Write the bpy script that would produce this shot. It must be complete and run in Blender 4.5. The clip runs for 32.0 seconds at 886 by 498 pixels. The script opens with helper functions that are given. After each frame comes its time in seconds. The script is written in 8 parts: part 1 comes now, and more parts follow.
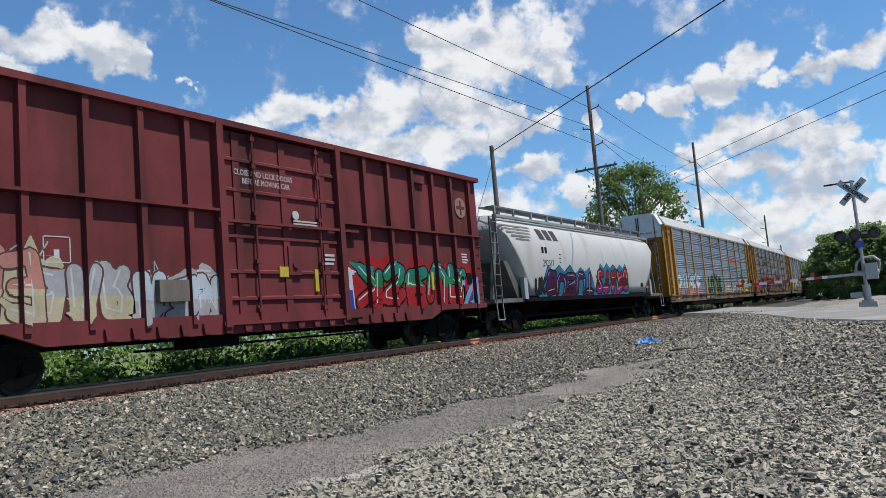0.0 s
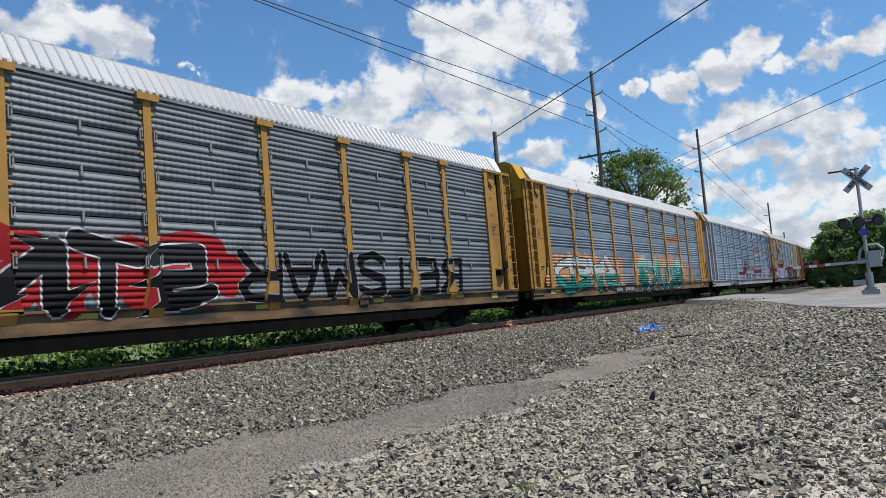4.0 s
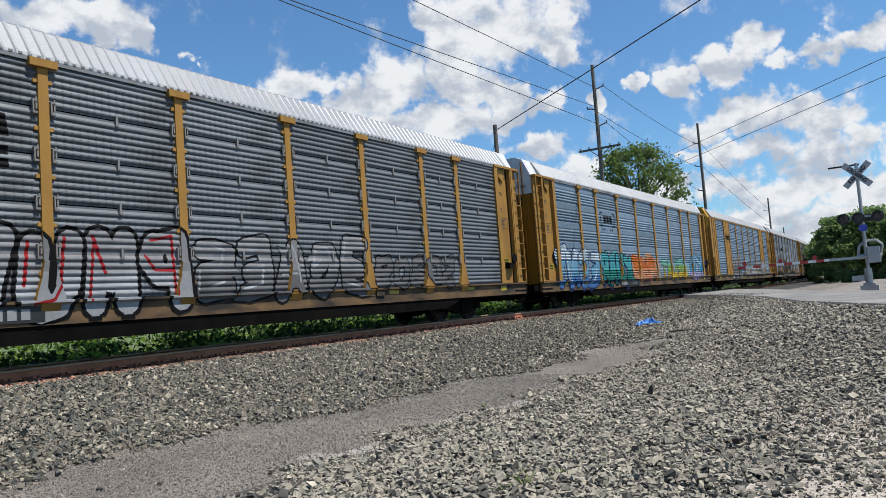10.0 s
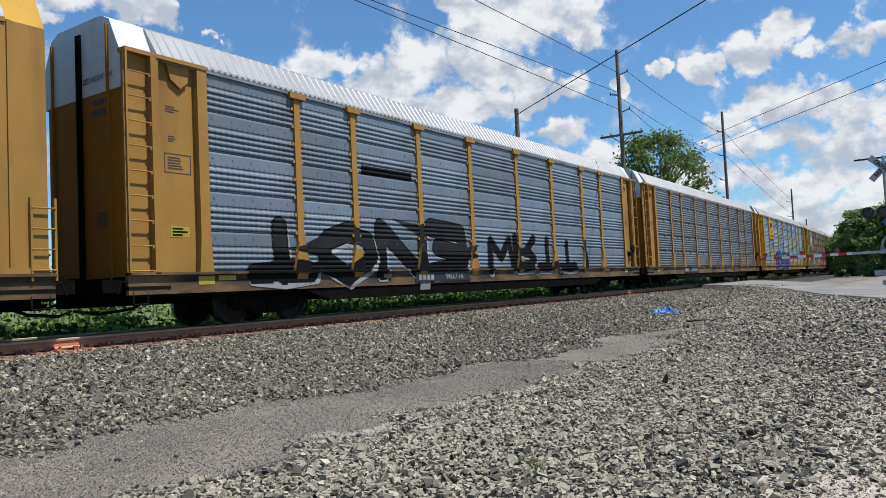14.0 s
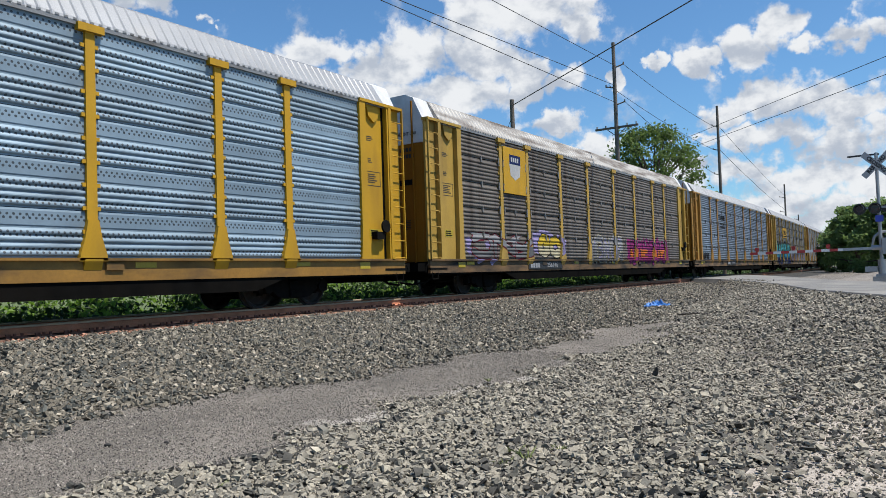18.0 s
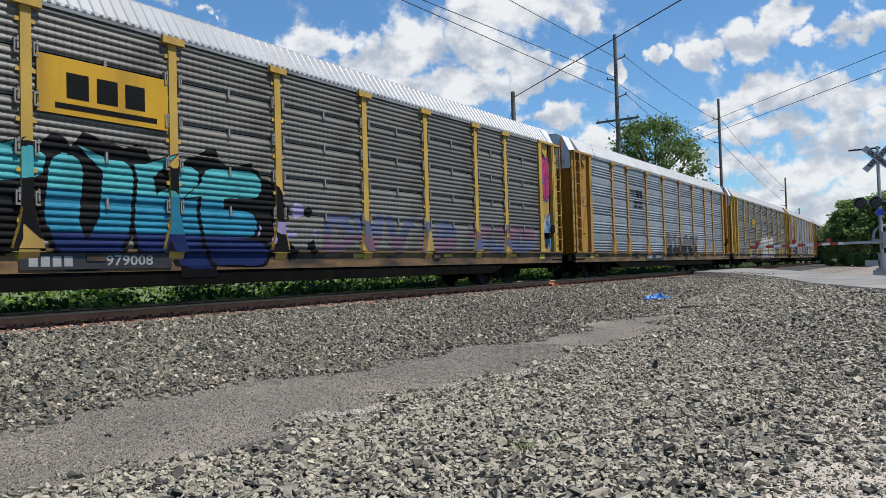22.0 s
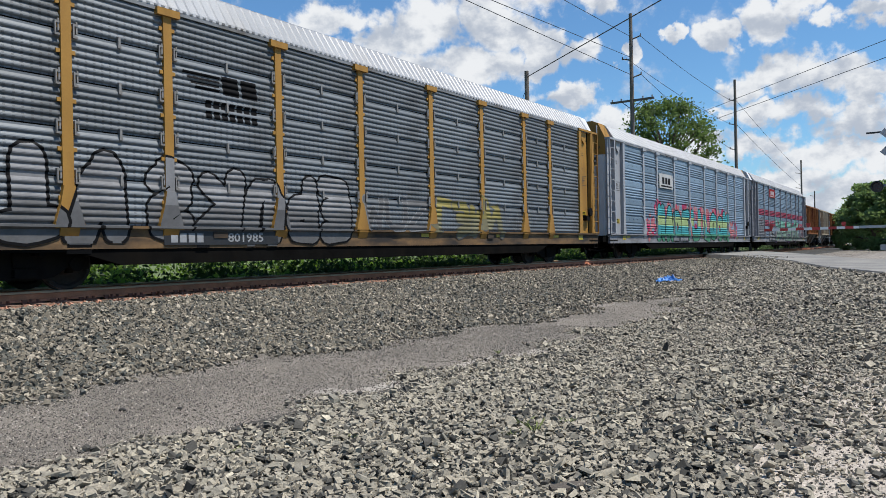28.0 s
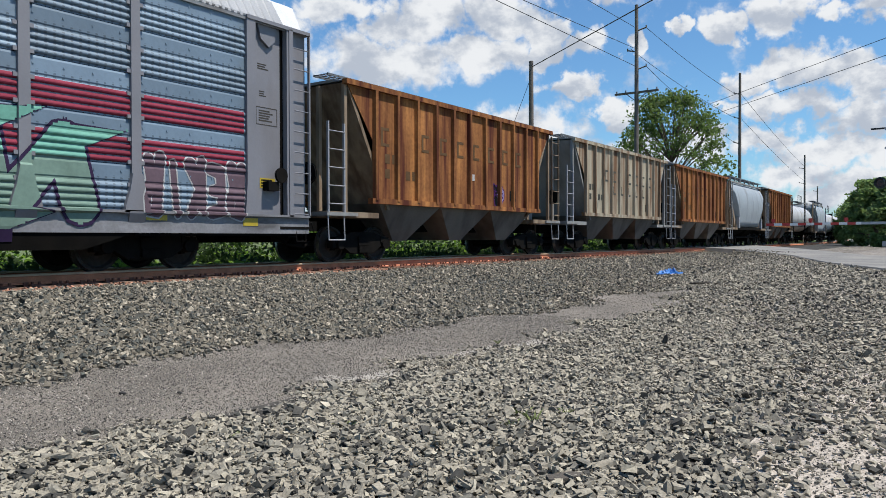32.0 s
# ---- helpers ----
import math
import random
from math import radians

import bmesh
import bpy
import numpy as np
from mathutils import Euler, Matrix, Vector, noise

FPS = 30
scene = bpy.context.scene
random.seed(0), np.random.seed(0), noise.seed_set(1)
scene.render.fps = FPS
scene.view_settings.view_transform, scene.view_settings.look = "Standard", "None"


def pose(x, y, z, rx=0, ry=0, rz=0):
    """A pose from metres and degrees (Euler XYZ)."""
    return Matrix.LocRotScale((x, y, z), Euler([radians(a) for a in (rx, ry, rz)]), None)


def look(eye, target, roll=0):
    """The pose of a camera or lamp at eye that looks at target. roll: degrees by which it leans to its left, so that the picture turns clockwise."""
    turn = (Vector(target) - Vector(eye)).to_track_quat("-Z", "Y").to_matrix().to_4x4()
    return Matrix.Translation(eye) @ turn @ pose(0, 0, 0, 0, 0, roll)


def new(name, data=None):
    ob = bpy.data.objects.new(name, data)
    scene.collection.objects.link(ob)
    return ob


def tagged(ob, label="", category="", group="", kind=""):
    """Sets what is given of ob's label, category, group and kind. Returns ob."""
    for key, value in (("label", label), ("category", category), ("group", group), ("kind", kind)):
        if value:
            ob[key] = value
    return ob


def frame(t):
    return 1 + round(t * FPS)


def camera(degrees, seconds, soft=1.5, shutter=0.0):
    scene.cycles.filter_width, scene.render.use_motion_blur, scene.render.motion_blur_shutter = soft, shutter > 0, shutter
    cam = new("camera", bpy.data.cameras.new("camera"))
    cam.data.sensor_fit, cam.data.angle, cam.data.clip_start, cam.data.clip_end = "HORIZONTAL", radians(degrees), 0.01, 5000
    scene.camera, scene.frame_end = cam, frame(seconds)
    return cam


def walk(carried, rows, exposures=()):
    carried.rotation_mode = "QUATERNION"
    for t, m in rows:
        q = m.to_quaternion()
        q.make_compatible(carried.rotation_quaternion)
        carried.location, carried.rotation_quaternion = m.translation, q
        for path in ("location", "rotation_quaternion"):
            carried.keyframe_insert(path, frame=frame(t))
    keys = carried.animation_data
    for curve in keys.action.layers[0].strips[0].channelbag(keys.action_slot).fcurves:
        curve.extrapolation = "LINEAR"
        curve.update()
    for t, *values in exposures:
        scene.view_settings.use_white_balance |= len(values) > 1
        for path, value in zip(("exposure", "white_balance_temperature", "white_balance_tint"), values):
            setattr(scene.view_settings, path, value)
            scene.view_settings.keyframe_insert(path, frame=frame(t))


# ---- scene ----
# The eye stands still; the view tilts and levels by hand: seconds, heading from +X, rise, lean
EYE = Vector((0.0, -13.875, 0.478))
PATH = (
    (0, 32.59, 5.78, -4.89), (0.5, 32.99, 5.66, -4.72), (1, 33.28, 5.67, -4.80), (1.5, 33.07, 5.50, -4.57), (2, 33.21, 5.49, -4.58),
    (2.5, 33.22, 5.32, -4.67), (3, 32.96, 5.02, -4.76), (3.5, 32.85, 4.79, -4.67), (5.5, 32.93, 4.59, -4.84), (6, 32.65, 4.53, -4.68),
    (6.5, 32.92, 4.47, -4.47), (7, 32.95, 4.46, -4.54), (7.5, 32.96, 4.46, -4.53), (8, 32.98, 4.42, -4.40), (8.5, 32.97, 4.42, -4.38),
    (9, 32.99, 4.45, -4.30), (9.5, 32.96, 4.32, -4.26), (10, 32.88, 4.17, -4.27), (10.5, 33.19, 4.27, -4.28), (11, 33.60, 4.27, -3.83),
    (11.5, 34.13, 4.15, -3.31), (12, 34.31, 3.51, -3.30), (12.5, 34.36, 3.36, -3.24), (13, 34.36, 3.14, -3.05),
    (13.5, 34.41, 3.15, -2.77), (14, 34.34, 2.95, -2.72), (14.5, 34.37, 2.77, -2.85), (16.5, 34.19, 2.27, -2.34),
    (17, 34.13, 2.12, -2.11), (17.5, 34.05, 2.09, -1.97), (18, 33.84, 2.16, -1.89), (18.5, 33.79, 2.14, -2.09),
    (19, 33.73, 2.10, -2.14), (19.5, 33.72, 2.05, -2.29), (20, 33.73, 2.06, -2.13), (20.5, 33.77, 2.02, -2.01),
    (21, 33.73, 2.11, -1.72), (21.5, 33.85, 2.05, -1.74), (22, 33.88, 1.55, -1.66), (22.5, 34.07, 0.91, -1.37),
    (23, 34.11, 0.80, -1.34), (23.5, 34.18, 0.60, -1.51), (24, 34.35, 0.59, -1.70), (24.5, 34.43, 0.47, -1.83),
    (25, 34.52, 0.50, -1.89), (25.5, 34.61, 0.54, -1.69), (27.5, 34.88, 0.23, -1.33), (28, 34.81, 0.02, -1.10),
    (28.5, 34.72, -0.03, -1.03), (29, 34.69, 0.02, -1.02), (29.5, 34.66, -0.01, -0.92), (30, 34.72, -0.17, -0.98),
    (30.5, 34.74, -0.31, -1.12), (31, 34.78, -0.42, -0.98), (31.5, 34.69, -0.63, -0.68), (32, 34.92, -0.81, -0.16),
)


def aim(yaw, rise, lean):
    a, b = radians(yaw), radians(rise)
    return look(EYE, EYE + Vector((math.cos(a) * math.cos(b), math.sin(a) * math.cos(b), math.sin(b))), lean)


cam = camera(61.9, 32.0, soft=0.75)
walk(cam, [(t, aim(*a)) for t, *a in PATH], [(0.0, 0.42), (32.0, 0.42)])

# ---- light ----
SUN_AZ, SUN_EL = radians(-77), radians(65)      # heading from +X, height
sun_way = Vector((math.cos(SUN_AZ) * math.cos(SUN_EL), math.sin(SUN_AZ) * math.cos(SUN_EL), math.sin(SUN_EL)))
sun = new("sun", bpy.data.lights.new("sun", "SUN"))
sun.data.energy, sun.data.angle, sun.data.color = 5.0, radians(0.55), (1.0, 0.95, 0.87)
sun.matrix_world = look(sun_way * 100, (0, 0, 0))

# clouds, each a heap of rounded lumps: heading, height, half width, half height (degrees)
HIGH_BANK = ((61.4, 21.3, 6.2, 1.6), (57.5, 21.1, 3.5, 1.6), (54.7, 20.4, 2.0, 1.5), (51.5, 19.2, 0.8, 0.5), (62.9, 19.5, 2.1, 0.9))
TOWER = ((26.0, 19.9, 6.6, 3.5), (31.0, 19.1, 3.5, 3.1), (22.6, 18.1, 2.5, 1.8), (32.6, 21.2, 1.9, 1.9), (35.7, 16.9, 4.0, 2.4), (30.3, 16.6, 5.1, 2.8), (42.7, 17.0, 4.3, 1.6), (39.3, 16.3, 2.8, 1.9),
         (32.3, 14.0, 5.1, 1.7), (27.0, 14.1, 1.8, 1.2), (28.5, 22.1, 5.3, 1.9), (22.6, 20.9, 2.1, 1.8), (27.3, 15.7, 2.3, 1.9), (38.6, 13.4, 9.0, 2.4), (48.4, 15.2, 4.2, 1.8))
WISPS = ((24.3, 14.5, 2.0, 1.4), (25.0, 11.5, 2.5, 1.0), (21.3, 9.3, 2.0, 1.3), (20.0, 14.2, 1.1, 0.6), (13.8, 9.6, 1.4, 0.9), (15.6, 7.4, 1.7, 0.8), (20.0, 6.2, 6.0, 2.0), (30.0, 8.0, 8.0, 2.4))
UPPER_BANK = ((9.4, 16.4, 1.9, 2.0), (11.4, 15.6, 2.5, 1.5), (14.3, 14.6, 2.0, 1.0), (16.9, 15.2, 1.2, 0.7), (7.0, 14.8, 1.6, 1.0), (4.6, 15.0, 2.4, 1.0), (2.1, 15.4, 2.1, 1.1), (0.0, 16.2, 2.2, 1.3))
LOWER_BANK = ((10.1, 11.9, 2.9, 1.5), (12.5, 10.9, 2.4, 1.4), (6.7, 11.6, 3.4, 1.6), (4.0, 10.3, 2.8, 1.5), (2.0, 9.0, 2.2, 1.3), (9.6, 9.3, 4.6, 1.2), (5.3, 8.2, 4.2, 1.4), (11.7, 6.9, 2.9, 1.3), (7.7, 5.8, 3.6, 1.6), (4.5, 5.9, 2.9, 1.7),
              (2.4, 4.9, 2.4, 1.6), (10.1, 4.3, 3.8, 1.4), (5.8, 3.4, 4.4, 1.7), (-1.0, 8.0, 3.0, 2.2), (1.0, 3.0, 4.5, 1.6))
CLOUDS = HIGH_BANK + TOWER + WISPS + UPPER_BANK + LOWER_BANK


def build_world():
    world = bpy.data.worlds.new("sky")
    scene.world = world
    world.use_nodes = True
    nt = world.node_tree
    nt.nodes.clear()
    N, L = nt.nodes.new, nt.links.new

    def math_node(op, a, b=None, c=None, clamp=False):
        n = N("ShaderNodeMath")
        n.operation, n.use_clamp = op, clamp
        for i, v in enumerate((a, b, c)):
            if v is None:
                continue
            if isinstance(v, (int, float)):
                n.inputs[i].default_value = v
            else:
                L(v, n.inputs[i])
        return n.outputs[0]

    co = N("ShaderNodeTexCoord").outputs["Generated"]
    sep = N("ShaderNodeSeparateXYZ")
    L(co, sep.inputs[0])
    az = math_node("MULTIPLY", math_node("ARCTAN2", sep.outputs[1], sep.outputs[0]), 180 / math.pi)
    el = math_node("MULTIPLY", math_node("ARCSINE", sep.outputs[2]), 180 / math.pi)

    def fbm(scale, detail, rough, zscale=1.0):
        m = N("ShaderNodeMapping")
        m.inputs["Scale"].default_value = (scale, scale, scale * zscale)
        L(co, m.inputs[0])
        n = N("ShaderNodeTexNoise")
        n.inputs["Scale"].default_value, n.inputs["Detail"].default_value, n.inputs["Roughness"].default_value = 1.0, detail, rough
        L(m.outputs[0], n.inputs["Vector"])
        return n.outputs["Fac"]

    big, fine, soft = fbm(9, 2, 0.5), fbm(19, 9, 0.6), fbm(20, 6, 0.55, 1.5)
    # a broken field of clouds everywhere else in the sky
    field = math_node("MULTIPLY", math_node("SUBTRACT", big, 0.70), 4.0)
    away = math_node("SMOOTH_MIN", math_node("MULTIPLY", math_node("SUBTRACT", el, 26.0), 0.1), 0.08, 0.1)
    total = math_node("ADD", field, away)
    total = math_node("MINIMUM", total, 0.3)
    total = math_node("MULTIPLY", total, math_node("GREATER_THAN", el, 26.0))
    low = None
    m = N("ShaderNodeTexNoise")
    m.inputs["Scale"].default_value, m.inputs["Detail"].default_value, m.inputs["Roughness"].default_value = 26.0, 5.0, 0.55
    L(co, m.inputs["Vector"])
    drift = N("ShaderNodeSeparateColor")
    L(m.outputs["Color"], drift.inputs[0])
    waz = math_node("MULTIPLY_ADD", math_node("SUBTRACT", drift.outputs[0], 0.5), 7.0, az)
    wel = math_node("MULTIPLY_ADD", math_node("SUBTRACT", drift.outputs[1], 0.5), 4.2, el)
    for a, e, w, h in CLOUDS:
        dx = math_node("MULTIPLY", math_node("SUBTRACT", waz, a), 1 / (w * 1.08))
        dy = math_node("MULTIPLY", math_node("SUBTRACT", wel, e), 1 / (h * 1.08))
        d = math_node("SQRT", math_node("MULTIPLY_ADD", dx, dx, math_node("MULTIPLY", dy, dy)))
        k = math_node("SUBTRACT", 1.0, d)
        total = math_node("MAXIMUM", total, k)
        low = math_node("MULTIPLY_ADD", math_node("MAXIMUM", k, 0.0), dy, low if low is not None else 0.0)
    dens = math_node("ADD", math_node("MULTIPLY", total, 1.0), math_node("MULTIPLY", math_node("SUBTRACT", fine, 0.53), 1.7))
    mr = N("ShaderNodeMapRange")
    mr.interpolation_type = "SMOOTHSTEP"
    mr.inputs["From Min"].default_value, mr.inputs["From Max"].default_value = 0.0, 0.46
    L(dens, mr.inputs["Value"])
    cover = mr.outputs[0]
    # thick middles and undersides turn grey
    shade = math_node("MULTIPLY_ADD", math_node("SUBTRACT", soft, 0.49), 3.2, math_node("MULTIPLY", low, 0.55))
    mr2 = N("ShaderNodeMapRange")
    mr2.interpolation_type = "SMOOTHSTEP"
    mr2.inputs["From Min"].default_value, mr2.inputs["From Max"].default_value = -0.45, 0.35
    L(shade, mr2.inputs["Value"])
    tone = N("ShaderNodeMix")
    tone.data_type = "RGBA"
    tone.inputs[6].default_value, tone.inputs[7].default_value = (0.52, 0.58, 0.68, 1), (0.93, 0.955, 0.985, 1)
    L(mr2.outputs[0], tone.inputs[0])

    sky = N("ShaderNodeTexSky")
    sky.sky_type, sky.sun_disc = "NISHITA", False
    sky.sun_elevation, sky.sun_rotation = SUN_EL, math.pi / 2 - SUN_AZ
    sky.air_density, sky.dust_density, sky.ozone_density = 1.0, 0.6, 2.0
    tint = N("ShaderNodeMix")
    tint.data_type, tint.blend_type = "RGBA", "MULTIPLY"
    tint.inputs[0].default_value, tint.inputs[7].default_value = 1.0, (0.62, 0.92, 1.12, 1)
    L(sky.outputs[0], tint.inputs[6])
    blue = N("ShaderNodeBackground")
    L(tint.outputs[2], blue.inputs[0])
    blue.inputs[1].default_value = 0.097
    white = N("ShaderNodeBackground")
    L(tone.outputs[2], white.inputs[0])
    white.inputs[1].default_value = 0.68
    mix = N("ShaderNodeMixShader")
    L(cover, mix.inputs[0])
    L(blue.outputs[0], mix.inputs[1])
    L(white.outputs[0], mix.inputs[2])
    L(mix.outputs[0], N("ShaderNodeOutputWorld").inputs[0])
    world.cycles.sampling_method, world.cycles.sample_map_resolution = "MANUAL", 512


build_world()

# ---- materials ----


BASE_SCALE = 0.90          # factor on every base colour, balanced against sun strength and exposure


def mat(name, color, rough=0.6, metal=0.0, var=0.25, scale=3.0, fine=40.0, fvar=0.15, dirt=None, dirt_amt=0.0, dirt_scale=(1.2, 1.2, 0.25),
        bump=0.0, bump_scale=60.0, island=0.0, obj=0.0, palette=None, coat=0.0, spec=0.5):
    """A weathered surface: two scales of tone, dirt in streaks, fine relief; island and obj vary piece by piece."""
    m = bpy.data.materials.new(name)
    m.use_nodes = True
    nt = m.node_tree
    N, L = nt.nodes.new, nt.links.new
    bsdf = nt.nodes["Principled BSDF"]
    bsdf.inputs["Specular IOR Level"].default_value = spec
    co = N("ShaderNodeTexCoord").outputs["Object"]

    def noise_tex(s, detail=4.0):
        n = N("ShaderNodeTexNoise")
        n.inputs["Detail"].default_value = detail
        if isinstance(s, tuple):
            mp = N("ShaderNodeMapping")
            mp.inputs["Scale"].default_value = s
            L(co, mp.inputs[0])
            L(mp.outputs[0], n.inputs["Vector"])
            n.inputs["Scale"].default_value = 1.0
        else:
            L(co, n.inputs["Vector"])
            n.inputs["Scale"].default_value = s
        return n.outputs["Fac"]

    def mapr(v, a, b, c, d):
        n = N("ShaderNodeMapRange")
        for k, x in zip(("From Min", "From Max", "To Min", "To Max"), (a, b, c, d)):
            n.inputs[k].default_value = x
        L(v, n.inputs["Value"])
        return n.outputs[0]

    def mixc(fac, a, b, mode="MIX"):
        n = N("ShaderNodeMix")
        n.data_type, n.blend_type = "RGBA", mode
        for i, v in ((0, fac), (6, a), (7, b)):
            if isinstance(v, (int, float)):
                n.inputs[i].default_value = v
            elif isinstance(v, tuple):
                n.inputs[i].default_value = (*v[:3], 1)
            else:
                L(v, n.inputs[i])
        return n.outputs[2]

    col = tuple(BASE_SCALE * c for c in color)
    palette = palette and [tuple(BASE_SCALE * c for c in p) for p in palette]
    dirt = dirt and tuple(BASE_SCALE * c for c in dirt)
    rnd = None
    if island:
        rnd = N("ShaderNodeNewGeometry").outputs["Random Per Island"]
    elif obj:
        rnd = N("ShaderNodeObjectInfo").outputs["Random"]
    if palette and rnd is not None:
        r = N("ShaderNodeValToRGB")
        r.color_ramp.interpolation = "CONSTANT"
        el = r.color_ramp.elements
        for i, c in enumerate(palette):
            e = el[i] if i < 2 else el.new(0.5)
            e.position, e.color = i / len(palette), (*c, 1)
        L(rnd, r.inputs[0])
        col = r.outputs[0]
    tone = mapr(noise_tex(scale), 0.25, 0.75, 1 - var, 1 + var)
    tone2 = mapr(noise_tex(fine), 0.2, 0.8, 1 - fvar, 1 + fvar)
    mul = N("ShaderNodeMath")
    mul.operation = "MULTIPLY"
    L(tone, mul.inputs[0])
    L(tone2, mul.inputs[1])
    fac = mul.outputs[0]
    if rnd is not None:
        k = island or obj
        m2 = N("ShaderNodeMath")
        m2.operation = "MULTIPLY"
        L(fac, m2.inputs[0])
        L(mapr(rnd, 0, 1, 1 - k, 1 + k), m2.inputs[1])
        fac = m2.outputs[0]
    comb = N("ShaderNodeCombineColor")
    for i in range(3):
        L(fac, comb.inputs[i])
    c1 = mixc(1.0, col, comb.outputs[0], "MULTIPLY")
    rough_out = None
    if dirt is not None:
        d = mapr(noise_tex(dirt_scale, 6.0), 0.62 - 0.35 * dirt_amt, 0.78 - 0.2 * dirt_amt, 0, min(1.0, 0.35 + dirt_amt))
        c1 = mixc(d, c1, dirt)
        rough_out = mapr(d, 0, 1, rough, min(1, rough + 0.25))
    L(c1, bsdf.inputs["Base Color"])
    if rough_out is not None:
        L(rough_out, bsdf.inputs["Roughness"])
    else:
        L(mapr(noise_tex(scale * 2.3), 0.3, 0.7, max(0.05, rough - 0.1), min(1, rough + 0.1)), bsdf.inputs["Roughness"])
    bsdf.inputs["Metallic"].default_value = metal
    if coat:
        bsdf.inputs["Coat Weight"].default_value = coat
    if bump:
        b = N("ShaderNodeBump")
        b.inputs["Strength"].default_value, b.inputs["Distance"].default_value = 1.0, bump
        L(noise_tex(bump_scale, 5.0), b.inputs["Height"])
        L(b.outputs[0], bsdf.inputs["Normal"])
    return m


class Mesh:
    """Collects faces for one mesh."""

    def __init__(self):
        self.v, self.f, self.m = [], [], []

    def poly(self, pts, m=0):
        n = len(self.v)
        self.v += [tuple(p) for p in pts]
        self.f.append(tuple(range(n, n + len(pts))))
        self.m.append(m)

    def box(self, x0, x1, y0, y1, z0, z1, m=0, slant=0.0):
        n = len(self.v)
        self.v += [(x0, y0, z0), (x1, y0, z0), (x1, y1, z0), (x0, y1, z0), (x0 + slant, y0, z1), (x1 + slant, y0, z1), (x1 + slant, y1, z1), (x0 + slant, y1, z1)]
        for q in ((0, 3, 2, 1), (4, 5, 6, 7), (0, 1, 5, 4), (1, 2, 6, 5), (2, 3, 7, 6), (3, 0, 4, 7)):
            self.f.append(tuple(n + i for i in q))
            self.m.append(m)
        return self

    def prism(self, prof, axis, a, b, m=0, caps=True):
        """A profile of 2D points pulled along an axis: x: (y, z), y: (x, z), z: (x, y)."""
        def p(q, d):
            return {"x": (d, q[0], q[1]), "y": (q[0], d, q[1]), "z": (q[0], q[1], d)}[axis]
        n, k = len(self.v), len(prof)
        self.v += [p(q, a) for q in prof] + [p(q, b) for q in prof]
        for i in range(k):
            j = (i + 1) % k
            self.f.append((n + i, n + j, n + k + j, n + k + i))
            self.m.append(m)
        if caps:
            self.f.append(tuple(n + i for i in range(k)))
            self.f.append(tuple(n + k + i for i in reversed(range(k))))
            self.m += [m, m]
        return self

    def sheet(self, prof, axis, a, b, m=0):
        """An open profile pulled along an axis."""
        def p(q, d):
            return {"x": (d, q[0], q[1]), "y": (q[0], d, q[1]), "z": (q[0], q[1], d)}[axis]
        n, k = len(self.v), len(prof)
        self.v += [p(q, a) for q in prof] + [p(q, b) for q in prof]
        for i in range(k - 1):
            self.f.append((n + i, n + i + 1, n + k + i + 1, n + k + i))
            self.m.append(m)
        return self

    def tube(self, p0, p1, r0, r1=None, n=8, m=0, caps=True):
        r1 = r0 if r1 is None else r1
        p0, p1 = Vector(p0), Vector(p1)
        d = (p1 - p0).normalized()
        u = d.orthogonal().normalized()
        w = d.cross(u)
        k = len(self.v)
        for p, r in ((p0, r0), (p1, r1)):
            for i in range(n):
                a = 2 * math.pi * i / n
                self.v.append(tuple(p + r * (math.cos(a) * u + math.sin(a) * w)))
        for i in range(n):
            j = (i + 1) % n
            self.f.append((k + i, k + j, k + n + j, k + n + i))
            self.m.append(m)
        if caps:
            self.f.append(tuple(k + i for i in reversed(range(n))))
            self.f.append(tuple(k + n + i for i in range(n)))
            self.m += [m, m]
        return self

    def path(self, pts, r, n=6, m=0):
        for a, b in zip(pts[:-1], pts[1:]):
            self.tube(a, b, r, n=n, m=m)
        return self

    def data(self, name, mats, smooth=False):
        me = bpy.data.meshes.new(name)
        me.from_pydata(self.v, [], self.f)
        for x in (mats if isinstance(mats, (list, tuple)) else [mats]):
            me.materials.append(x)
        if any(self.m):
            me.polygons.foreach_set("material_index", self.m)
        bm = bmesh.new()
        bm.from_mesh(me)
        bmesh.ops.recalc_face_normals(bm, faces=bm.faces)
        bm.to_mesh(me)
        bm.free()
        if smooth:
            me.polygons.foreach_set("use_smooth", [True] * len(me.polygons))
        me.update()
        return me


def part(name, data, material, parent, label="", at=None):
    """Links a mesh as one part under a thing. data: a Mesh, or mesh data to share."""
    me = data.data(name, material) if isinstance(data, Mesh) else data
    ob = new(name, me)
    if not isinstance(data, Mesh) and material is not None and me.materials and me.materials[0] is not material:
        ob.material_slots[0].link = "OBJECT"
        ob.material_slots[0].material = material
    ob.parent = parent
    if at is not None:
        ob.matrix_basis = at if isinstance(at, Matrix) else Matrix.Translation(at)
    if label:
        tagged(ob, label)
    return ob


def thing(name, label, category, group="", m=None):
    ob = new(name)
    ob.empty_display_size = 0.2
    if m is not None:
        ob.matrix_basis = m
    return tagged(ob, label, category, group)


# ---- the line of the track: straight, then a wide curve ----
BEND_AT, BEND_R, SPEED = 39.7, 1568.0, 18.864
RAIL_TOP, TRACK_Y = -0.12, 0.2


def on_track(s, off=0.0):
    a = max(s - BEND_AT, 0.0) / BEND_R
    x, y = (s, 0.0) if s < BEND_AT else (BEND_AT + BEND_R * math.sin(a), BEND_R * (1 - math.cos(a)))
    return x - off * math.sin(a), y + TRACK_Y + off * math.cos(a), a


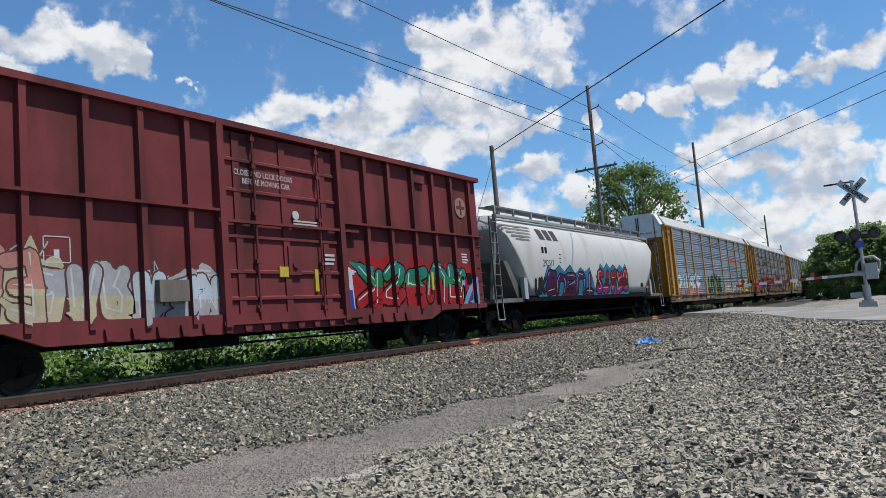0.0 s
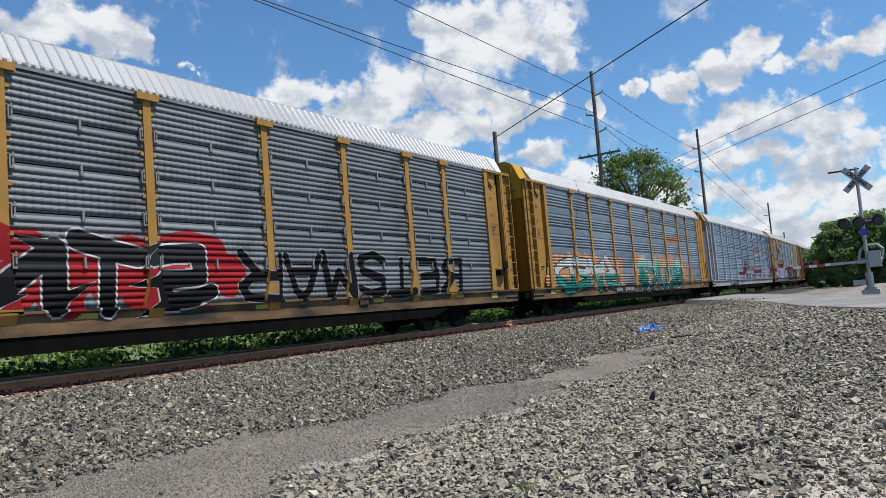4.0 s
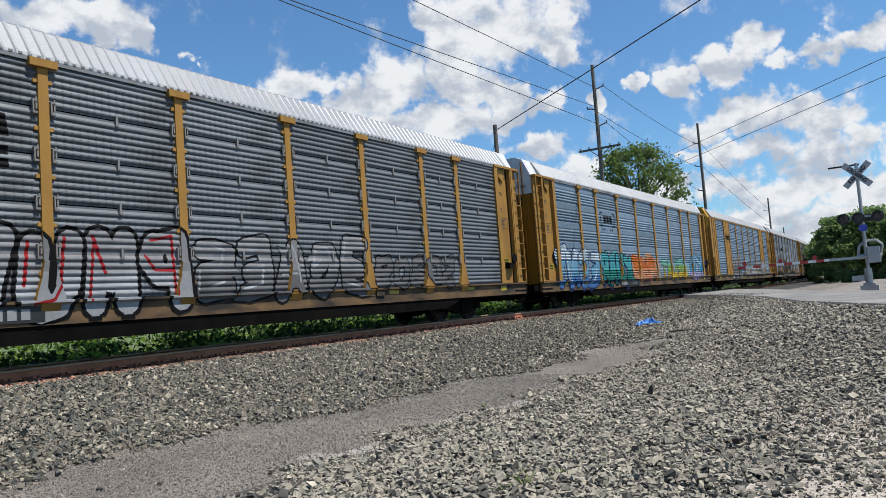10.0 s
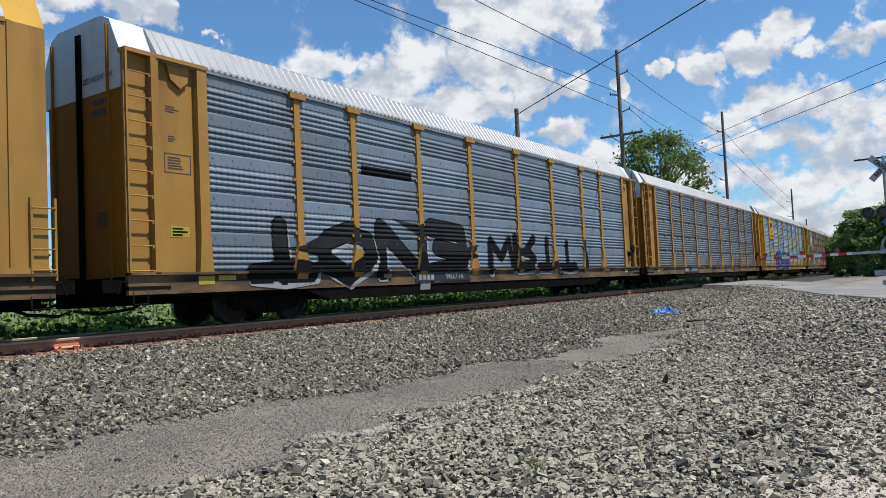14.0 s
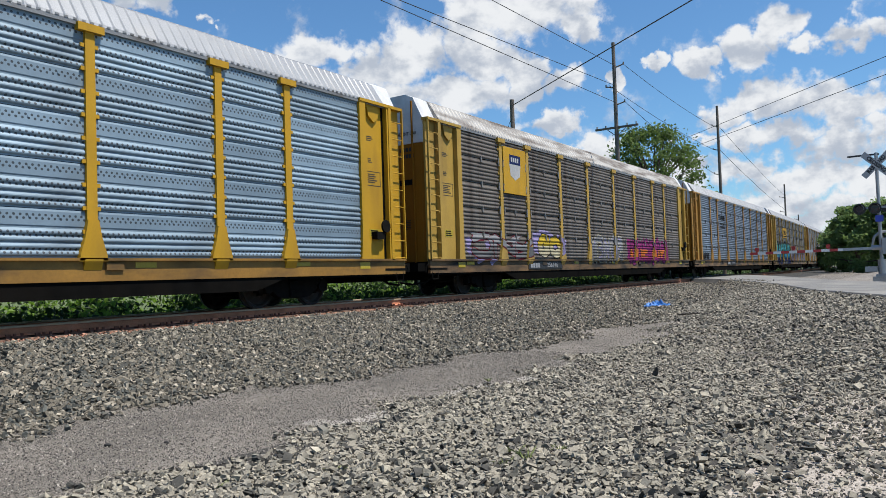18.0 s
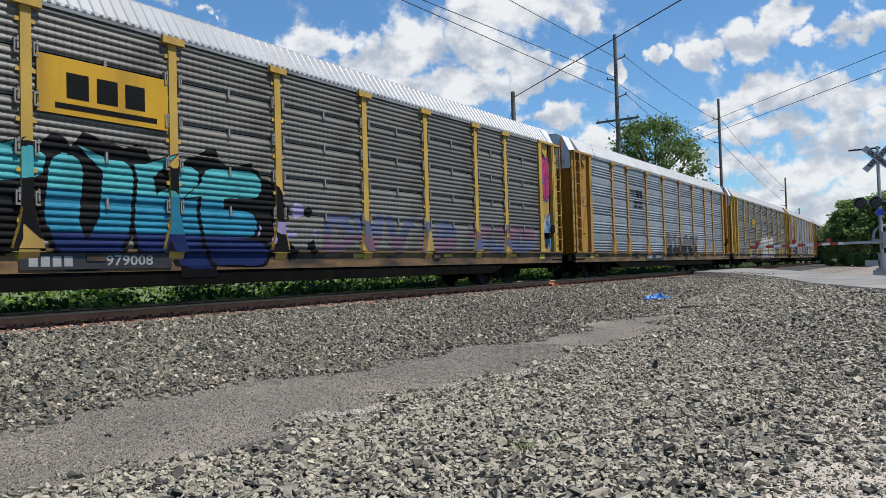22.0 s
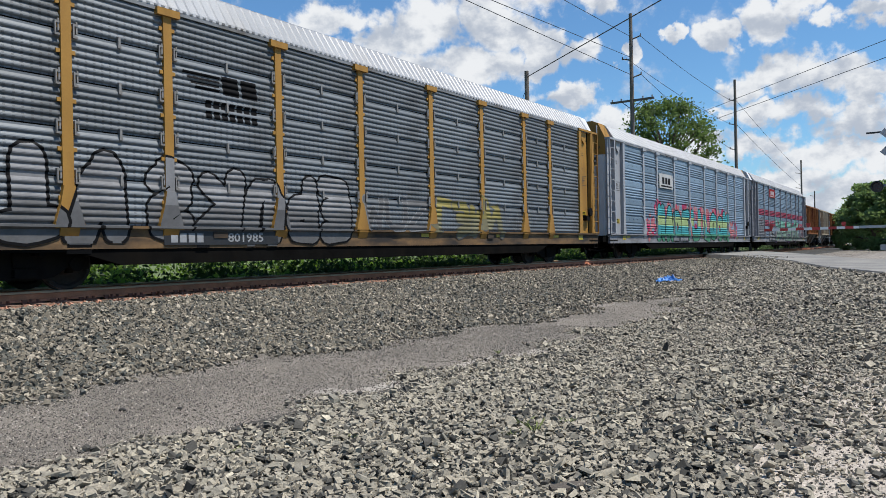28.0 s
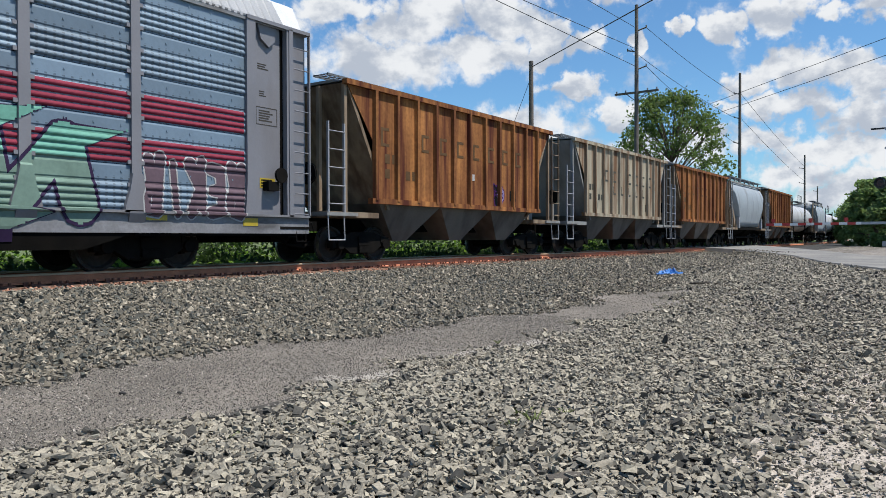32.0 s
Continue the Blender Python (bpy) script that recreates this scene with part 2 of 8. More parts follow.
def car_pose(s, half):
    x0, y0, _ = on_track(s - half)
    x1, y1, _ = on_track(s + half)
    return pose((x0 + x1) / 2, (y0 + y1) / 2, 0, 0, 0, math.degrees(math.atan2(y1 - y0, x1 - x0)))

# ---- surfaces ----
# sheet under the ballast, near black to stand in for shade between stones
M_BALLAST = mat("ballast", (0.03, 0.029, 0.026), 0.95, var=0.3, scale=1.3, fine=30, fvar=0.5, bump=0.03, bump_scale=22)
M_STREAK = mat("pale_gravel_dust", (0.30, 0.275, 0.24), 0.95, var=0.3, scale=0.9, fine=80, fvar=0.8, bump=0.012, bump_scale=90)
M_DUST = mat("gravel_dust", (0.40, 0.352, 0.302), 0.95, var=0.3, scale=0.9, fine=55, fvar=0.6, bump=0.012, bump_scale=70)
STONES = ((0.09, 0.088, 0.075), (0.125, 0.114, 0.092), (0.052, 0.053, 0.045), (0.18, 0.157, 0.12), (0.085, 0.087, 0.076), (0.145, 0.126, 0.096), (0.11, 0.09, 0.066),
          (0.056, 0.057, 0.049), (0.28, 0.245, 0.19), (0.13, 0.111, 0.083))
# the darkest tones here replace missing shadow between the stones
LOT_STONES = ((0.062, 0.058, 0.049), (0.239, 0.218, 0.175), (0.049, 0.046, 0.039), (0.326, 0.292, 0.227), (0.176, 0.164, 0.134), (0.372, 0.334, 0.257), (0.229, 0.204, 0.159), (0.075, 0.073, 0.061), (0.124, 0.113, 0.092), (0.283, 0.251, 0.198), (0.185, 0.169, 0.136), (0.530, 0.481, 0.392))
# bed under the lot stones, darkened to imitate the shade in their gaps
M_BED = mat("dark_gap_bed", (0.045, 0.04, 0.034), 0.95, var=0.3, scale=1.1, fine=40, fvar=0.5, bump=0.02, bump_scale=45)
M_DUSTYBED = mat("dusty_stony_soil", (0.20, 0.178, 0.154), 0.95, var=0.3, scale=1.1, fine=60, fvar=0.6, bump=0.02, bump_scale=60)
M_PATH = mat("packed_gravel", (0.155, 0.136, 0.115), 0.95, var=0.3, scale=0.8, fine=95, fvar=1.3, bump=0.014, bump_scale=95)
M_RUSTSTONE = mat("rust_stained_stone", (0.31, 0.155, 0.10), 0.9, var=0.3, scale=6, fine=60, fvar=0.3, island=0.4)
M_STONE = mat("crushed_stone", (0.2, 0.2, 0.2), 0.9, var=0.25, scale=8, fine=70, fvar=0.4, island=0.25, palette=STONES)
M_LOTSTONE = mat("lot_stone", (0.2, 0.2, 0.2), 0.85, var=0.25, scale=8, fine=70, fvar=0.4, island=0.25, palette=LOT_STONES)
M_PEBBLE = mat("pebbles", (0.25, 0.23, 0.205), 0.9, var=0.12, scale=8, fine=70, fvar=0.2, island=0.3, palette=((0.09, 0.082, 0.072), (0.24, 0.216, 0.184), (0.12, 0.108, 0.094), (0.34, 0.307, 0.264), (0.17, 0.153, 0.132)))
M_ASPHALT = mat("old_asphalt", (0.155, 0.151, 0.144), 0.92, var=0.2, scale=0.8, fine=50, fvar=0.3, bump=0.006, bump_scale=80, dirt=(0.27, 0.255, 0.23), dirt_amt=0.5, dirt_scale=(0.5, 0.5, 0.5))
M_RAIL = mat("rail_steel", (0.42, 0.165, 0.085), 0.85, 0.0, var=0.3, scale=4, fine=60, fvar=0.3, bump=0.002)
# worn steel on top; on the head's sides this pale tone imitates a reflection
M_RAILTOP = mat("pale_rail_head", (0.40, 0.30, 0.20), 0.5, 0.2, var=0.15)
# rust, made brighter than the web so the shaded foot looks sunlit
M_RAILFOOT = mat("rusty_lit_rail_foot", (0.68, 0.25, 0.135), 0.9, var=0.3, scale=5, fine=60, fvar=0.3)
M_TIE = mat("creosoted_wood", (0.18, 0.11, 0.075), 0.95, var=0.3, scale=5, fine=70, fvar=0.4, bump=0.006, obj=0.25)
M_RUST = mat("rusty_fastening", (0.24, 0.09, 0.055), 0.9, 0.2, var=0.3, scale=10)
# running gear tones: the shade under the cars is put into these colours
M_BLACK = mat("shade_toned_black", (0.006, 0.0058, 0.0055), 0.95, var=0.3, scale=3, dirt=(0.012, 0.010, 0.008), dirt_amt=0.4, spec=0.02)
M_STEEL = mat("shade_toned_steel", (0.009, 0.0085, 0.008), 0.9, 0.0, var=0.3, scale=4, dirt=(0.022, 0.018, 0.014), dirt_amt=0.35, spec=0.04)
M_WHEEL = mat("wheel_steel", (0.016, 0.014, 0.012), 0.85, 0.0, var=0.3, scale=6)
M_TREAD = mat("bright_wheel_rim", (0.3, 0.29, 0.28), 0.35, 0.9, var=0.2)

# ---- ground ----


def smooth(a, b, x):
    t = np.clip((x - a) / (b - a), 0, 1)
    return t * t * (3 - 2 * t)


def bend_y(x):
    return TRACK_Y + np.maximum(x - BEND_AT, 0.0) ** 2 / (2 * BEND_R)


def ground_z(x, y):
    """Height of the ground: the ballast bank of the track, the lot beside it, the rise to the road."""
    x, y = np.asarray(x, float), np.asarray(y, float)
    q = y - bend_y(np.clip(x, -400, 900))
    lot = -0.92 + 0.45 * smooth(10, 30, x) + 0.17 * smooth(-7.8, -10.4, y) * smooth(12, 21, x) + 0.025 * np.sin(x * 0.9 + y * 0.5) * np.cos(y * 0.8 - x * 0.3)
    toe = np.clip(-6.0 - 0.12 * (x - 3.5), -7.9, -5.4) - TRACK_Y
    k = np.clip((q + 1.95) / (toe + 1.95), 0, 1)
    near = -0.385 + (lot + 0.385) * (k * (1.15 - 0.15 * k))
    k2 = np.clip((q - 1.95) / 3.2, 0, 1)
    far = -0.385 + (-1.25 + 0.385) * k2
    top = np.full_like(q, -0.385)
    z = np.where(q < -1.95, near, np.where(q > 1.95, far, top))
    # the gravel is banked up against the near edge of the road
    d = (y - np.interp(x, [2, 14, 20.6, 28.6, 34, 41], [-22, -14, -11.2, -9.0, -7.0, -4.1])) * 0.93
    ramp = -0.19 - np.interp(x, [6, 14, 20, 30, 33, 37, 41], [0.3, 0.16, 0.12, 0.10, 0.12, 0.45, 0.9]) * np.maximum(d, 0)
    z = np.where((x > 5) & (x < 41) & (d > -1.0), np.maximum(z, ramp), z)
    return z


def build_ground():
    xs = np.concatenate([[-3000, -1500, -800, -400, -200, -120, -70, -40, -25], np.arange(-16, 70, 0.3), np.arange(70, 130, 2.0), np.arange(130, 420, 10.0), [450, 520, 600, 700, 850, 1100, 1500, 3000]])
    ys = np.concatenate([[-3000, -1200, -500, -250, -120, -70, -45, -32, -26, -22], np.arange(-19, 8, 0.3), np.arange(8, 40, 2.0), np.arange(40, 160, 8.0), [180, 220, 300, 500, 1000, 3000]])
    X, Y = np.meshgrid(xs, ys, indexing="ij")
    Z = ground_z(X, Y)
    nx, ny = len(xs), len(ys)
    v = np.stack([X, Y, Z], -1).reshape(-1, 3)
    i = np.arange(nx * ny).reshape(nx, ny)
    f = np.stack([i[:-1, :-1], i[1:, :-1], i[1:, 1:], i[:-1, 1:]], -1).reshape(-1, 4)
    me = bpy.data.meshes.new("ground")
    me.from_pydata(v.tolist(), [], f.tolist())
    cx, cy = v[f].mean(1)[:, 0], v[f].mean(1)[:, 1]
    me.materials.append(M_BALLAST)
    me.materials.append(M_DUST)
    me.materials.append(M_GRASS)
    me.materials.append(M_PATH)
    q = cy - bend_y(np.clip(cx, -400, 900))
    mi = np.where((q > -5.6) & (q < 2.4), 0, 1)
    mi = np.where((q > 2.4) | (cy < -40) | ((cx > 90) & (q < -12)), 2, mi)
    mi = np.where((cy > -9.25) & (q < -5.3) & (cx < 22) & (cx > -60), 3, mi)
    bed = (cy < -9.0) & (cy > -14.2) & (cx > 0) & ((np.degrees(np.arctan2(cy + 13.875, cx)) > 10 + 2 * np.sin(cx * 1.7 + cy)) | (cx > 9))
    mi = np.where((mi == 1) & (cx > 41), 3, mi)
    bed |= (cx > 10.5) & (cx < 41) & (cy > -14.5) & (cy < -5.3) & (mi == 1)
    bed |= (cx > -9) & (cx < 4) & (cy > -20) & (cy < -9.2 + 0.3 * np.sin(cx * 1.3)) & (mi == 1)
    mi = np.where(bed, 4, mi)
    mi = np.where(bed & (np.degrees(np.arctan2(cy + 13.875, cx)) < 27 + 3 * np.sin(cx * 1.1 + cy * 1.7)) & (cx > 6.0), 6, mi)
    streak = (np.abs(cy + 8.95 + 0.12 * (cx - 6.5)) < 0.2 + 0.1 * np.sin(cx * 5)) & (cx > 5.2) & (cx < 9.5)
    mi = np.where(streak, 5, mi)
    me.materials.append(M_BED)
    me.materials.append(M_STREAK)
    me.materials.append(M_DUSTYBED)
    me.polygons.foreach_set("material_index", mi.astype(np.int32))
    me.polygons.foreach_set("use_smooth", [True] * len(me.polygons))
    tagged(new("ground", me), "grey gravel lot and ballast bank beside a railway", "ground", kind="structure")


M_GRASS = mat("weedy_ground", (0.09, 0.12, 0.035), 0.95, var=0.4, scale=0.7, fine=12, fvar=0.4, bump=0.05, bump_scale=9)
build_ground()


def scatter_stones(name, label, xy, size, material, sink=0.25, seed=3, flat=0.75, tilt=0.5, mixed=0.33):
    """Many angular stones in one mesh, each of its own size, shape and turn."""
    rng = np.random.default_rng(seed)
    n = len(xy)
    cube = np.array([(-1, -1, -1), (1, -1, -1), (1, 1, -1), (-1, 1, -1), (-1, -1, 1), (1, -1, 1), (1, 1, 1), (-1, 1, 1)], float)
    tri = np.array([(0, 2, 1), (0, 3, 2), (4, 5, 6), (4, 6, 7), (0, 1, 5), (0, 5, 4), (1, 2, 6), (1, 6, 5), (2, 3, 7), (2, 7, 6), (3, 0, 4), (3, 4, 7)])
    v = cube[None] * (0.62 + 0.36 * rng.random((n, 8, 1))) + rng.normal(0, 0.15, (n, 8, 3))
    v[:, 4:, :2] *= 0.55 + 0.4 * rng.random((n, 1, 2))
    v[:, :4, :2] *= 0.7 + 0.3 * rng.random((n, 1, 2))
    s = size * np.exp(np.clip(rng.normal(0, mixed, (n, 1, 1)), -0.7, 0.62)) * np.stack([0.62 + 0.45 * rng.random(n), 0.5 + 0.35 * rng.random(n), flat * (0.35 + 0.35 * rng.random(n))], -1)[:, None, :]
    v = v * s
    qn = rng.normal(0, 1, (n, 4)) * np.array([1.6, tilt, tilt, 1.6])
    qn /= np.linalg.norm(qn, axis=1, keepdims=True)
    w, a, b, c = qn.T
    R = np.stack([1 - 2 * (b * b + c * c), 2 * (a * b - c * w), 2 * (a * c + b * w), 2 * (a * b + c * w), 1 - 2 * (a * a + c * c), 2 * (b * c - a * w),
                  2 * (a * c - b * w), 2 * (b * c + a * w), 1 - 2 * (a * a + b * b)], -1).reshape(n, 3, 3)
    v = np.einsum("nij,nkj->nki", R, v)
    half = v[:, :, 2].max(1) - v[:, :, 2].min(1)
    base = np.stack([xy[:, 0], xy[:, 1], ground_z(xy[:, 0], xy[:, 1]) + half * (0.5 - sink) + rng.random(n) * size * 0.65], -1)
    v += base[:, None, :]
    f = (tri[None] + 8 * np.arange(n)[:, None, None]).reshape(-1, 3)
    me = bpy.data.meshes.new(name)
    me.vertices.add(n * 8)
    me.vertices.foreach_set("co", v.reshape(-1))
    me.loops.add(len(f) * 3)
    me.loops.foreach_set("vertex_index", f.reshape(-1).astype(np.int32))
    me.polygons.add(len(f))
    me.polygons.foreach_set("loop_start", np.arange(0, len(f) * 3, 3, dtype=np.int32))
    me.materials.append(material)
    me.polygons.foreach_set("use_smooth", [False] * len(me.polygons))
    me.update(calc_edges=True)
    return tagged(new(name, me), label, "gravel", kind="stuff")


def spread(x0, x1, y0, y1, per_m2, seed, keep=None):
    rng = np.random.default_rng(seed)
    n = int((x1 - x0) * (y1 - y0) * per_m2)
    p = np.stack([x0 + (x1 - x0) * rng.random(n), y0 + (y1 - y0) * rng.random(n)], -1)
    return p if keep is None else p[keep(p[:, 0], p[:, 1], rng.random(n))]


def build_stones():
    wob = lambda x: 0.22 * np.sin(x * 1.3) + 0.16 * np.sin(x * 2.9 + 1)
    toe = lambda x: np.clip(-6.0 - 0.12 * (x - 3.5), -7.9, -5.4) + wob(x)
    edge = lambda x: -9.2 + wob(x + 4) + 0.2 * np.sin(x * 4.1)
    seen = lambda x, y: (y + 13.9 > 0.012 * x) & (np.arctan2(y + 13.9, x) < 1.25)
    bank = lambda x, y, r: (y > toe(x) - 0.5 * r ** 3) & seen(x, y)
    scatter_stones("ballast_stones", "grey crushed ballast stones banked up to the track", np.concatenate([
        spread(1, 14, -8.2, -1.4, 700, 1, bank), spread(14, 26, -8.4, -1.4, 400, 2, bank), spread(26, 46, -8.4, -1.4, 150, 9, bank), spread(0, 12, -0.5, 3, 60, 12, bank)]), 0.035, M_STONE, flat=0.62, sink=0.15, mixed=0.3)
    scatter_stones("rusty_stones", "rust-stained ballast stones beside the rail", np.concatenate([spread(-12, 1, -1.55, -0.66, 200, 24), spread(1, 16, -1.55, -0.66, 620, 21), spread(16, 46, -1.55, -0.66, 260, 22)]), 0.027, M_RUSTSTONE, seed=23, sink=0.1)
    near_road = lambda x: np.interp(x, [2, 14, 20.6, 28.6, 34, 41], [-22, -14, -11.2, -9.0, -7.0, -4.1])
    lot = lambda x, y, r: (y < np.maximum(edge(x), np.where(x > 17, toe(x) + 0.3 + 0.3 * (x - 19), -99)) + 0.5 * r ** 3) & (y > near_road(x) + 0.05) & seen(x, y) & (r < 1.0 - 0.6 * smooth(15, 7, np.degrees(np.arctan2(y + 13.875, x))) * (1 - smooth(8.0, 11, x)) - 0.25 * smooth(0.2, 0.7, np.sin(x * 0.8 + 1.1 * np.sin(y * 1.3)) * np.cos(y * 0.9 + x * 0.35)))
    scatter_stones("lot_stones", "loose grey crushed stones on a gravel lot", np.concatenate([
        spread(1, 4.5, -13.6, -8.6, 1300, 4, lot), spread(4.5, 8, -13.6, -8.4, 1050, 14, lot), spread(8, 13, -13.9, -8.4, 850, 11, lot)]), 0.0245, M_LOTSTONE, seed=5, flat=0.55, tilt=0.36, mixed=0.36)
    scatter_stones("lot_slabs", "larger flat grey stones lying among the gravel", np.concatenate([spread(1, 5, -13.6, -8.8, 75, 51, lot), spread(5, 12, -13.9, -8.6, 45, 52, lot)]), 0.042, M_LOTSTONE, seed=53, flat=0.42, tilt=0.25, sink=0.1, mixed=0.25)
    scatter_stones("lot_stones", "grey crushed stones spread up to the road", np.concatenate([spread(13, 20, -14.2, -5.5, 480, 5, lot), spread(20, 40, -12.6, -3.5, 220, 6, lot)]), 0.030, M_LOTSTONE, seed=15, flat=0.55, tilt=0.36, mixed=0.36)
    scatter_stones("lot_stones", "loose grey crushed stones behind the viewpoint", np.concatenate([spread(-9, 1, -19, -9.2, 260, 31), spread(1, 5, -19, -13.6, 260, 32)]), 0.024, M_LOTSTONE, seed=33, flat=0.55, tilt=0.36, mixed=0.36)
    scatter_stones("ballast_stones", "grey ballast stones along the rest of the bank", spread(-14, 1, -6.0, -1.0, 170, 34), 0.036, M_STONE, seed=35, flat=0.6)
    dusty = lambda x, y, r: (np.degrees(np.arctan2(y + 13.875, x)) < 12 - 3 * r) & seen(x, y)
    scatter_stones("dust_pebbles", "fine pebbles strewn over pale gravel dust", spread(2.5, 10, -13.9, -11.6, 900, 41, dusty), 0.0075, M_PEBBLE, seed=42)
    path = lambda x, y, r: (y < toe(x) + 0.3) & (y > edge(x) - 0.3) & seen(x, y)
    scatter_stones("path_pebbles", "fine pebbles on a packed gravel track", np.concatenate([spread(1, 12, -9.6, -5, 1500, 7, path), spread(12, 22, -9.6, -5, 350, 8, path)]), 0.0068, M_PEBBLE, seed=8)


def build_track():
    track = thing("railway_track", "rusty steel rails spiked to dark wooden ties in ballast", "railway track")
    track["kind"] = "structure"
    prof = [(-0.075, -0.18), (0.075, -0.18), (0.075, -0.165), (0.014, -0.145), (0.011, -0.05), (0.036, -0.04), (0.038, -0.008), (0.03, 0.0), (-0.03, 0.0), (-0.038, -0.008), (-0.036, -0.04), (-0.011, -0.05), (-0.014, -0.145), (-0.075, -0.165)]
    stations = [-420, -60, -20, 0, 20, 39.7] + list(np.arange(48, 420, 8.0)) + [500, 640]
    for off in (-0.755, 0.755):
        m = Mesh()
        k = len(prof)
        for s in stations:
            for q, z in prof:
                x, y, _ = on_track(s, off + q)
                m.v.append((x, y, z + RAIL_TOP))
        for i in range(len(stations) - 1):
            for j in range(k):
                j2 = (j + 1) % k
                m.f.append((i * k + j, i * k + j2, (i + 1) * k + j2, (i + 1) * k + j))
                m.m.append(1 if j in (5, 6, 7, 8, 9) else 2 if j in (1, 2, 12, 13) else 0)
        part("rail", m, [M_RAIL, M_RAILTOP, M_RAILFOOT], track)
    tie = Mesh().box(-0.115, 0.115, -1.33, 1.33, -0.36, -0.195).data("tie", M_TIE)
    plate = Mesh()
    plate.box(-0.1, 0.1, -0.18, 0.18, -0.195, -0.178)
    plate.box(-0.13, 0.13, -0.2, 0.2, -0.2, -0.185)
    for dx, dy in ((-0.06, -0.105), (0.06, -0.105), (0.06, 0.105), (-0.06, 0.105)):
        plate.box(dx - 0.016, dx + 0.016, dy - 0.022, dy + 0.022, -0.178, -0.135)
    plate.box(-0.2, -0.115, -0.1, -0.06, -0.21, -0.14)
    plate = plate.data("tie_plate", M_RUST)
    rng = random.Random(4)
    for i in range(230):
        s = -18 + 0.5 * i
        x, y, a = on_track(s)
        turn = pose(x, y, RAIL_TOP + rng.uniform(-0.012, 0.004), 0, 0, math.degrees(a) + rng.uniform(-1, 1))
        t = part("tie", tie, M_TIE, track, at=turn)
        if s < 46:
            for off in (-0.755, 0.755):
                part("tie_plate", plate, M_RUST, t, at=pose(0, off, rng.uniform(0.0, 0.004)))


build_track()

# ---- paints ----
BASE_SCALE = 0.58          # the cars' base colours are lowered further, against the sun on their sides
M_GOLD = mat("gold_paint", (0.48, 0.255, 0.056), 0.65, var=0.14, scale=0.9, fine=25, fvar=0.08, dirt=(0.25, 0.125, 0.04), dirt_amt=0.35, spec=0.25)
M_YELLOW = mat("yellow_paint", (0.68, 0.38, 0.022), 0.6, var=0.12, scale=0.9, fine=25, fvar=0.06, dirt=(0.36, 0.2, 0.04), dirt_amt=0.3, spec=0.25)
M_OLDYELLOW = mat("faded_yellow_paint", (0.60, 0.385, 0.085), 0.65, var=0.2, scale=0.9, fine=25, fvar=0.1, dirt=(0.3, 0.2, 0.09), dirt_amt=0.4, spec=0.2)
M_PALE = mat("pale_grey_paint", (0.44, 0.45, 0.48), 0.5, var=0.1, scale=0.9, fine=25, fvar=0.06, dirt=(0.3, 0.28, 0.27), dirt_amt=0.25)
M_DULL = mat("dull_grey_paint", (0.27, 0.27, 0.30), 0.55, var=0.12, scale=0.9, fine=25, fvar=0.06, dirt=(0.2, 0.18, 0.18), dirt_amt=0.3)
# gold paint again, deepened so the end doors look shaded between the cars
M_ENDGOLD = mat("shaded_gold_end_paint", (0.42, 0.17, 0.015), 0.75, spec=0.12, var=0.15, scale=0.8, fine=20, fvar=0.08, dirt=(0.42, 0.2, 0.06), dirt_amt=0.35)
M_CAPWHITE = mat("white_end_paint", (0.88, 0.89, 0.91), 0.55, var=0.08, dirt=(0.45, 0.4, 0.36), dirt_amt=0.2)
M_ROOF = mat("galvanised_roof", (0.46, 0.47, 0.49), 0.5, 0.25, var=0.12, scale=0.7, dirt=(0.5, 0.48, 0.46), dirt_amt=0.15)
M_ROOFOLD = mat("stained_roof", (0.55, 0.53, 0.5), 0.6, 0.2, var=0.2, scale=0.7, dirt=(0.14, 0.10, 0.08), dirt_amt=0.55, dirt_scale=(0.5, 3.0, 3.0))


TIER_TOP = 0.62          # the ridged part of a tier


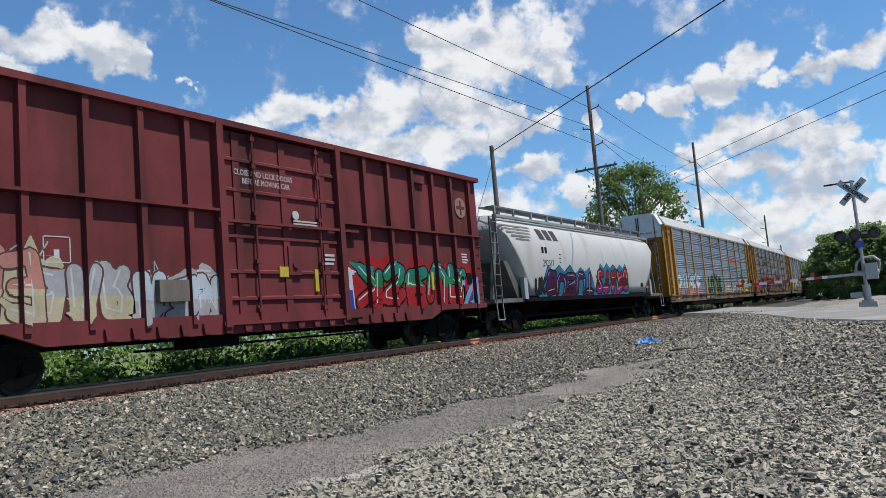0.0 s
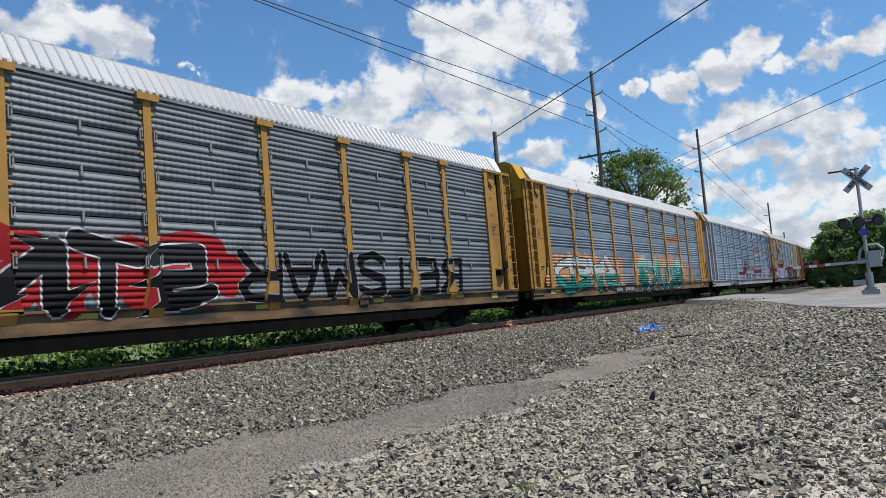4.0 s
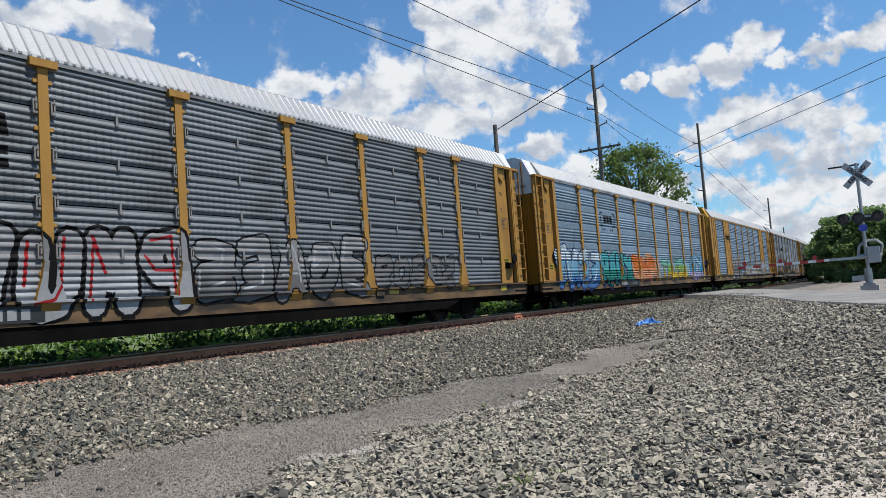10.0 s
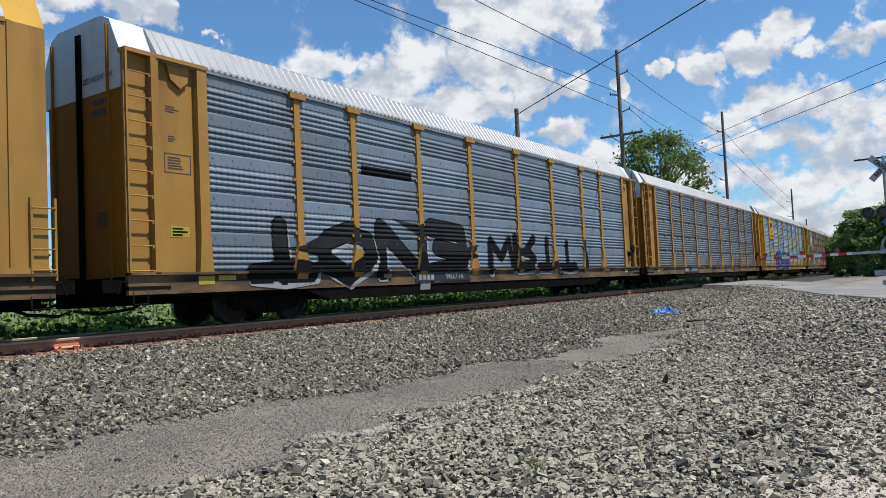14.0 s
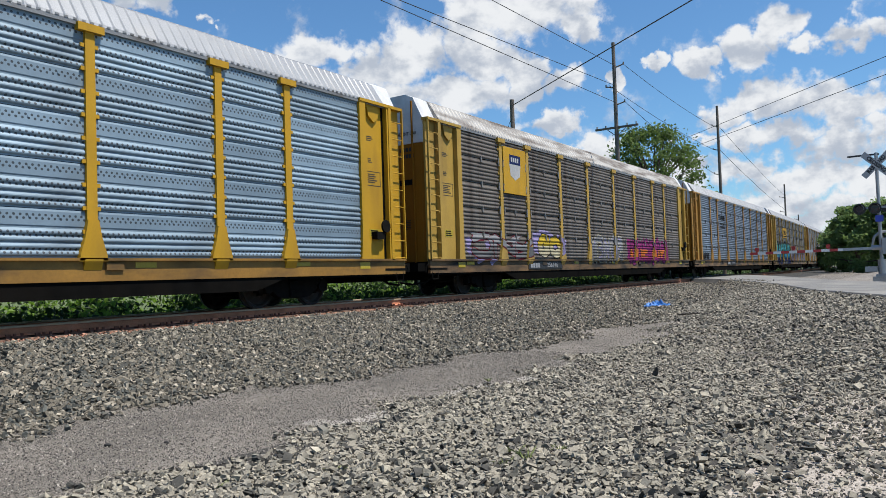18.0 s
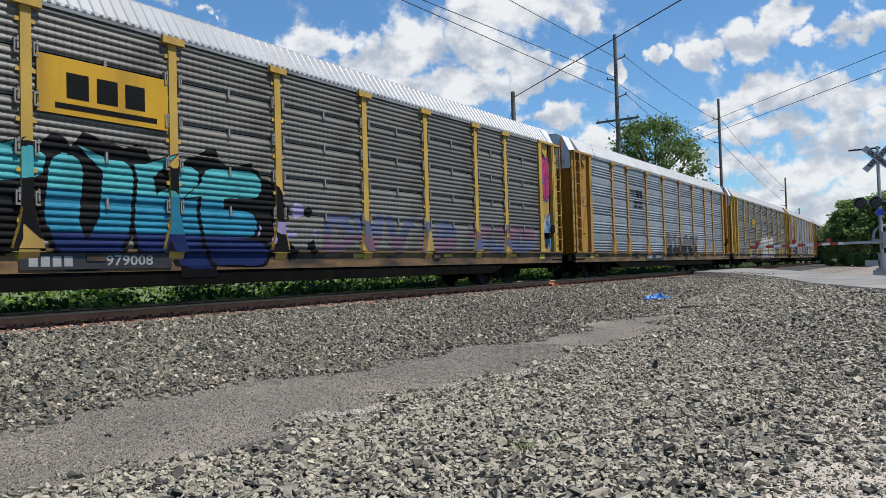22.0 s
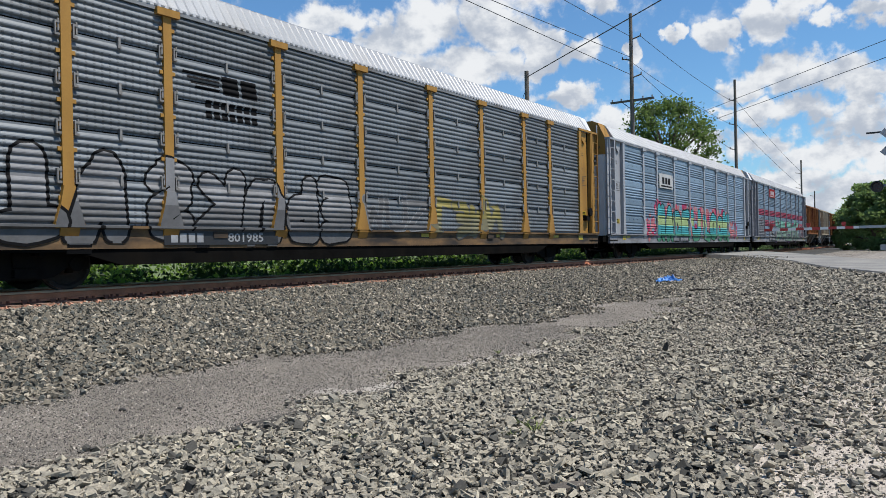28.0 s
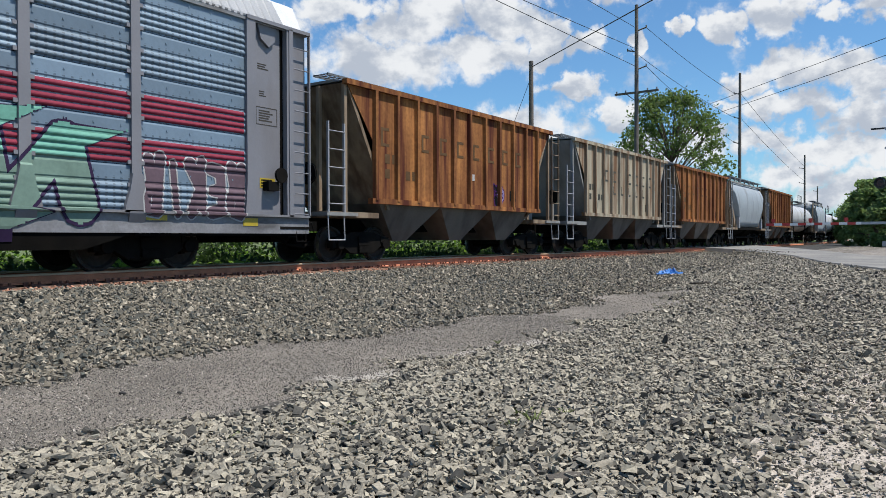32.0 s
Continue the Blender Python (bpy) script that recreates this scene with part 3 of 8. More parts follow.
def sheet_metal(name, color, dirt, amt, rough=0.58, metal=0.15, holes="columns", streaks=False):
    """Corrugated steel with columns of fine drilled holes."""
    m = mat(name, color, rough, metal, var=0.10, scale=1.1, fine=18, fvar=0.07, dirt=dirt, dirt_amt=amt * 0.7, dirt_scale=(2.6, 2.6, 0.35) if streaks else (0.7, 0.7, 0.9), obj=0.2)
    nt = m.node_tree
    N, L = nt.nodes.new, nt.links.new
    sep = N("ShaderNodeSeparateXYZ")
    L(N("ShaderNodeTexCoord").outputs["Object"], sep.inputs[0])

    def mt(op, a, b):
        n = N("ShaderNodeMath")
        n.operation = op
        for i, v in enumerate((a, b)):
            if isinstance(v, (int, float)):
                n.inputs[i].default_value = v
            else:
                L(v, n.inputs[i])
        return n.outputs[0]

    def cell(v, period, width):
        return mt("LESS_THAN", mt("ABSOLUTE", mt("SUBTRACT", mt("FRACT", mt("DIVIDE", v, period), 0), 0.5), 0), width)

    def both(a, b):
        return mt("MULTIPLY", a, b)

    if holes == "rows":          # two staggered rows of round holes in each smooth band
        def near(v, period, shift):
            return mt("MULTIPLY", mt("SUBTRACT", mt("FRACT", mt("ADD", mt("DIVIDE", v, period), shift), 0), 0.5), period)
        dots = None
        for z0, shift in ((0.09, 0.0), (0.15, 0.5), (0.38, 0.0), (0.44, 0.5), (0.67, 0.0), (0.73, 0.5)):
            a, b = near(sep.outputs[0], 0.105, shift), mt("SUBTRACT", sep.outputs[2], z0)
            d = mt("LESS_THAN", mt("SQRT", mt("ADD", mt("MULTIPLY", a, a), mt("MULTIPLY", b, b)), 0), 0.023)
            dots = d if dots is None else mt("MAXIMUM", dots, d)
    else:
        dots = both(both(cell(sep.outputs[0], 0.15, 0.15), cell(sep.outputs[2], 0.0274 if holes == "fine" else 0.055, 0.27)), mt("LESS_THAN", sep.outputs[2], TIER_TOP))
    bs = nt.nodes["Principled BSDF"]
    old = bs.inputs["Base Color"].links[0].from_socket
    mix = N("ShaderNodeMix")
    mix.data_type = "RGBA"
    L(mt("MULTIPLY", dots, 0.85 if holes == "rows" else 0.5), mix.inputs[0])
    L(old, mix.inputs[6])
    mix.inputs[7].default_value = (0.012, 0.012, 0.014, 1)
    L(mix.outputs[2], bs.inputs["Base Color"])
    return m


# dark from grime and from the lip's shadow, both put into the colour
M_SILL = mat("grimy_shaded_gold_sill", (0.25, 0.138, 0.05), 0.7, var=0.3, scale=1.5, fine=20, fvar=0.2, dirt=(0.028, 0.022, 0.018), dirt_amt=0.75, dirt_scale=(0.7, 0.7, 2.5))
M_GOLDSILL = mat("orange_gold_sill", (0.38, 0.19, 0.025), 0.65, var=0.25, scale=1.2, fine=20, fvar=0.15, dirt=(0.08, 0.05, 0.025), dirt_amt=0.45, dirt_scale=(0.7, 0.7, 2.0))
M_PALESILL = mat("grimy_grey_sill", (0.30, 0.30, 0.32), 0.7, var=0.2, scale=1.5, fine=20, fvar=0.2, dirt=(0.06, 0.055, 0.055), dirt_amt=0.45, dirt_scale=(0.7, 0.7, 2.5))
P_BLUE = sheet_metal("galvanised_sheet", (0.225, 0.315, 0.41), (0.135, 0.18, 0.225), 0.2)
P_GREY = sheet_metal("dull_galvanised_sheet", (0.185, 0.205, 0.225), (0.08, 0.084, 0.09), 0.35, 0.58, 0.15)
P_TAN = sheet_metal("dusty_galvanised_sheet", (0.20, 0.188, 0.168), (0.10, 0.088, 0.073), 0.45, 0.55, 0.3)
P_BROWN = sheet_metal("rust_stained_sheet", (0.20, 0.17, 0.145), (0.07, 0.05, 0.04), 0.6, 0.6, 0.2, streaks=True)
P_TEAL = sheet_metal("pale_blue_sheet", (0.31, 0.425, 0.525), (0.16, 0.205, 0.25), 0.25, holes="rows")

P_MID = sheet_metal("slate_galvanised_sheet", (0.215, 0.27, 0.335), (0.11, 0.13, 0.155), 0.25)
P_DRAB = sheet_metal("drab_galvanised_sheet", (0.225, 0.215, 0.197), (0.11, 0.097, 0.082), 0.45, 0.55, 0.3)
P_SILVER = sheet_metal("silver_galvanised_sheet", (0.27, 0.30, 0.335), (0.14, 0.15, 0.165), 0.25)
P_SLATE = sheet_metal("blue_galvanised_sheet", (0.185, 0.238, 0.305), (0.11, 0.135, 0.165), 0.3)
DENSE = (P_GREY, P_TAN, P_BROWN, P_SLATE)

# ---- running gear ----
WHEEL_R = 0.457


def running_gear():
    """Shared meshes of a two-axle truck."""
    fr = Mesh()
    for y in (-1.0, 1.0):
        y0, y1 = y - 0.1, y + 0.1
        prof = [(-1.14, 0.36), (-1.14, 0.58), (-0.72, 0.68), (-0.42, 0.78), (0.42, 0.78), (0.72, 0.68), (1.14, 0.58), (1.14, 0.36), (0.75, 0.4), (0.5, 0.24), (0.24, 0.2), (-0.24, 0.2), (-0.5, 0.24), (-0.75, 0.4)]
        fr.prism(prof, "y", y0, y1)
        s = -1 if y < 0 else 1
        for x in (-0.89, 0.89):
            fr.tube((x, y, 0.457), (x, y + 0.17 * s, 0.457), 0.13, n=12)
            fr.box(x - 0.17, x + 0.17, y - 0.12, y + 0.12, 0.5, 0.64)
    fr.box(-0.2, 0.2, -1.15, 1.15, 0.42, 0.66)
    fr.box(-0.95, -0.85, -0.9, 0.9, 0.3, 0.42)
    fr.box(0.85, 0.95, -0.9, 0.9, 0.3, 0.42)
    spring = Mesh()
    prof = []
    for k in range(6):
        prof += [(0.17, 0.235 + 0.03 * k), (0.21, 0.25 + 0.03 * k)]
    spring.prism([(-x, z) for x, z in prof] + [(x, z) for x, z in prof[::-1]], "y", -0.07, 0.07)
    ws = Mesh()
    ws.tube((0, -1.1, 0), (0, 1.1, 0), 0.08, n=10)
    for s in (-1, 1):
        y = 0.745 * s
        rings = [(0.065 * s, 0.0), (0.065 * s, 0.13), (0.02 * s, 0.2), (0.0, 0.36), (0.06 * s, 0.4), (0.06 * s, 0.455), (-0.05 * s, 0.46), (-0.06 * s, 0.485), (-0.09 * s, 0.48), (-0.09 * s, 0.39), (-0.02 * s, 0.35), (-0.05 * s, 0.12)]
        n = 28
        for i, (dy, r) in enumerate(rings[1:], 1):
            dy0, r0 = rings[i - 1]
            for k in range(n):
                a, b = 2 * math.pi * k / n, 2 * math.pi * (k + 1) / n
                ws.poly([(r0 * math.cos(a), y + dy0, r0 * math.sin(a)), (r0 * math.cos(b), y + dy0, r0 * math.sin(b)), (r * math.cos(b), y + dy, r * math.sin(b)), (r * math.cos(a), y + dy, r * math.sin(a))], 1 if i == 6 else 0)
        for k in range(3):
            a = 2 * math.pi * k / 3
            ws.tube((0.055 * math.cos(a), -1.1 * s, 0.055 * math.sin(a)), (0.055 * math.cos(a), -1.13 * s, 0.055 * math.sin(a)), 0.018, n=6)
    return fr.data("truck", M_STEEL), spring.data("spring_nest", M_STEEL), ws.data("wheelset", [M_WHEEL, M_TREAD])


GEAR = running_gear()
CARS = []          # car, seat of its middle on the track at the start, half its truck distance, its wheelsets


def add_trucks(car, half):
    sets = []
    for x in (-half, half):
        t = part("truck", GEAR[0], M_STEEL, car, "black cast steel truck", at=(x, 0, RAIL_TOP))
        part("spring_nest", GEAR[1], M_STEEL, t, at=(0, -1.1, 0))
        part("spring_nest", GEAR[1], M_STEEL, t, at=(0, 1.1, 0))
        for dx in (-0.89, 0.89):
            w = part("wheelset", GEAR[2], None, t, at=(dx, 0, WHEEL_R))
            sets.append(w)
    return sets


def coupler(m, x, s):
    """Coupler, drawbar and hose at a car end that faces s."""
    m.box(min(x, x + 0.55 * s), max(x, x + 0.55 * s), -0.1, 0.1, 0.78, 0.98)
    m.box(min(x + 0.45 * s, x + 0.72 * s), max(x + 0.45 * s, x + 0.72 * s), -0.17, 0.15, 0.72, 1.04)
    m.path([(x, 0.35, 0.75), (x + 0.3 * s, 0.36, 0.5), (x + 0.6 * s, 0.3, 0.42), (x + 0.72 * s, 0.15, 0.5)], 0.028)


# ---- autorack ----
HALF = 13.65                     # half the body
Z_DECK, Z_EAVE, Z_TOP = 1.02, 5.23, 6.05
SIDE = 1.49                      # half width over the panels
POSTS_A = (4.45, 6.45, 9.3, 12.1, 15.2, 18.0, 20.85, 22.85)
POSTS_B = (9.48, 12.26, 15.04, 17.82)


def panel_profile(z0, z1, dense=False):
    """Cross-section of one tier of a side panel: four rounded ridges and a flat band above, or seven ridges close together."""
    z0, z1 = (z0 + 0.008, z1 - 0.008) if dense else (z0, z1)
    pts = [(0.0, z0)]
    h = z1 - z0
    n, p, z = (6, h * 0.155, z0 + h * 0.035) if dense else (4, h * 0.145, z0 + h * 0.03)
    d = 0.034 if dense else 0.036
    for _ in range(n):
        pts += [(0.0, z), (-d * 0.45, z + p * 0.08), (-d * 0.85, z + p * 0.2), (-d, z + p * 0.36), (-d * 0.85, z + p * 0.54), (-d * 0.4, z + p * 0.76), (0.0, z + p * 0.93)]
        z += p
    if not dense:
        pts += [(0.0, z + h * 0.02), (-0.012, z + h * 0.05), (-0.012, z1 - h * 0.05)]
    pts += [(0.0, z1)]
    return pts


TIERS = 5
TIER_H = (Z_EAVE - Z_DECK) / TIERS
PANELS = {}


def panel_mesh(width, dense):
    key = (round(width, 2), dense)
    if key not in PANELS:
        m = Mesh()
        m.sheet(panel_profile(0.004, TIER_H - 0.004, dense), "x", 0.0, width)
        for x in np.arange(0.16, width - 0.05, 0.52):
            m.box(x - 0.014, x + 0.014, -0.024, -0.012, TIER_H * 0.82, TIER_H * 0.86)
        PANELS[key] = m.data("side_panel", P_BLUE)
    return PANELS[key]


RELIEF = {k: panel_profile(0.004, TIER_H - 0.004, k) for k in (False, True)}


def side_relief(z, dense):
    """How far a panel stands out at a height."""
    k = (z - Z_DECK) % TIER_H
    return float(np.interp(k, [q[1] for q in RELIEF[dense]], [q[0] for q in RELIEF[dense]]))


def ladder(m, x0, x1, y, z0, z1, n, r=0.014):
    m.box(x0 - 0.02, x0 + 0.02, y - 0.03, y + 0.03, z0, z1)
    m.box(x1 - 0.02, x1 + 0.02, y - 0.03, y + 0.03, z0, z1)
    for i in range(n):
        z = z0 + (z1 - z0) * (i + 0.5) / n
        m.tube((x0, y - 0.03, z), (x1, y - 0.03, z), r, n=6)


AUTO = {}


def auto_meshes():
    """Shared meshes of the autorack's parts; the near side is -y, x runs from the middle."""
    d = {}
    roof = Mesh()
    prof = [(-1.53, Z_EAVE), (-1.50, Z_EAVE + 0.10), (-1.12, Z_TOP - 0.14), (-0.8, Z_TOP), (0.8, Z_TOP), (1.12, Z_TOP - 0.14), (1.50, Z_EAVE + 0.10), (1.53, Z_EAVE)]
    stations = [(-HALF + 0.75, 0.0)]
    x = -HALF + 0.9
    while x < HALF - 0.85:                                   # raised seams of the roof sheets
        stations += [(x - 0.04, 0.0), (x - 0.012, 0.015), (x + 0.012, 0.015), (x + 0.04, 0.0)]
        x += 0.235
    stations.append((HALF - 0.75, 0.0))
    k = len(prof)
    for x, lift in stations:
        roof.v += [(x, y * (1 + 0.012 * (lift > 0)), z + lift) for y, z in prof]
    for i in range(len(stations) - 1):
        for j in range(k):
            j2 = (j + 1) % k
            roof.f.append((i * k + j, i * k + j2, (i + 1) * k + j2, (i + 1) * k + j))
            roof.m.append(0)
    roof.f += [tuple(range(k)), tuple(range((len(stations) - 1) * k, len(stations) * k))]
    roof.m += [0, 0]
    d["roof"] = roof.data("roof", M_ROOF)
    trim = Mesh()
    for y in (-1.545, 1.545):
        trim.box(-HALF + 0.75, HALF - 0.75, min(y, y * 0.985), max(y, y * 0.985), Z_EAVE - 0.05, Z_EAVE + 0.03)
        for x in np.arange(-HALF + 0.9, HALF - 0.9, 0.16):
            trim.box(x, x + 0.07, min(y, y * 1.006), max(y, y * 1.006), Z_EAVE + 0.03, Z_EAVE + 0.065)
    d["eave"] = trim.data("eave_rail", M_GOLD)
    sill = Mesh()
    for y in (-1, 1):
        a, b = sorted((y * 1.44, y * 1.53))
        sill.box(-HALF, HALF, a, b, 0.60, Z_DECK)
        a, b = sorted((y * 1.44, y * 1.6))
        sill.box(-HALF, HALF, a, b, Z_DECK - 0.05, Z_DECK)
        for x in (-6.2, 4.6):
            a, b = sorted((y * 1.53, y * 1.57))
            sill.box(x, x + 0.35, a, b, 0.8, 0.93)
    d["sill"] = sill.data("side_sill", M_GOLD)
    # sill web, black and drawn deep to stand in for shade under the car
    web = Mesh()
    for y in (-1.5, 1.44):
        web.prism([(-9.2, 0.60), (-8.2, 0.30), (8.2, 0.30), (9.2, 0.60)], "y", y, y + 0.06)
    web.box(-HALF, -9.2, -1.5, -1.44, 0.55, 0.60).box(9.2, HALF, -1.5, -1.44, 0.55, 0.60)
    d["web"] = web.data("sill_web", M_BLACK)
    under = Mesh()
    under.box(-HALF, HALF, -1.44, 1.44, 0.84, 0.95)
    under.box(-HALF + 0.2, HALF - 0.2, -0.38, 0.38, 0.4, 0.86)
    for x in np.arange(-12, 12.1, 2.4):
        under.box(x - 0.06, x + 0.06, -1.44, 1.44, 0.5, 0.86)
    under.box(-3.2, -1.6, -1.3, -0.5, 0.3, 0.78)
    # side boards added to darken the space under the car
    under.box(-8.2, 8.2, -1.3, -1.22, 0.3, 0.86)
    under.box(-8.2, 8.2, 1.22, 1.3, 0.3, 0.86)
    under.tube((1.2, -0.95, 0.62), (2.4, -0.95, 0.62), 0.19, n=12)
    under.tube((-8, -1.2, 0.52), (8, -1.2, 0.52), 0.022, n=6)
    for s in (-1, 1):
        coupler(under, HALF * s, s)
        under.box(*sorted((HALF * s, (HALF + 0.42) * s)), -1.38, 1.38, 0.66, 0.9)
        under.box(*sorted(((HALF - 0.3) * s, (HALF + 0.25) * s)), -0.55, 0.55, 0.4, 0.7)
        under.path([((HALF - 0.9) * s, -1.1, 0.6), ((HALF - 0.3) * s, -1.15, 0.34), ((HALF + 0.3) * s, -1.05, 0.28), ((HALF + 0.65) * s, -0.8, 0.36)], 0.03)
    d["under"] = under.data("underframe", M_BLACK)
    post = Mesh()
    post.prism([(-0.10, 1.62), (0.10, 1.62), (0.09, Z_EAVE - 0.12), (-0.09, Z_EAVE - 0.12)], "y", -1.562, -1.49)
    post.prism([(-0.27, Z_DECK - 0.06), (0.27, Z_DECK - 0.06), (0.25, 1.08), (0.16, 1.38), (0.10, 1.7), (-0.10, 1.7), (-0.16, 1.38), (-0.25, 1.08)], "y", -1.60, -1.49)
    post.box(-0.25, 0.25, -1.62, -1.49, Z_EAVE - 0.14, Z_EAVE + 0.0)
    post.prism([(-1.60, Z_DECK - 0.06), (-1.605, Z_DECK - 0.02), (-1.535, Z_DECK - 0.02), (-1.535, 0.80)], "x", -0.17, 0.17)
    for z in np.arange(1.45, 5.0, 0.42):
        for x in (-0.135, 0.135):
            post.box(x - 0.035, x + 0.035, -1.545, -1.49, z, z + 0.07)
    d["post"] = post.data("side_post", M_GOLD)
    plain = Mesh().box(-0.115, 0.115, -1.548, -1.48, Z_DECK, Z_EAVE)
    plain.prism([(-0.17, Z_DECK - 0.02), (0.17, Z_DECK - 0.02), (0.115, 1.45), (-0.115, 1.45)], "y", -1.558, -1.5)
    d["flat_post"] = plain.data("side_post", M_GOLD)
    far = Mesh()
    far.sheet([(1.48 - q[0], Z_DECK + k * TIER_H + q[1]) for k in range(TIERS) for q in panel_profile(0, TIER_H)], "x", -11.8, 11.8)
    for x in POSTS_A:
        far.box(x - HALF - 0.09, x - HALF + 0.09, 1.49, 1.58, Z_DECK, Z_EAVE)
    d["far"] = far.data("side_wall", P_BLUE)
    decks = Mesh()
    for z in (2.35, 3.75):
        decks.box(-12.8, 12.8, -1.4, 1.4, z, z + 0.05)
    # black sheet added behind the panels, imitating shadow in their seams
    decks.box(-11.9, 11.9, -1.40, -1.38, Z_DECK, Z_EAVE)
    d["decks"] = decks.data("deck", M_BLACK)
    # ends: s = -1 at the leading end
    for s, nm in ((-1, "L"), (1, "R")):
        ex = (HALF - 0.03) * s
        d["leaf" + nm] = Mesh().prism([(-1.08, Z_DECK - 0.1), (-0.012, Z_DECK - 0.1), (-0.012, 4.55), (-1.08, 4.55)], "x", ex, ex - 0.06 * s).data("end_door", M_GOLD)
        bar = Mesh().box(*sorted((ex, ex + 0.05 * s)), -0.02, 0.02, Z_DECK - 0.1, Z_TOP - 0.2)
        d["bar" + nm] = bar.data("door_bar", M_BLACK)
        d["corner" + nm] = Mesh().prism([(ex, -1.06), (ex - 0.03 * s, -1.26), (ex - 0.1 * s, -1.38), (ex - 0.5 * s, -1.38), (ex - 0.5 * s, -1.06)], "z", Z_DECK - 0.1, 4.55).data("end_corner", M_GOLD)
        cap = Mesh()
        cap.prism([(-1.38, 4.56), (1.38, 4.56), (1.38, Z_EAVE + 0.05), (1.05, Z_TOP - 0.1), (0.78, Z_TOP + 0.03), (-0.78, Z_TOP + 0.03), (-1.05, Z_TOP - 0.1), (-1.38, Z_EAVE + 0.05)], "x", ex, ex - 0.74 * s)
        d["cap" + nm] = cap.data("roof_end", M_CAPWHITE)
        x0, x1 = sorted(((HALF - 0.72) * s, (HALF - 1.62) * s))
        pan = Mesh().box(x0, x1, -1.43, -1.36, Z_DECK, Z_EAVE)
        d["pan" + nm] = pan.data("end_panel", M_GOLD)
        d["panfar" + nm] = Mesh().box(x0, x1, 1.36, 1.43, Z_DECK, Z_EAVE).data("end_panel", M_GOLD)
        x0, x1 = sorted(((HALF - 1.62) * s, (HALF - 1.86) * s))
        d["epost" + nm] = Mesh().prism([(x0 - 0.06, Z_DECK - 0.06), (x1 + 0.06, Z_DECK - 0.06), (x1 + 0.03, 1.3), (x1, 1.72), (x1, Z_EAVE), (x0, Z_EAVE), (x0, 1.72), (x0 - 0.03, 1.3)], "y", -1.58, -1.36).data("end_post", M_GOLD)
        x0, x1 = sorted((HALF * s, (HALF - 1.86) * s))
        head = Mesh().box(x0, x1, -1.6, -1.36, Z_EAVE - 0.02, Z_EAVE + 0.06)
        d["head" + nm] = head.data("head_rail", M_GOLD)
        x0, x1 = sorted(((HALF - 0.6) * s, (HALF - 0.72) * s))
        d["cpost" + nm] = Mesh().box(x0, x1, -1.58, -1.3, Z_DECK - 0.02, Z_EAVE).data("corner_post", M_GOLD)
        x0, x1 = sorted(((HALF - 0.95) * s, (HALF - 1.5) * s))
        d["guss" + nm] = Mesh().prism([(x0, Z_EAVE - 0.02), (x1, Z_EAVE - 0.02), (x1 - 0.05, Z_EAVE - 0.35), (x1 - 0.22, Z_EAVE - 0.5), (x0 + 0.1, Z_EAVE - 0.35)], "y", -1.5, -1.43).data("gusset", M_GOLD)
        xd = (HALF - 1.15) * s
        # black strip on the panel, drawn in place of a shaded gap
        d["lock" + nm] = Mesh().box(*sorted(((HALF - 0.72) * s, (HALF - 0.80) * s)), -1.438, -1.43, Z_DECK, Z_EAVE - 0.02).data("door_gap", M_BLACK)
        hb = Mesh()
        hb.box(xd - 0.16, xd + 0.16, -1.62, -1.43, 1.55, 1.75).tube((xd + 0.2, -1.6, 1.9), (xd + 0.2, -1.66, 1.9), 0.17, n=14)
        d["brake" + nm] = hb.data("hand_brake", M_STEEL)
        lad = Mesh()
        x0, x1 = sorted((HALF * s, (HALF - 0.58) * s))
        lad.box(*sorted(((HALF - 0.54) * s, (HALF - 0.66) * s)), -1.6, -1.42, 0.98, Z_EAVE)
        for i in range(9):
            z = 1.05 + i * 0.475
            lad.tube((x0, -1.57, z), (x1, -1.57, z), 0.014, n=6)
            lad.box(*sorted(((HALF - 0.5) * s, (HALF - 0.6) * s)), -1.585, -1.555, z - 0.05, z + 0.02)
        lad.box(*sorted((HALF * s, (HALF - 0.04) * s)), -1.6, -1.54, 0.98, Z_EAVE)
        d["ladder" + nm] = lad.data("ladder", M_GOLD)
        x0, x1 = sorted(((HALF - 0.04) * s, (HALF - 0.62) * s))
        d["wing" + nm] = Mesh().box(x0, x1, -1.45, -1.385, Z_DECK - 0.05, Z_EAVE).data("end_wing", M_GOLD)
        step = Mesh()
        xs = (HALF - 0.1) * s
        step.path([(xs - 0.3 * s, -1.5, 0.9), (xs - 0.3 * s, -1.53, 0.42), (xs, -1.53, 0.42), (xs, -1.5, 0.9)], 0.017)
        step.path([(xs, -1.48, 0.82), (xs + 0.22 * s, -1.5, 0.86), (xs + 0.3 * s, -1.5, 0.62)], 0.016)
        step.box(*sorted((HALF * s, (HALF - 0.9) * s)), -1.54, -1.44, 0.7, 0.76)
        d["step" + nm] = step.data("sill_step", M_STEEL)
        x0, x1 = sorted(((HALF - 0.1) * s, (HALF - 1.9) * s))
        d["flush" + nm] = Mesh().box(x0, x1, -1.52, -1.36, Z_DECK - 0.02, Z_EAVE).data("end_column", M_GOLD)
        d["flushfar" + nm] = Mesh().box(x0, x1, 1.36, 1.52, Z_DECK - 0.02, Z_EAVE).data("end_column", M_GOLD)
        d["flushbase" + nm] = Mesh().box(x0, x1, -1.56, -1.52, Z_DECK - 0.05, Z_DECK + 0.1).data("column_base", M_GOLD)
        d["flushrib" + nm] = Mesh().box(-0.035, 0.035, -1.55, -1.52, Z_DECK + 0.1, Z_EAVE).data("column_rib", M_GOLD)
        low = Mesh()
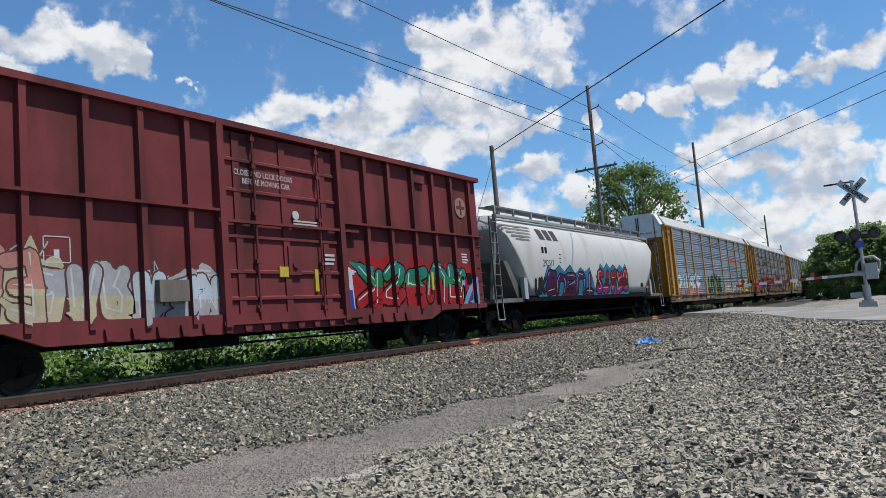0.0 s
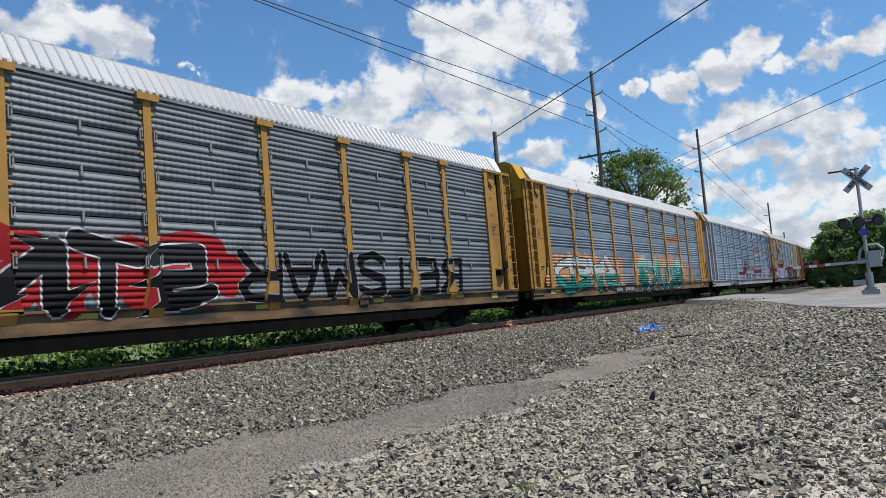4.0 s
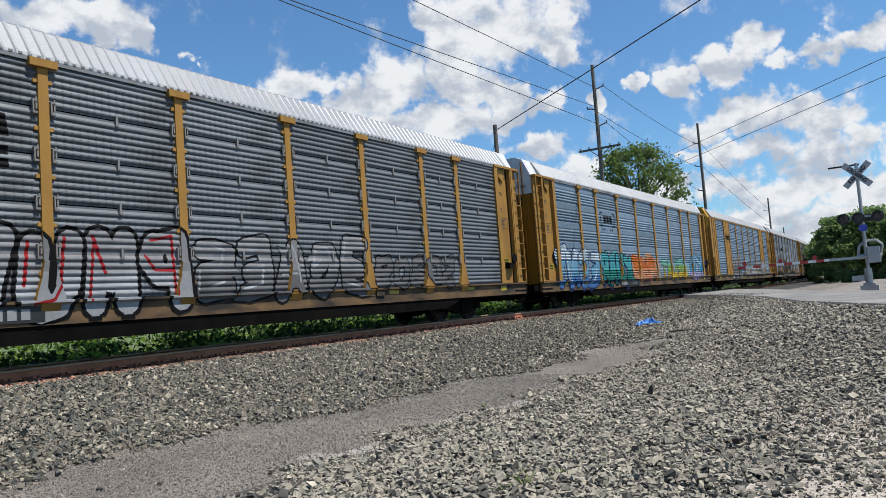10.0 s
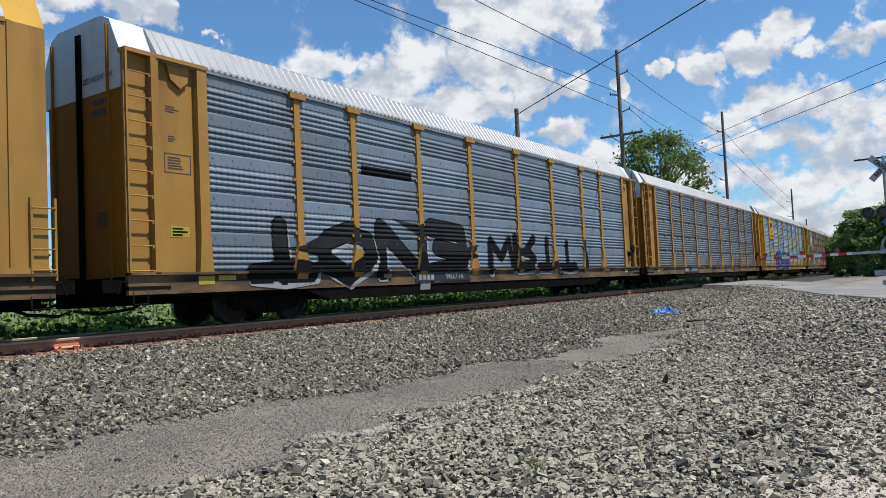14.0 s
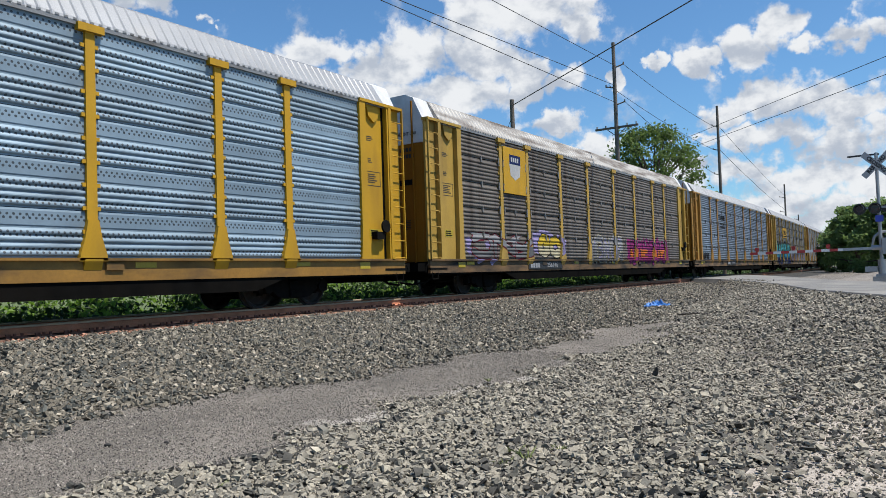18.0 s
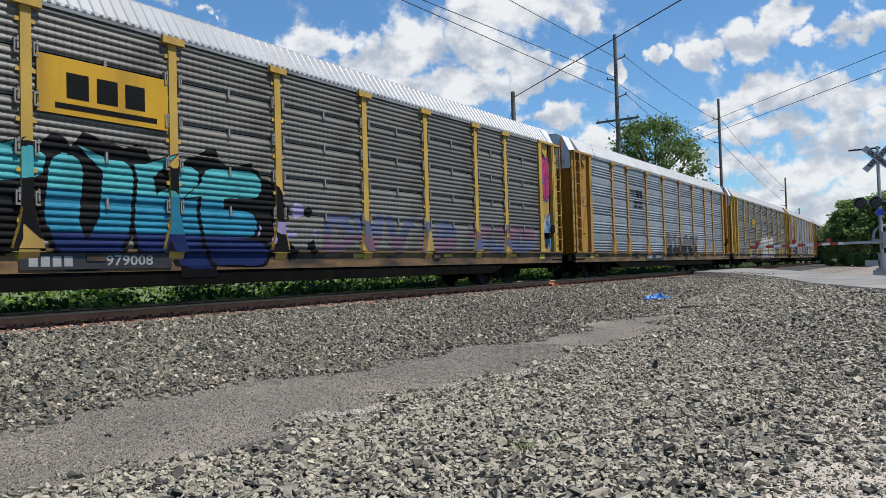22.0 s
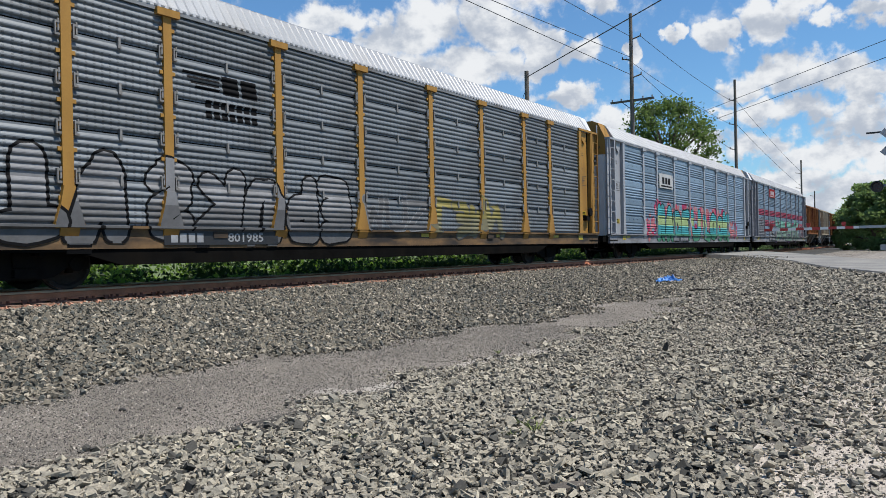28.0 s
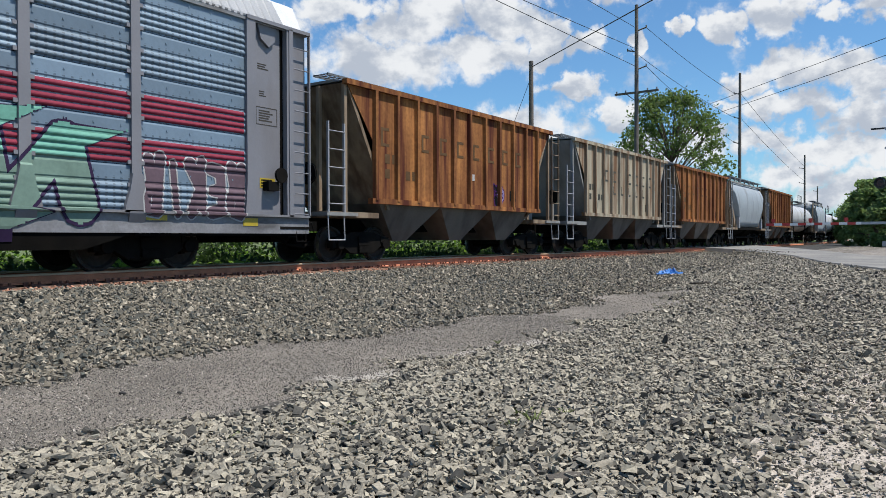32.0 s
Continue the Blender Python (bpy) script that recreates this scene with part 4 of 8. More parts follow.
        xo = (HALF - 0.4) * s
        ladder(low, *sorted((xo, xo + 0.4 * s)), -1.55, 0.9, 2.3, 4)
        d["low" + nm] = low.data("ladder", M_GOLD)
    wide = Mesh()
    wide.box(-1.06, 1.06, -1.53, -1.42, Z_DECK - 0.02, Z_EAVE)
    wide.box(-1.06, -0.97, -1.56, -1.5, Z_DECK, Z_EAVE)
    wide.box(0.97, 1.06, -1.56, -1.5, Z_DECK, Z_EAVE)
    wide.box(-0.04, 0.04, -1.545, -1.5, Z_DECK, Z_EAVE)
    for z in np.arange(1.6, 4.9, 0.62):
        for x in (-0.5, 0.5):
            wide.box(x - 0.03, x + 0.03, -1.55, -1.53, z, z + 0.12)
    d["wide"] = wide.data("door_panel", M_GOLD)
    return d


AUTO = auto_meshes()


M_EAVE = mat("galvanised_eave", (0.30, 0.31, 0.325), 0.6, 0.2, var=0.15, dirt=(0.12, 0.10, 0.085), dirt_amt=0.35)
M_LATCH = mat("zinc_latch", (0.42, 0.41, 0.39), 0.5, 0.3, var=0.2, scale=6, dirt=(0.14, 0.10, 0.08), dirt_amt=0.4)
LATCH = Mesh().box(-0.045, 0.045, -0.085, 0, 0.08, 0.12).box(-0.045, 0.045, -0.085, 0, -0.13, -0.09).box(-0.045, -0.02, -0.095, -0.06, -0.13, 0.12).box(0.015, 0.045, -0.075, -0.03, -0.05, 0.16).data("panel_latch", M_LATCH)
CLIP = Mesh().box(-0.022, 0.022, -0.06, 0, -0.1, 0.09).box(-0.032, 0.032, -0.066, -0.02, -0.12, -0.06).data("seam_clip", M_LATCH)


# shifts along the track that fit the cars to the camera's view: car, metres
CAR_SHIFT_AT, CAR_SHIFT = (1, 6, 7, 9, 11, 14, 18, 20), (0.27, 0.29, 0.41, 0.51, 0.25, 0.10, 0.39, 0.37)


def autorack(n, label, paint, sheet, kind="A", roof=None, cap=None, left="ladder", right="ladder", sill=None, eave=None, door=None, web=None):
    """A covered car carrier: underframe, sills, posts, tiers of corrugated panels, roof, end doors, ladders."""
    car = thing("autorack_car", label, "train car", "cars of the freight train")
    roof, cap, sill, eave, door = roof or M_ROOF, cap or M_CAPWHITE, sill or (M_PALESILL if paint in (M_PALE, M_DULL) else M_SILL), eave or (paint if kind == "B" else M_EAVE), door or (M_CAPWHITE if paint is M_PALE else M_ENDGOLD if paint is not M_DULL else paint)
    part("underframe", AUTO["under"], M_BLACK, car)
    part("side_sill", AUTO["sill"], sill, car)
    part("sill_web", AUTO["web"], web or M_BLACK, car, "" if web else "black girder web, drawn deep to stand in for shade below")
    part("roof", AUTO["roof"], roof, car)
    part("eave_rail", AUTO["eave"], eave, car)
    part("side_wall", AUTO["far"], sheet, car)
    part("deck", AUTO["decks"], M_BLACK, car)
    for end, nm in ((left, "L"), (right, "R")):
        part("end_door", AUTO["leaf" + nm], door, car)
        part("end_door", AUTO["leaf" + nm], door, car, at=(0, 1.092, 0))
        for y in (-1.0, -0.05, 0.06, 1.0):
            part("door_bar", AUTO["bar" + nm], M_BLACK if abs(y) < 0.5 else door, car, at=(0, y, 0))
        part("end_corner", AUTO["corner" + nm], door, car)
        part("end_corner", AUTO["corner" + nm], door, car, at=Matrix.Diagonal((1, -1, 1, 1)))
        part("roof_end", AUTO["cap" + nm], cap, car)
        if end == "flush":
            part("end_column", AUTO["flush" + nm], paint, car)
            part("end_column", AUTO["flushfar" + nm], paint, car)
            part("column_base", AUTO["flushbase" + nm], paint, car)
            for k in (0.7, 1.3, 1.86):
                part("column_rib", AUTO["flushrib" + nm], paint, car, at=((HALF - k) * (-1 if nm == "L" else 1), 0, 0))
        else:
            for key, name in (("pan", "end_panel"), ("panfar", "end_panel"), ("epost", "end_post"), ("head", "head_rail"), ("cpost", "corner_post"), ("guss", "gusset"), ("wing", "end_wing")):
                part(name, AUTO[key + nm], paint, car)
            part("door_gap", AUTO["lock" + nm], M_BLACK, car, "black strip standing in for the shaded gap beside the end panel")
            if nm == "R":
                part("hand_brake", AUTO["brake" + nm], M_STEEL, car)
        part("ladder", AUTO[("low" if end == "flush" else "ladder") + nm], paint, car)
        part("sill_step", AUTO["step" + nm], M_STEEL, car)
    if kind == "A":
        edges = [1.86 if left == "ladder" else 1.9] + list(POSTS_A) + [27.3 - (1.86 if right == "ladder" else 1.9)]
        for x in POSTS_A:
            part("side_post", AUTO["post"], paint, car, at=(x - HALF, 0, 0))
        bays = list(zip(edges[:-1], edges[1:]))
    else:
        edges = [6.7] + list(POSTS_B) + [20.6]
        for x in POSTS_B:
            part("side_post", AUTO["flat_post"], paint, car, at=(x - HALF, 0, 0))
        for x in (5.625, 21.675):
            part("door_panel", AUTO["wide"], paint, car, at=(x - HALF, 0, 0))
        bays = [(1.9, 4.56)] + list(zip(edges[:-1], edges[1:])) + [(22.74, 25.4)]
    for a, b in bays:
        me = panel_mesh(b - a, sheet in DENSE)
        for k in range(TIERS):
            part("side_panel", me, sheet, car, at=(a - HALF, -SIDE, Z_DECK + k * TIER_H))
    if sheet in DENSE:
        for k in range(1, TIERS):
            z = Z_DECK + k * TIER_H
            for x in POSTS_A:
                for s in (-0.16, 0.16):
                    part("panel_latch", LATCH, M_LATCH, car, at=(x - HALF + s, -SIDE, z))
            for a, b in bays:
                part("seam_clip", CLIP, M_LATCH, car, at=((a + b) / 2 - HALF, -SIDE, z))
    sets = add_trucks(car, 9.75)
    CARS.append((car, 15.227 + 28.6 * n + HALF + float(np.interp(n, CAR_SHIFT_AT, CAR_SHIFT)), 9.75, sets))
    return car

# ---- the train ----
#       label, paint, sheet, kind, roof, cap, left end, right end
ROSTER = (
    ("gold-framed autorack car with grey corrugated sides and graffiti", M_GOLD, P_MID, "A", {}),
    ("gold-framed autorack car with dull sides and black graffiti", M_GOLD, P_GREY, "A", {}),
    ("gold-framed autorack car with teal and pink graffiti", M_GOLD, P_MID, "A", dict(right="flush", cap=M_YELLOW)),
    ("white-framed autorack car with clean corrugated sides", M_PALE, P_BLUE, "A", dict(cap=M_GOLD, sill=M_PALE)),
    ("gold autorack car with wide door panels and purple graffiti", M_GOLD, P_BLUE, "B", dict(left="flush", right="flush", cap=M_YELLOW)),
    ("gold-framed autorack car with dark sides and outlined graffiti", M_GOLD, P_GREY, "A", {}),
    ("gold-framed autorack car with bright coloured graffiti", M_GOLD, P_BLUE, "A", {}),
    ("gold autorack car with wide door panels and white graffiti", M_GOLD, P_BLUE, "B", dict(left="flush", right="flush", cap=M_YELLOW)),
    ("gold-framed autorack car with black blocky graffiti", M_GOLD, P_MID, "A", {}),
    ("gold-framed autorack car with dull clean sides", M_GOLD, P_GREY, "A", {}),
    ("yellow-framed autorack car with pale blue sides and blue graffiti", M_YELLOW, P_TEAL, "A", dict(sill=M_GOLDSILL)),
    ("yellow-framed autorack car with rust-stained sides and roof", M_OLDYELLOW, P_BROWN, "A", dict(roof=M_ROOFOLD)),
    ("gold-framed autorack car with grey corrugated sides", M_GOLD, P_SLATE, "A", {}),
    ("yellow-framed autorack car with dusty sides and teal graffiti", M_OLDYELLOW, P_TAN, "A", {}),
    ("gold-framed autorack car with silver sides", M_GOLD, P_SILVER, "A", {}),
    ("yellow-framed autorack car with dusty sides and white graffiti", M_OLDYELLOW, P_DRAB, "A", {}),
    ("gold autorack car with wide door panels and silver sides", M_GOLD, P_SILVER, "B", dict(left="flush", right="flush", cap=M_YELLOW)),
    ("gold-framed autorack car with grey sides and bubble graffiti", M_GOLD, P_GREY, "A", {}),
    ("white-framed autorack car with mint green graffiti", M_PALE, P_BLUE, "A", dict(cap=M_GOLD)),
    ("grey-framed autorack car with red stripes", M_DULL, P_BLUE, "A", {}),
)
RACKS = [autorack(i + 1, row[0], row[1], row[2], row[3], **row[4]) for i, row in enumerate(ROSTER)]
# ---- boxcar, hoppers and tank cars ----
M_BOX = mat("oxide_red_paint", (0.19, 0.037, 0.041), 0.8, var=0.22, scale=0.8, fine=20, fvar=0.12, dirt=(0.07, 0.026, 0.024), dirt_amt=0.4, spec=0.2)
M_WHITE = mat("white_hopper_paint", (0.60, 0.595, 0.57), 0.5, var=0.06, scale=0.8, dirt=(0.40, 0.37, 0.34), dirt_amt=0.18)
M_HGREY = mat("grey_hopper_paint", (0.36, 0.36, 0.35), 0.6, var=0.1, scale=0.9, dirt=(0.16, 0.13, 0.11), dirt_amt=0.4)
M_ORANGE = mat("rusted_orange_paint", (0.56, 0.24, 0.075), 0.8, var=0.4, scale=0.7, fine=9, fvar=0.3, dirt=(0.12, 0.032, 0.02), dirt_amt=0.85, dirt_scale=(3.2, 3.2, 0.22), spec=0.2)
M_TAN = mat("stained_cream_paint", (0.56, 0.49, 0.36), 0.7, var=0.2, scale=0.9, dirt=(0.2, 0.095, 0.04), dirt_amt=0.7, dirt_scale=(3.0, 3.0, 0.25))
M_BLUEGREY = mat("blue_grey_paint", (0.42, 0.47, 0.51), 0.55, var=0.1, scale=0.8, dirt=(0.25, 0.24, 0.23), dirt_amt=0.25)
M_CHUTE = mat("dusty_chute", (0.21, 0.18, 0.15), 0.8, var=0.25, scale=1.2, dirt=(0.08, 0.06, 0.05), dirt_amt=0.5)
M_DARKEND = mat("rusty_tan_end", (0.34, 0.25, 0.165), 0.8, var=0.3, scale=1.5, dirt=(0.12, 0.07, 0.04), dirt_amt=0.5, dirt_scale=(3, 3, 0.3))
# dark grey that stands in for shadow on the white hopper's ends
M_SHADEGREY = mat("shade_toned_grey", (0.16, 0.16, 0.16), 0.7, var=0.2, dirt=(0.06, 0.055, 0.05), dirt_amt=0.4)
M_GRID = mat("galvanised_grating", (0.22, 0.23, 0.24), 0.6, 0.5, var=0.2)
M_TANK = mat("white_tank_paint", (0.68, 0.69, 0.71), 0.45, var=0.06, scale=0.8, dirt=(0.3, 0.27, 0.25), dirt_amt=0.3)


def finish(car, center, half):
    CARS.append((car, center + (CAR_SHIFT[0] if center < 60 else CAR_SHIFT[-1]), half, add_trucks(car, half)))
    return car


def boxcar(center):
    car = thing("boxcar", "oxide red ribbed steel boxcar covered in graffiti below", "train car", "cars of the freight train")
    H, zt = 9.35, 5.33
    for a, b, y in ((-H, -2.02, -1.40), (-2.02, 1.98, -1.30), (1.98, H, -1.40)):
        part("body_section", Mesh().box(a, b, y, 1.42, 0.95, zt), M_BOX, car)
    roof = Mesh().prism([(-1.58, zt - 0.06), (-1.58, zt + 0.08), (0, zt + 0.2), (1.52, zt + 0.08), (1.52, zt)], "x", -H - 0.03, H + 0.03)
    part("roof", roof, M_BOX, car)
    ribs = [-8.5, -7.35, -6.2, -5.05, -3.9, -2.8, 3.1, 4.2, 5.4, 6.5, 7.6, 8.75]
    for x in ribs:
        part("side_rib", Mesh().prism([(x - 0.075, -1.40), (x - 0.065, -1.54), (x + 0.065, -1.54), (x + 0.075, -1.40)], "z", 0.9, zt - 0.02), M_BOX, car)
    for a, b in ((-H, -2.05), (2.0, H)):
        part("belt_rail", Mesh().prism([(-1.39, 3.3), (-1.575, 3.32), (-1.575, 3.38), (-1.39, 3.42)], "x", a, b), M_BOX, car)
    sill = Mesh()
    sill.prism([(-H, 0.92), (-6.6, 0.92), (-5.9, 0.66), (5.9, 0.66), (6.6, 0.92), (H, 0.92), (H, 1.08), (-H, 1.08)], "y", -1.5, -1.38)
    sill.prism([(-H, 0.92), (-6.6, 0.92), (-5.9, 0.66), (5.9, 0.66), (6.6, 0.92), (H, 0.92), (H, 1.08), (-H, 1.08)], "y", 1.38, 1.5)
    part("side_sill", sill, M_BOX, car)
    for x in np.arange(-4.8, 4.9, 0.55):
        part("sill_bracket", Mesh().prism([(x, 0.68), (x + 0.16, 0.68), (x + 0.2, 0.9), (x - 0.04, 0.9)], "y", -1.56, -1.5), M_BOX, car)
    # the wide door between its tracks
    for x in (-2.02, 1.9):
        part("door_post", Mesh().box(x - 0.05, x + 0.13, -1.6, -1.3, 0.8, zt), M_BOX, car)
    dr = part("plug_door", Mesh().box(-1.9, 1.86, -1.42, -1.32, 0.98, zt - 0.12), M_BOX, car)
    for z in (1.35, 1.95, 2.75, 3.8, 4.5):
        part("door_rib", Mesh().prism([(-1.42, z), (-1.47, z + 0.03), (-1.47, z + 0.09), (-1.42, z + 0.12)], "x", -1.86, 1.82), M_BOX, dr)
    for x in (-1.45, 0.0, 1.4):
        part("door_stile", Mesh().box(x - 0.1, x + 0.1, -1.46, -1.40, 1.0, zt - 0.15), M_BOX, dr)
    for x in (-1.0, 1.15):
        m = Mesh().tube((x, -1.52, 0.82), (x, -1.52, zt - 0.1), 0.028, n=8)
        for z in (1.1, 2.2, 3.3, 4.4, 5.05):
            m.box(x - 0.06, x + 0.06, -1.55, -1.44, z, z + 0.09)
        part("lock_bar", m, M_BOX, dr)
    for z in (0.84, 3.1):
        part("door_track", Mesh().box(-2.1, 2.6, -1.58, -1.47, z, z + 0.07), M_BOX, car)
    part("lock_plate", Mesh().box(0.0, 0.42, -1.5, -1.42, 1.95, 2.65).tube((0.2, -1.54, 2.2), (0.2, -1.5, 2.2), 0.09, n=12), M_BOX, dr)
    part("vent_box", Mesh().box(5.4, 6.1, -1.5, -1.4, 4.85, 5.15), M_BOX, car)
    part("placard_board", Mesh().box(-3.65, -2.95, -1.56, -1.4, 1.38, 1.82), M_CHUTE, car)
    for x0 in (-9.3, 8.85):
        m = Mesh()
        for z in np.arange(1.2, 3.2, 0.45):
            m.path([(x0, -1.42, z), (x0, -1.53, z), (x0 + 0.44, -1.53, z), (x0 + 0.44, -1.42, z)], 0.014)
        part("grab_ladder", m, M_BOX, car)
        part("sill_step", Mesh().path([(x0, -1.45, 0.95), (x0, -1.5, 0.45), (x0 + 0.44, -1.5, 0.45), (x0 + 0.44, -1.45, 0.95)], 0.018), M_STEEL, car)
    u = Mesh().box(-H, H, -0.4, 0.4, 0.6, 0.95).box(-H, H, -1.38, 1.38, 0.86, 0.95)
    u.box(-2.6, -1.5, -1.3, -0.5, 0.4, 0.85).box(2.0, 3.6, -1.25, -0.6, 0.5, 0.85).tube((-4, -1.15, 0.45), (4.6, -1.15, 0.45), 0.025)
    for s in (-1, 1):
        coupler(u, H * s, s)
    part("underframe", u, M_BLACK, car)
    return finish(car, center, 6.9)


def grating(m, x0, x1, y0, y1, z, step=0.12):
    m.box(x0, x1, y0, y0 + 0.02, z - 0.04, z + 0.02)
    m.box(x0, x1, y1 - 0.02, y1, z - 0.04, z + 0.02)
    for x in np.arange(x0, x1, step):
        m.box(x, x + 0.025, y0, y1, z - 0.02, z)
    for y in np.arange(y0 + 0.1, y1, 0.1):
        m.box(x0, x1, y, y + 0.012, z - 0.015, z + 0.004)


BULGE_T = np.array([0.0, 0.12, 0.24, 0.4, 0.58, 0.74, 0.87, 0.95, 1.0])
BULGE_W = np.array([1.40, 1.46, 1.51, 1.56, 1.56, 1.47, 1.30, 1.08, 0.72])


def bulge_y(ztop):
    return lambda z: -float(np.interp((z - 1.28) / (ztop - 1.28), BULGE_T, BULGE_W))


def round_hopper(center, H, paint, label, bays=4, ztop=4.36, mark=True):
    """A covered hopper with bulging sides, sloped ends and a running board."""
    car = thing("covered_hopper_car", label, "train car", "cars of the freight train")
    flat, tip = H - 3.0, H - 1.1
    body = Mesh()
    zlow = 1.28
    stations = [-tip, -tip + 0.25, -tip + 0.9, -flat - 0.5, -flat, -flat * 0.66, -flat * 0.33, 0, flat * 0.33, flat * 0.66, flat, flat + 0.5, tip - 0.9, tip - 0.25, tip]
    rings = []
    for x in stations:
        zb = zlow if abs(x) <= flat else zlow + (ztop - 0.55 - zlow) * (abs(x) - flat) / (tip - flat)
        t0 = (zb - zlow) / (ztop - zlow)
        ts = t0 + (1 - t0) * BULGE_T
        w = np.interp(ts, BULGE_T, BULGE_W) * (1.0 if abs(x) < tip else 0.93)
        tz = zlow + (ztop - zlow) * ts
        rings.append([(x, -a, b) for a, b in zip(w, tz)] + [(x, a, b) for a, b in zip(w[::-1], tz[::-1])])
    k = len(rings[0])
    for r in rings:
        body.v += r
    for i in range(len(rings) - 1):
        for j in range(k):
            j2 = (j + 1) % k
            body.f.append((i * k + j, i * k + j2, (i + 1) * k + j2, (i + 1) * k + j))
            body.m.append(0)
    body.f += [tuple(range(k)), tuple(range((len(rings) - 1) * k, len(rings) * k))]
    body.m += [0, 0]
    me = body.data("body", paint, smooth=True)
    part("body", me, paint, car)
    rim = Mesh().prism([(-1.12, ztop - 0.12), (-1.22, ztop - 0.1), (-1.22, ztop), (-1.12, ztop + 0.02)], "x", -tip, tip)
    rim.prism([(1.12, ztop - 0.12), (1.22, ztop - 0.1), (1.22, ztop), (1.12, ztop + 0.02)], "x", -tip, tip)
    part("roof_rim", rim, M_HGREY, car)
    for i in range(bays + 2):
        x = -tip + 1.2 + (2 * tip - 2.4) * i / (bays + 1)
        part("roof_hatch", Mesh().tube((x, 0, ztop - 0.02), (x, 0, ztop + 0.14), 0.42, n=16), M_HGREY, car)
    for y0, y1 in ((-1.18, -0.62), (0.62, 1.18)):
        g = Mesh()
        grating(g, -tip - 0.2, tip + 0.2, y0, y1, ztop + 0.30)
        part("running_board", g, M_GRID, car)
    for x in np.arange(-tip, tip + 0.1, 1.52):
        part("stanchion", Mesh().box(x - 0.04, x + 0.04, -1.2, -1.12, ztop - 0.1, ztop + 0.32), M_HGREY, car)
    for s in (-1, 1):
        e = Mesh()
        x0, x1 = sorted((H * s, (H - 2.6) * s))
        e.box(x0, x1, -1.45, 1.45, 1.05, 1.2)
        e.prism([((H - 0.35) * s, 1.2), ((H - 0.5) * s, 1.2), ((tip - 0.1) * s, ztop), ((tip + 0.05) * s, ztop)], "y", -1.2, -1.08)
        e.prism([((H - 0.35) * s, 1.2), ((H - 0.5) * s, 1.2), ((tip - 0.1) * s, ztop), ((tip + 0.05) * s, ztop)], "y", 1.08, 1.2)
        e.prism([((flat + 0.3) * s, 1.2), ((flat + 0.9) * s, 1.2), ((flat + 1.8) * s, 2.6), ((flat + 1.5) * s, 2.6)], "y", -1.3, 1.3)
        part("end_frame", e, M_DARKEND if paint is not M_WHITE else M_SHADEGREY, car)
        lad = Mesh()
        xl = sorted(((H - 0.1) * s, (H - 0.55) * s))
        ladder(lad, xl[0], xl[1], -1.46, 1.1, ztop - 0.2, 8)
        part("ladder", lad, M_SHADEGREY if paint is M_WHITE else M_HGREY, car)
        part("sill_step", Mesh().path([(xl[0], -1.47, 1.1), (xl[0], -1.5, 0.45), (xl[1], -1.5, 0.45), (xl[1], -1.47, 1.1)], 0.018), M_PALE, car)
        part("jacking_post", Mesh().box(*sorted(((flat + 0.5) * s, (flat + 0.78) * s)), -1.56, -1.40, 1.15, 1.95), M_PALE, car)
    part("side_sill", Mesh().box(-H + 2.4, H - 2.4, -1.5, -1.38, 1.05, 1.22).box(-H + 2.4, H - 2.4, 1.38, 1.5, 1.05, 1.22), M_STEEL, car)
    span = 2 * (flat + 0.6) / bays
    for i in range(bays):
        xc = -flat - 0.6 + span * (i + 0.5)
        c = Mesh()
        n = len(c.v)
        c.v += [(xc - span / 2, -1.38, 1.22), (xc + span / 2, -1.38, 1.22), (xc + span / 2, 1.38, 1.22), (xc - span / 2, 1.38, 1.22), (xc - 0.35, -0.35, 0.42), (xc + 0.35, -0.35, 0.42), (xc + 0.35, 0.35, 0.42), (xc - 0.35, 0.35, 0.42)]
        for q in ((0, 1, 5, 4), (1, 2, 6, 5), (2, 3, 7, 6), (3, 0, 4, 7), (4, 5, 6, 7)):
            c.f.append(tuple(n + j for j in q))
            c.m.append(0)
        c.tube((xc, -0.9, 0.40), (xc, 0.9, 0.40), 0.1, n=10)
        part("outlet_bay", c, M_BLACK, car)
    part("air_pipe", Mesh().tube((-flat, -1.1, 0.52), (flat, -1.1, 0.52), 0.06, n=10), M_STEEL, car)
    u = Mesh().box(-H, -H + 3.4, -0.35, 0.35, 0.68, 1.05).box(H - 3.4, H, -0.35, 0.35, 0.68, 1.05)
    for s in (-1, 1):
        coupler(u, H * s, s)
    part("draft_sill", u, M_BLACK, car)
    return finish(car, center, H - 1.95)


